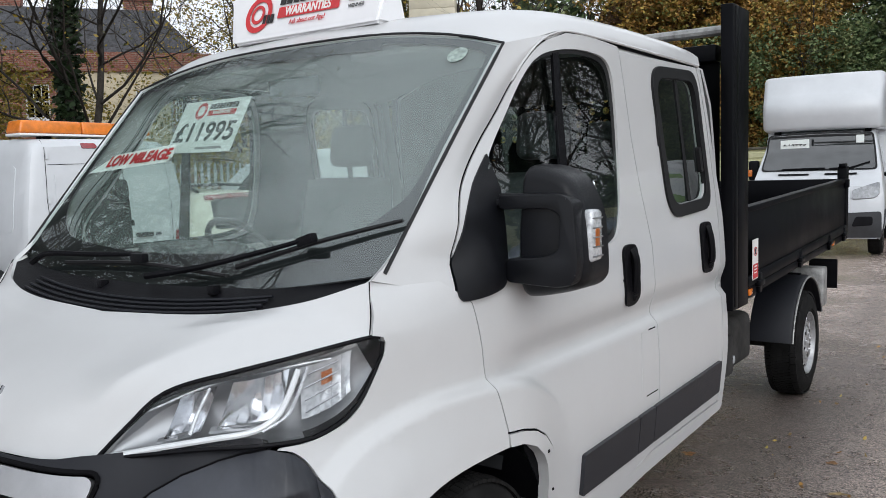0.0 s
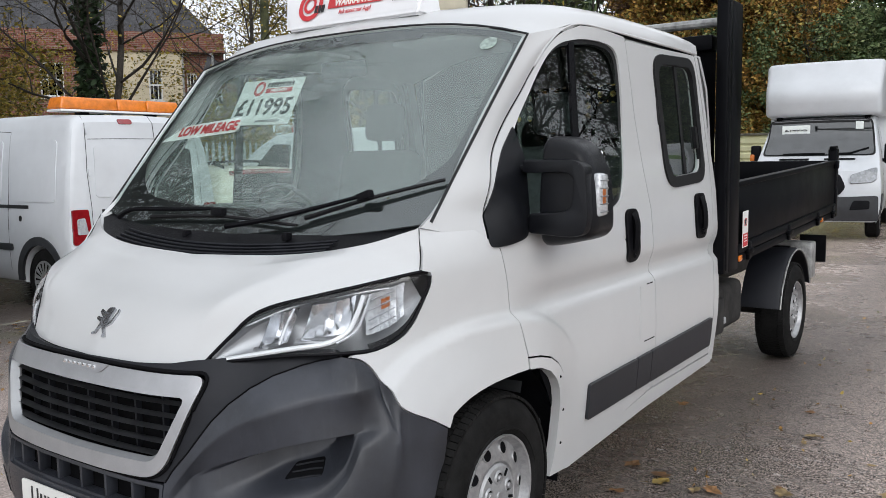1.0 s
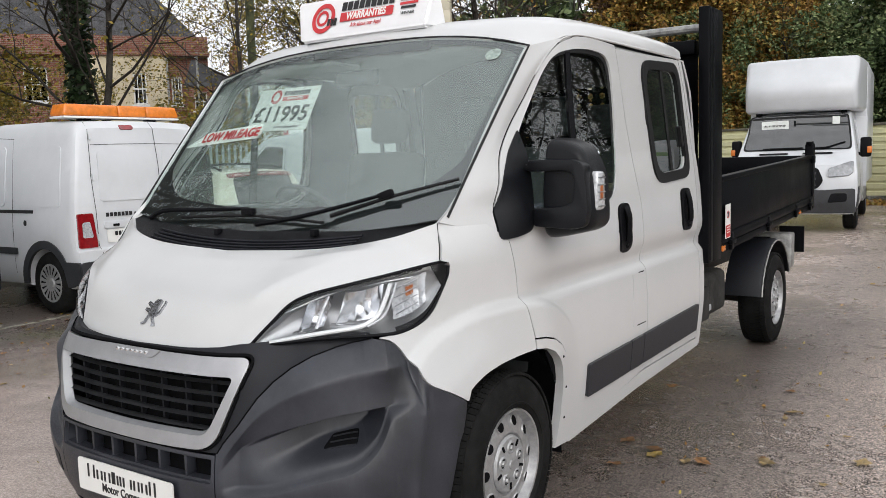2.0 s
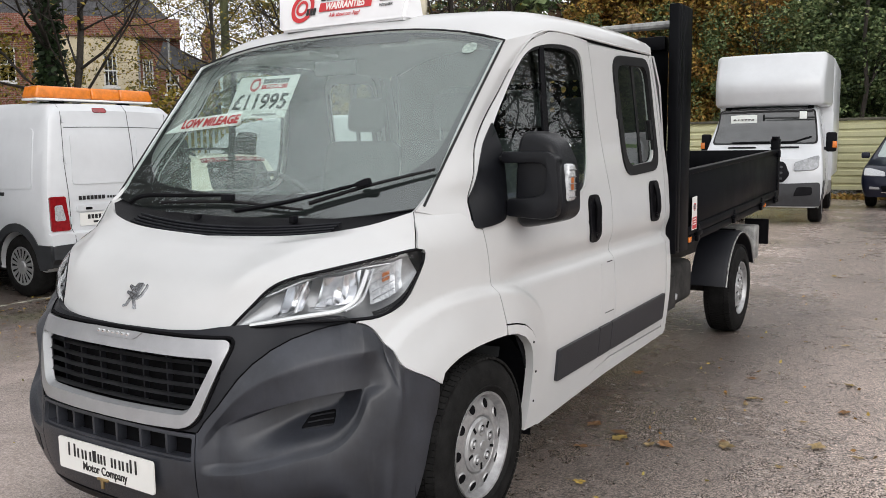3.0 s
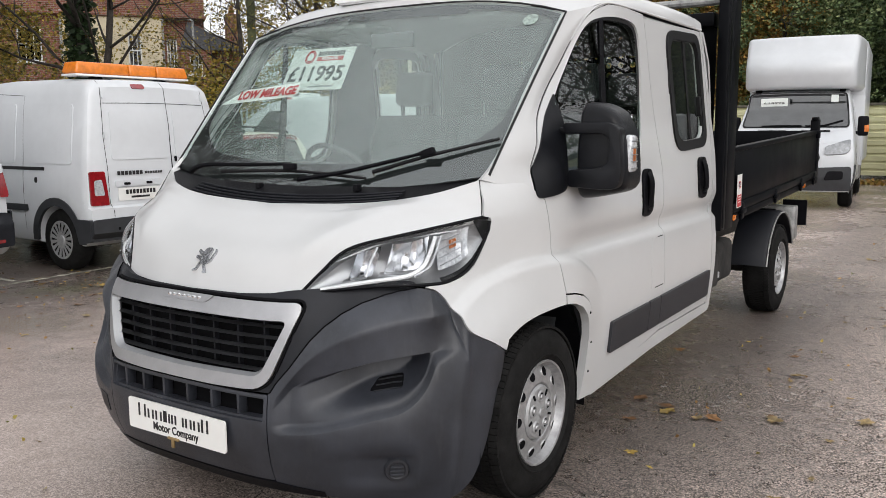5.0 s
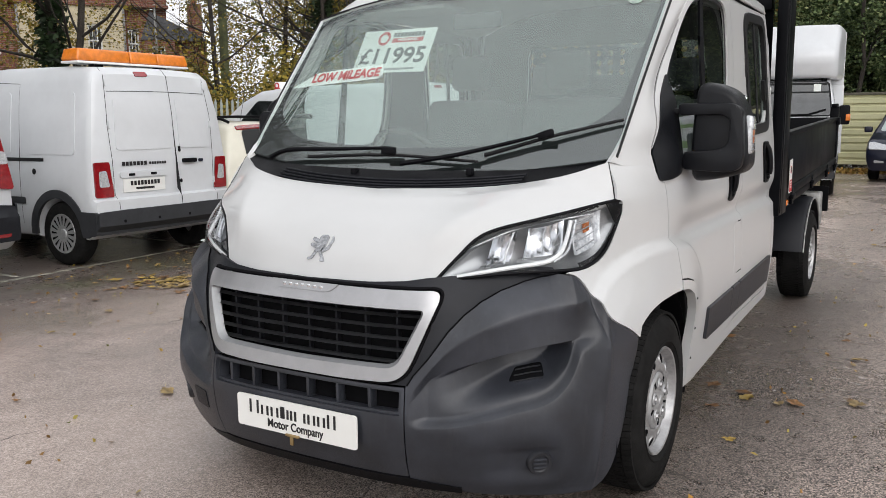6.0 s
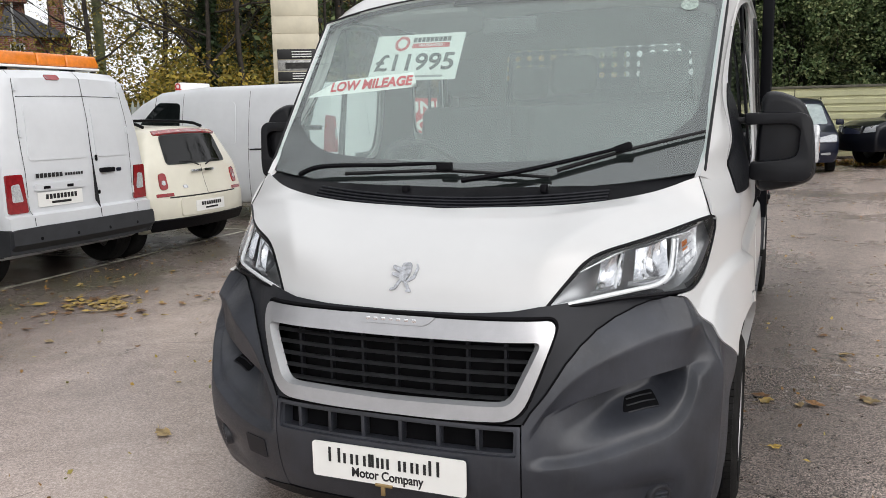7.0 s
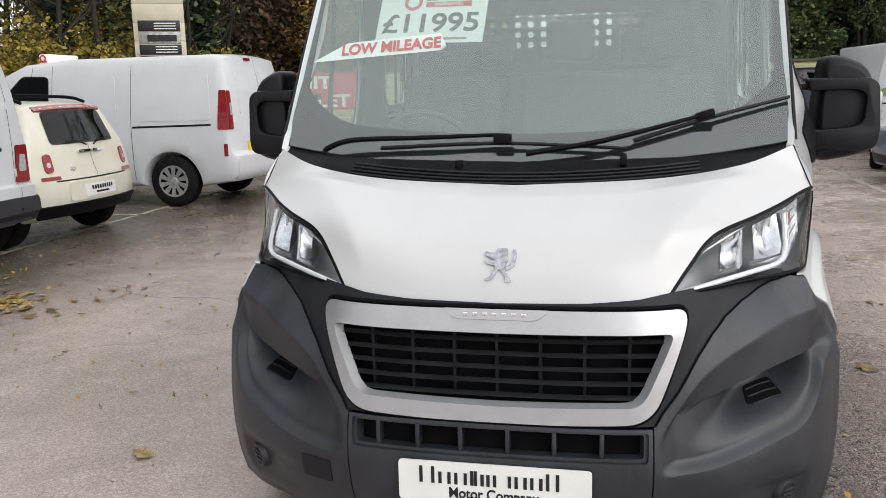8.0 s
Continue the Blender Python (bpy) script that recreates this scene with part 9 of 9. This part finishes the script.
# ---- sheet fence along the back ----
M_FENCE = mat("olive_sheet_fence", (0.60, 0.59, 0.36), 0.5, vary=0.10, scale=0.6, fine=0.05, fine_scale=30)
fence = thing("sheet_fence", "pale olive corrugated sheet fence behind the parked cars", "fence", kind="structure")
FY = 23.6
for k in range(12):
    x0 = -9.0 + k * 2.6
    rows = []
    z = 0.12
    prof = []
    while z < 1.98:
        prof += [(0.0, z), (0.0, z + 0.10), (0.035, z + 0.125), (0.035, z + 0.165), (0.0, z + 0.19)]
        z += 0.21
    bm = facing(grid_bm([[(x0, FY + o, zz) for o, zz in prof], [(x0 + 2.58, FY + o, zz) for o, zz in prof]]), (0, -1, 0))
    bmesh.ops.solidify(bm, geom=bm.faces[:], thickness=0.004)
    part("fence_panel", bm, M_FENCE, fence)
    part("fence_post", box(x0 - 0.05, x0 + 0.03, FY + 0.04, FY + 0.12, 0, 2.02, 0.004), M_CHASSIS, fence)
part("cap_rail", box(-9.1, 22.3, FY - 0.03, FY + 0.09, 2.0, 2.07, 0.01), mat("fence_cap", (0.13, 0.12, 0.09), 0.7, vary=0.2), fence)

# ---- palisade along the row of vans ----
M_PALE = mat("palisade_grey_green", (0.42, 0.46, 0.42), 0.55, 0.2, vary=0.12, scale=3)
pal = thing("palisade_fence", "pale steel palisade fence with pointed tops", "fence")
bm = panel([(-0.034, 0.08), (0.034, 0.08), (0.034, 1.78), (0.012, 1.88), (0, 1.84), (-0.012, 1.88), (-0.034, 1.78)], lambda u, v: Vector((0.012 * math.cos(u / 0.034 * 1.4), u, v)), step=0.5)
bmesh.ops.solidify(bm, geom=bm.faces[:], thickness=0.004)
first_pale = part("pale", bm, M_PALE, pal)
first_pale.location = (-10.6, -7.9, 0)
for k in range(1, 205):
    o = new("pale", first_pale.data)
    o.parent = pal
    o.location = (-10.6, -7.9 + k * 0.155, 0)
for z in (0.45, 1.45):
    part("rail", box(-10.64, -10.60, -8, 24, z, z + 0.05), M_PALE, pal)
for k in range(12):
    part("post", box(-10.70, -10.62, -8 + k * 2.7, -7.92 + k * 2.7, 0, 1.75), M_PALE, pal)

# ---- sign pillar ----
tot = thing("sign_pillar", "cream clad sign pillar with dark tenant boards", "sign")
M_TOTEM = mat("cream_cladding", (0.62, 0.57, 0.44), 0.6, vary=0.06, scale=2)
part("pillar", box(-0.60, 0.60, 0, 0.5, 0, 6.4, 0.01), M_TOTEM, tot)
for k in range(14):
    part("cladding_board", box(-0.612, 0.612, -0.012, 0.512, 0.10 + k * 0.45, 0.53 + k * 0.45, 0.008), M_TOTEM, tot)
for z0, z1, m_ in ((3.03, 3.29, M_INK), (2.73, 3.01, M_GALV), (2.46, 2.70, M_INK), (2.12, 2.43, M_INK)):
    b = part("board", box(-0.50, 0.50, -0.035, -0.012, z0, z1, 0.004), m_, tot, "tenant board")
    for k in range(3 if m_ is M_INK else 1):
        zz = z0 + 0.05 + 0.066 * k
        part("bar", box(-0.12 if m_ is M_INK else -0.3, 0.4, -0.039, -0.035, zz, zz + (0.022 if m_ is M_INK else 0.16)), M_PLATE if m_ is M_INK else M_CHASSIS, b)
part("lamp", box(0.60, 0.72, 0.1, 0.3, 4.0, 4.1, 0.01), M_CHASSIS, tot)
tot.matrix_world = Matrix.Translation((-11.0, 17.6, 0)) @ Matrix.Rotation(radians(28), 4, "Z")
red = thing("red_board", "red board with white letters beyond the vans", "sign")
rb = part("panel", box(-1.1, 1.1, -0.03, 0.0, 1.0, 1.9, 0.004), M_RED, red)
lettering("wording", "UNIT", 0.40, Matrix.Translation((-0.2, -0.033, 1.66)) @ Matrix.Rotation(radians(90), 4, "X"), M_PLATE, rb, width=1.2, bold=0.03)
lettering("wording", "TO LET", 0.40, Matrix.Translation((0.0, -0.033, 1.22)) @ Matrix.Rotation(radians(90), 4, "X"), M_PLATE, rb, width=1.7, bold=0.03)
for x in (-1.0, 1.0):
    part("post", box(x - 0.04, x + 0.04, 0.0, 0.06, 0, 1.9), M_CHASSIS, red)
red.matrix_world = Matrix.Translation((-6.95, 17.5, 0)) @ Matrix.Rotation(radians(20), 4, "Z")

# ---- brick house beyond the trees ----
M_BRICK = bpy.data.materials.new("red_brick")
M_BRICK.use_nodes = True
bn, bl = M_BRICK.node_tree.nodes, M_BRICK.node_tree.links
bt = bn.new("ShaderNodeTexBrick")
bt.inputs["Color1"].default_value, bt.inputs["Color2"].default_value, bt.inputs["Mortar"].default_value = (0.23, 0.075, 0.045, 1), (0.16, 0.055, 0.038, 1), (0.26, 0.22, 0.18, 1)
bt.inputs["Scale"].default_value, bt.inputs["Brick Width"].default_value, bt.inputs["Row Height"].default_value, bt.inputs["Mortar Size"].default_value = 1.0, 0.225, 0.075, 0.008
bc, bmap = bn.new("ShaderNodeTexCoord"), bn.new("ShaderNodeMapping")
bmap.inputs["Rotation"].default_value = (radians(90), 0, 0)
bl.new(bc.outputs["Object"], bmap.inputs["Vector"])
bl.new(bmap.outputs[0], bt.inputs["Vector"])
bl.new(bt.outputs["Color"], bn["Principled BSDF"].inputs["Base Color"])
bn["Principled BSDF"].inputs["Roughness"].default_value = 0.85
M_RENDER = mat("cream_render", (0.62, 0.54, 0.38), 0.85, vary=0.10, scale=1.2)
M_SLATE = mat("slate_roof", (0.085, 0.088, 0.098), 0.6, vary=0.2, scale=3, fine=0.3, fine_scale=14)
M_PAINTW = mat("white_joinery", (0.72, 0.72, 0.70), 0.5, vary=0.04)
house = thing("house", "old red brick house with a cream rendered bay behind the trees", "house")


def wall_with(name, x0, x1, z0, z1, y, depth, wins, material):
    holes = [[(a, b), (c, b), (c, d), (a, d)] for a, b, c, d in wins]
    w = part(name, panel([(x0, z0), (x1, z0), (x1, z1), (x0, z1)], lambda u, v: Vector((u, y, v)), step=1.5, holes=holes, rim=0.18, toward=(0, -1, 0)), material, house)
    for a, b, c, d in wins:
        wi = part("window", join(box(a, c, y + 0.08, y + 0.13, b, b + 0.07), box(a, c, y + 0.08, y + 0.13, d - 0.07, d), box(a, a + 0.06, y + 0.08, y + 0.13, b, d), box(c - 0.06, c, y + 0.08, y + 0.13, b, d), box(a, c, y + 0.08, y + 0.13, (b + d) / 2 - 0.03, (b + d) / 2 + 0.03)), M_PAINTW, house, "white sash window")
        for k in (1, 2):
            xx = a + (c - a) * k / 3
            part("glazing_bar", box(xx - 0.015, xx + 0.015, y + 0.09, y + 0.12, b, d), M_PAINTW, wi)
        part("pane", box(a, c, y + 0.105, y + 0.11, b, d), G_DARK, wi)
        part("room_dark", box(a - 0.02, c + 0.02, y + 0.5, y + 0.52, b - 0.02, d + 0.02), M_DARK, wi)
        part("sill", box(a - 0.08, c + 0.08, y - 0.06, y + 0.08, b - 0.09, b), M_PAINTW, wi)
    return w


wall_with("wall_left", -9.0, -2.92, 0, 6.5, 0.25, 0.2, [(-4.60, 4.25, -3.70, 5.65), (-7.6, 4.25, -6.7, 5.65), (-4.6, 1.0, -3.7, 2.6)], M_BRICK)
wall_with("wall_bay", -2.9, 0.93, 0, 6.15, 0.0, 0.2, [(-0.42, 4.1, 0.12, 5.42), (-0.42, 1.0, 0.12, 2.5)], M_RENDER)
wall_with("wall_right", 0.93, 2.66, 0, 6.10, 0.3, 0.2, [(1.12, 4.1, 1.55, 5.3)], M_BRICK)
part("parapet", box(-9.0, 2.7, 0.1, 0.5, 6.2, 6.95, 0.02), M_BRICK, house)
part("cornice", box(-9.05, 2.75, -0.12, 0.30, 6.12, 6.25, 0.03), M_BRICK, house)
part("return_wall", box(2.62, 2.68, 0.3, 8, 0, 6.9), M_BRICK, house)
part("return_wall", box(-9.0, -8.95, 0.3, 8, 0, 6.9), M_BRICK, house)
rf = prism([(-9.3, 6.9), (2.4, 6.9), (0.6, 8.75), (-8.0, 8.75)], 0, -7.5)
part("roof", moved(rf, Matrix.Translation((0, 0.6, 0)) @ Matrix.Rotation(radians(90), 4, "X")), M_SLATE, house, "dark slate roof")
for x, zt in ((-0.2, 10.0), (-5.5, 10.2)):
    ch = part("chimney", box(x - 0.6, x + 0.6, 3.0, 3.8, 7.5, zt - 0.4, 0.02), M_BRICK, house)
    part("chimney_cap", box(x - 0.68, x + 0.68, 2.92, 3.88, zt - 0.4, zt - 0.25, 0.02), M_BRICK, ch)
    for k in range(4):
        part("chimney_pot", moved(lathe([(0.10, 0), (0.13, 0.08), (0.10, 0.4), (0.12, 0.45), (0.0, 0.45)], 12), Matrix.Translation((x - 0.42 + 0.28 * k, 3.4, zt - 0.26)) @ Matrix.Rotation(radians(-90), 4, "Y")), mat("terracotta", (0.35, 0.13, 0.06), 0.8) if k == 0 and x > -1 else bpy.data.materials["terracotta"], ch)
for x in (-2.95, 0.98, 2.2):
    part("drain_pipe", tube([(x, -0.02, 0), (x, -0.02, 6.3)], 0.05, 0.05, 8), M_GALV, house)
# low wing with a slate roof
wall_with("wall_wing", 2.66, 4.3, 0, 4.9, 0.5, 0.2, [], M_BRICK)
wall_with("wall_gable", 1.7, 2.95, 0, 4.9, 0.05, 0.2, [(2.02, 3.82, 2.56, 4.62)], M_BRICK)
gb = bmesh.new()
vv = [gb.verts.new(p) for p in ((2.0, 0.0, 6.0), (4.1, 0.0, 4.9), (4.4, 0.0, 4.85), (4.4, 6, 4.85), (2.0, 6, 6.0), (1.6, 0.0, 4.85), (1.6, 6, 4.85))]
gb.faces.new((vv[0], vv[2], vv[3], vv[4]))
gb.faces.new((vv[0], vv[4], vv[6], vv[5]))
gb.faces.new((vv[0], vv[5], vv[2]))
bmesh.ops.recalc_face_normals(gb, faces=gb.faces[:])
part("wing_roof", gb, M_SLATE, house, "dark slate roof of the low wing", flat=True)
ch = part("chimney", box(3.75, 4.3, 1.6, 2.3, 0, 6.6, 0.02), M_BRICK, house)
part("chimney_pot", moved(lathe([(0.10, 0), (0.13, 0.08), (0.10, 0.4), (0.0, 0.4)], 12), Matrix.Translation((4.02, 1.95, 6.6)) @ Matrix.Rotation(radians(-90), 4, "Y")), bpy.data.materials["terracotta"], ch)
house.matrix_world = Matrix.Translation((-28.0, 20.9, 0)) @ Matrix.Rotation(radians(53.45), 4, "Z")
pole = thing("telegraph_pole", "mossy wooden pole behind the parked vans", "pole")
part("shaft", tube([(0, 0, 0), (0, 0, 9)], 0.13, 0.11, 10), mat("mossy_timber", (0.10, 0.11, 0.05), 0.9, vary=0.3, scale=3), pole)
pole.matrix_world = Matrix.Translation((-15.6, 15.4, 0))

# ---- fallen leaves ----
F_MATS = [mat("fallen_leaf_yellow", (0.34, 0.23, 0.05), 0.6, vary=0.3, scale=30, per_object=0.3), mat("fallen_leaf_brown", (0.22, 0.11, 0.04), 0.7, vary=0.3, scale=30, per_object=0.4), mat("fallen_leaf_pale", (0.38, 0.27, 0.12), 0.7, vary=0.3, scale=30, per_object=0.3)]
LEAF_ME = []
for k in range(5):
    rl = random.Random(60 + k)
    bm = bmesh.new()
    ring = []
    for i in range(13):
        a = 2 * math.pi * i / 13
        r = 0.025 * (1 + (0.20 if i % 2 else -0.14) + rl.uniform(-0.15, 0.15)) * (1 + 0.5 * abs(math.cos(a)))
        ring.append(bm.verts.new((r * math.cos(a), r * math.sin(a), 0.003 + rl.uniform(0.0, 0.010))))
    c = bm.verts.new((0, 0, 0.003))
    for i in range(13):
        bm.faces.new((c, ring[i], ring[(i + 1) % 13]))
    st = [bm.verts.new((-0.05, 0.002, 0.006)), bm.verts.new((-0.05, -0.002, 0.006)), bm.verts.new((-0.10, 0.012, 0.010))]
    bm.faces.new(st)
    bm.normal_update()
    me = bpy.data.meshes.new("fallen_leaf")
    bm.to_mesh(me)
    bm.free()
    LEAF_ME.append(me)


def drop_leaf(x, y, kind=None, size=1.0):
    me = random.choice(LEAF_ME)
    k = random.choice((0, 1, 1, 2)) if kind is None else kind
    if (me.name, k) not in LEAF_COPY:
        c = me.copy()
        c.materials.append(F_MATS[k])
        LEAF_COPY[(me.name, k)] = c
    o = new("fallen_leaf", LEAF_COPY[(me.name, k)])
    s = size * random.uniform(0.7, 1.25)
    o.matrix_world = Matrix.Translation((x, y, 0.003)) @ Matrix.Rotation(random.uniform(0, 6.28), 4, "Z") @ Matrix.Rotation(random.uniform(-0.15, 0.15), 4, "X") @ Matrix.Diagonal((s, s * random.uniform(0.6, 1), s, 1))
    return tagged(o, ("yellow", "brown", "pale brown")[k] + " fallen leaf lying on the tarmac", "leaf", "fallen leaves")


LEAF_COPY = {}
random.seed(3)
for x, y, k in ((1.076, 2.155, 0), (1.12, 1.54, 0), (1.23, 2.14, 2), (0.885, 2.285, 1), (0.74, 3.364, 1), (1.53, 2.343, 1), (1.56, 2.30, 2), (1.50, 3.15, 2), (1.787, 4.786, 2), (1.30, 2.17, 1), (0.95, 1.95, 1), (1.05, 2.22, 1), (-1.568, 0.793, 2)):
    drop_leaf(x, y, k, 1.1)
for k in range(70):
    drop_leaf(random.gauss(-3.98, 0.26), random.gauss(2.93, 0.16), random.choice((0, 0, 2, 1)), 1.15)
for k in range(60):
    drop_leaf(random.uniform(-5.6, -3.2), random.gauss(2.9, 0.9), None, 0.8)
for k in range(20):
    drop_leaf(random.uniform(-5.2, -1.6), random.uniform(-0.2, 8.0), None, 0.7)
for k in range(60):
    drop_leaf(random.uniform(-5.6, -1.3), random.gauss(3.2, 1.9), random.choice((1, 1, 2, 0)), 0.55)
for k in range(30):
    drop_leaf(random.uniform(1.2, 4.0), random.uniform(1.0, 12.0))
for k in range(45):
    drop_leaf(random.uniform(1.25, 3.6), random.uniform(0.5, 8.0), random.choice((1, 1, 2)), 0.65)
bits = np.stack([rng.uniform(-6, 5, 2600), rng.uniform(-2, 20, 2600), np.full(2600, 0.006)], 1)
stuff(leaf_mesh("leaf_crumbs", bits[(np.abs(bits[:, 0]) > 1.05) | (bits[:, 1] < 0)], 0.014, L_AUTUMN), "small leaf crumbs scattered on the tarmac", "leaf litter")
litter = np.stack([rng.uniform(-6, 14, 5000), 21.2 + np.abs(rng.normal(0, 1.0, 5000)), rng.uniform(0.005, 0.05, 5000)], 1)
stuff(leaf_mesh("leaf_litter", litter[litter[:, 1] < 23.5], 0.06, L_AUTUMN), "brown leaf litter below the fence", "leaf litter")
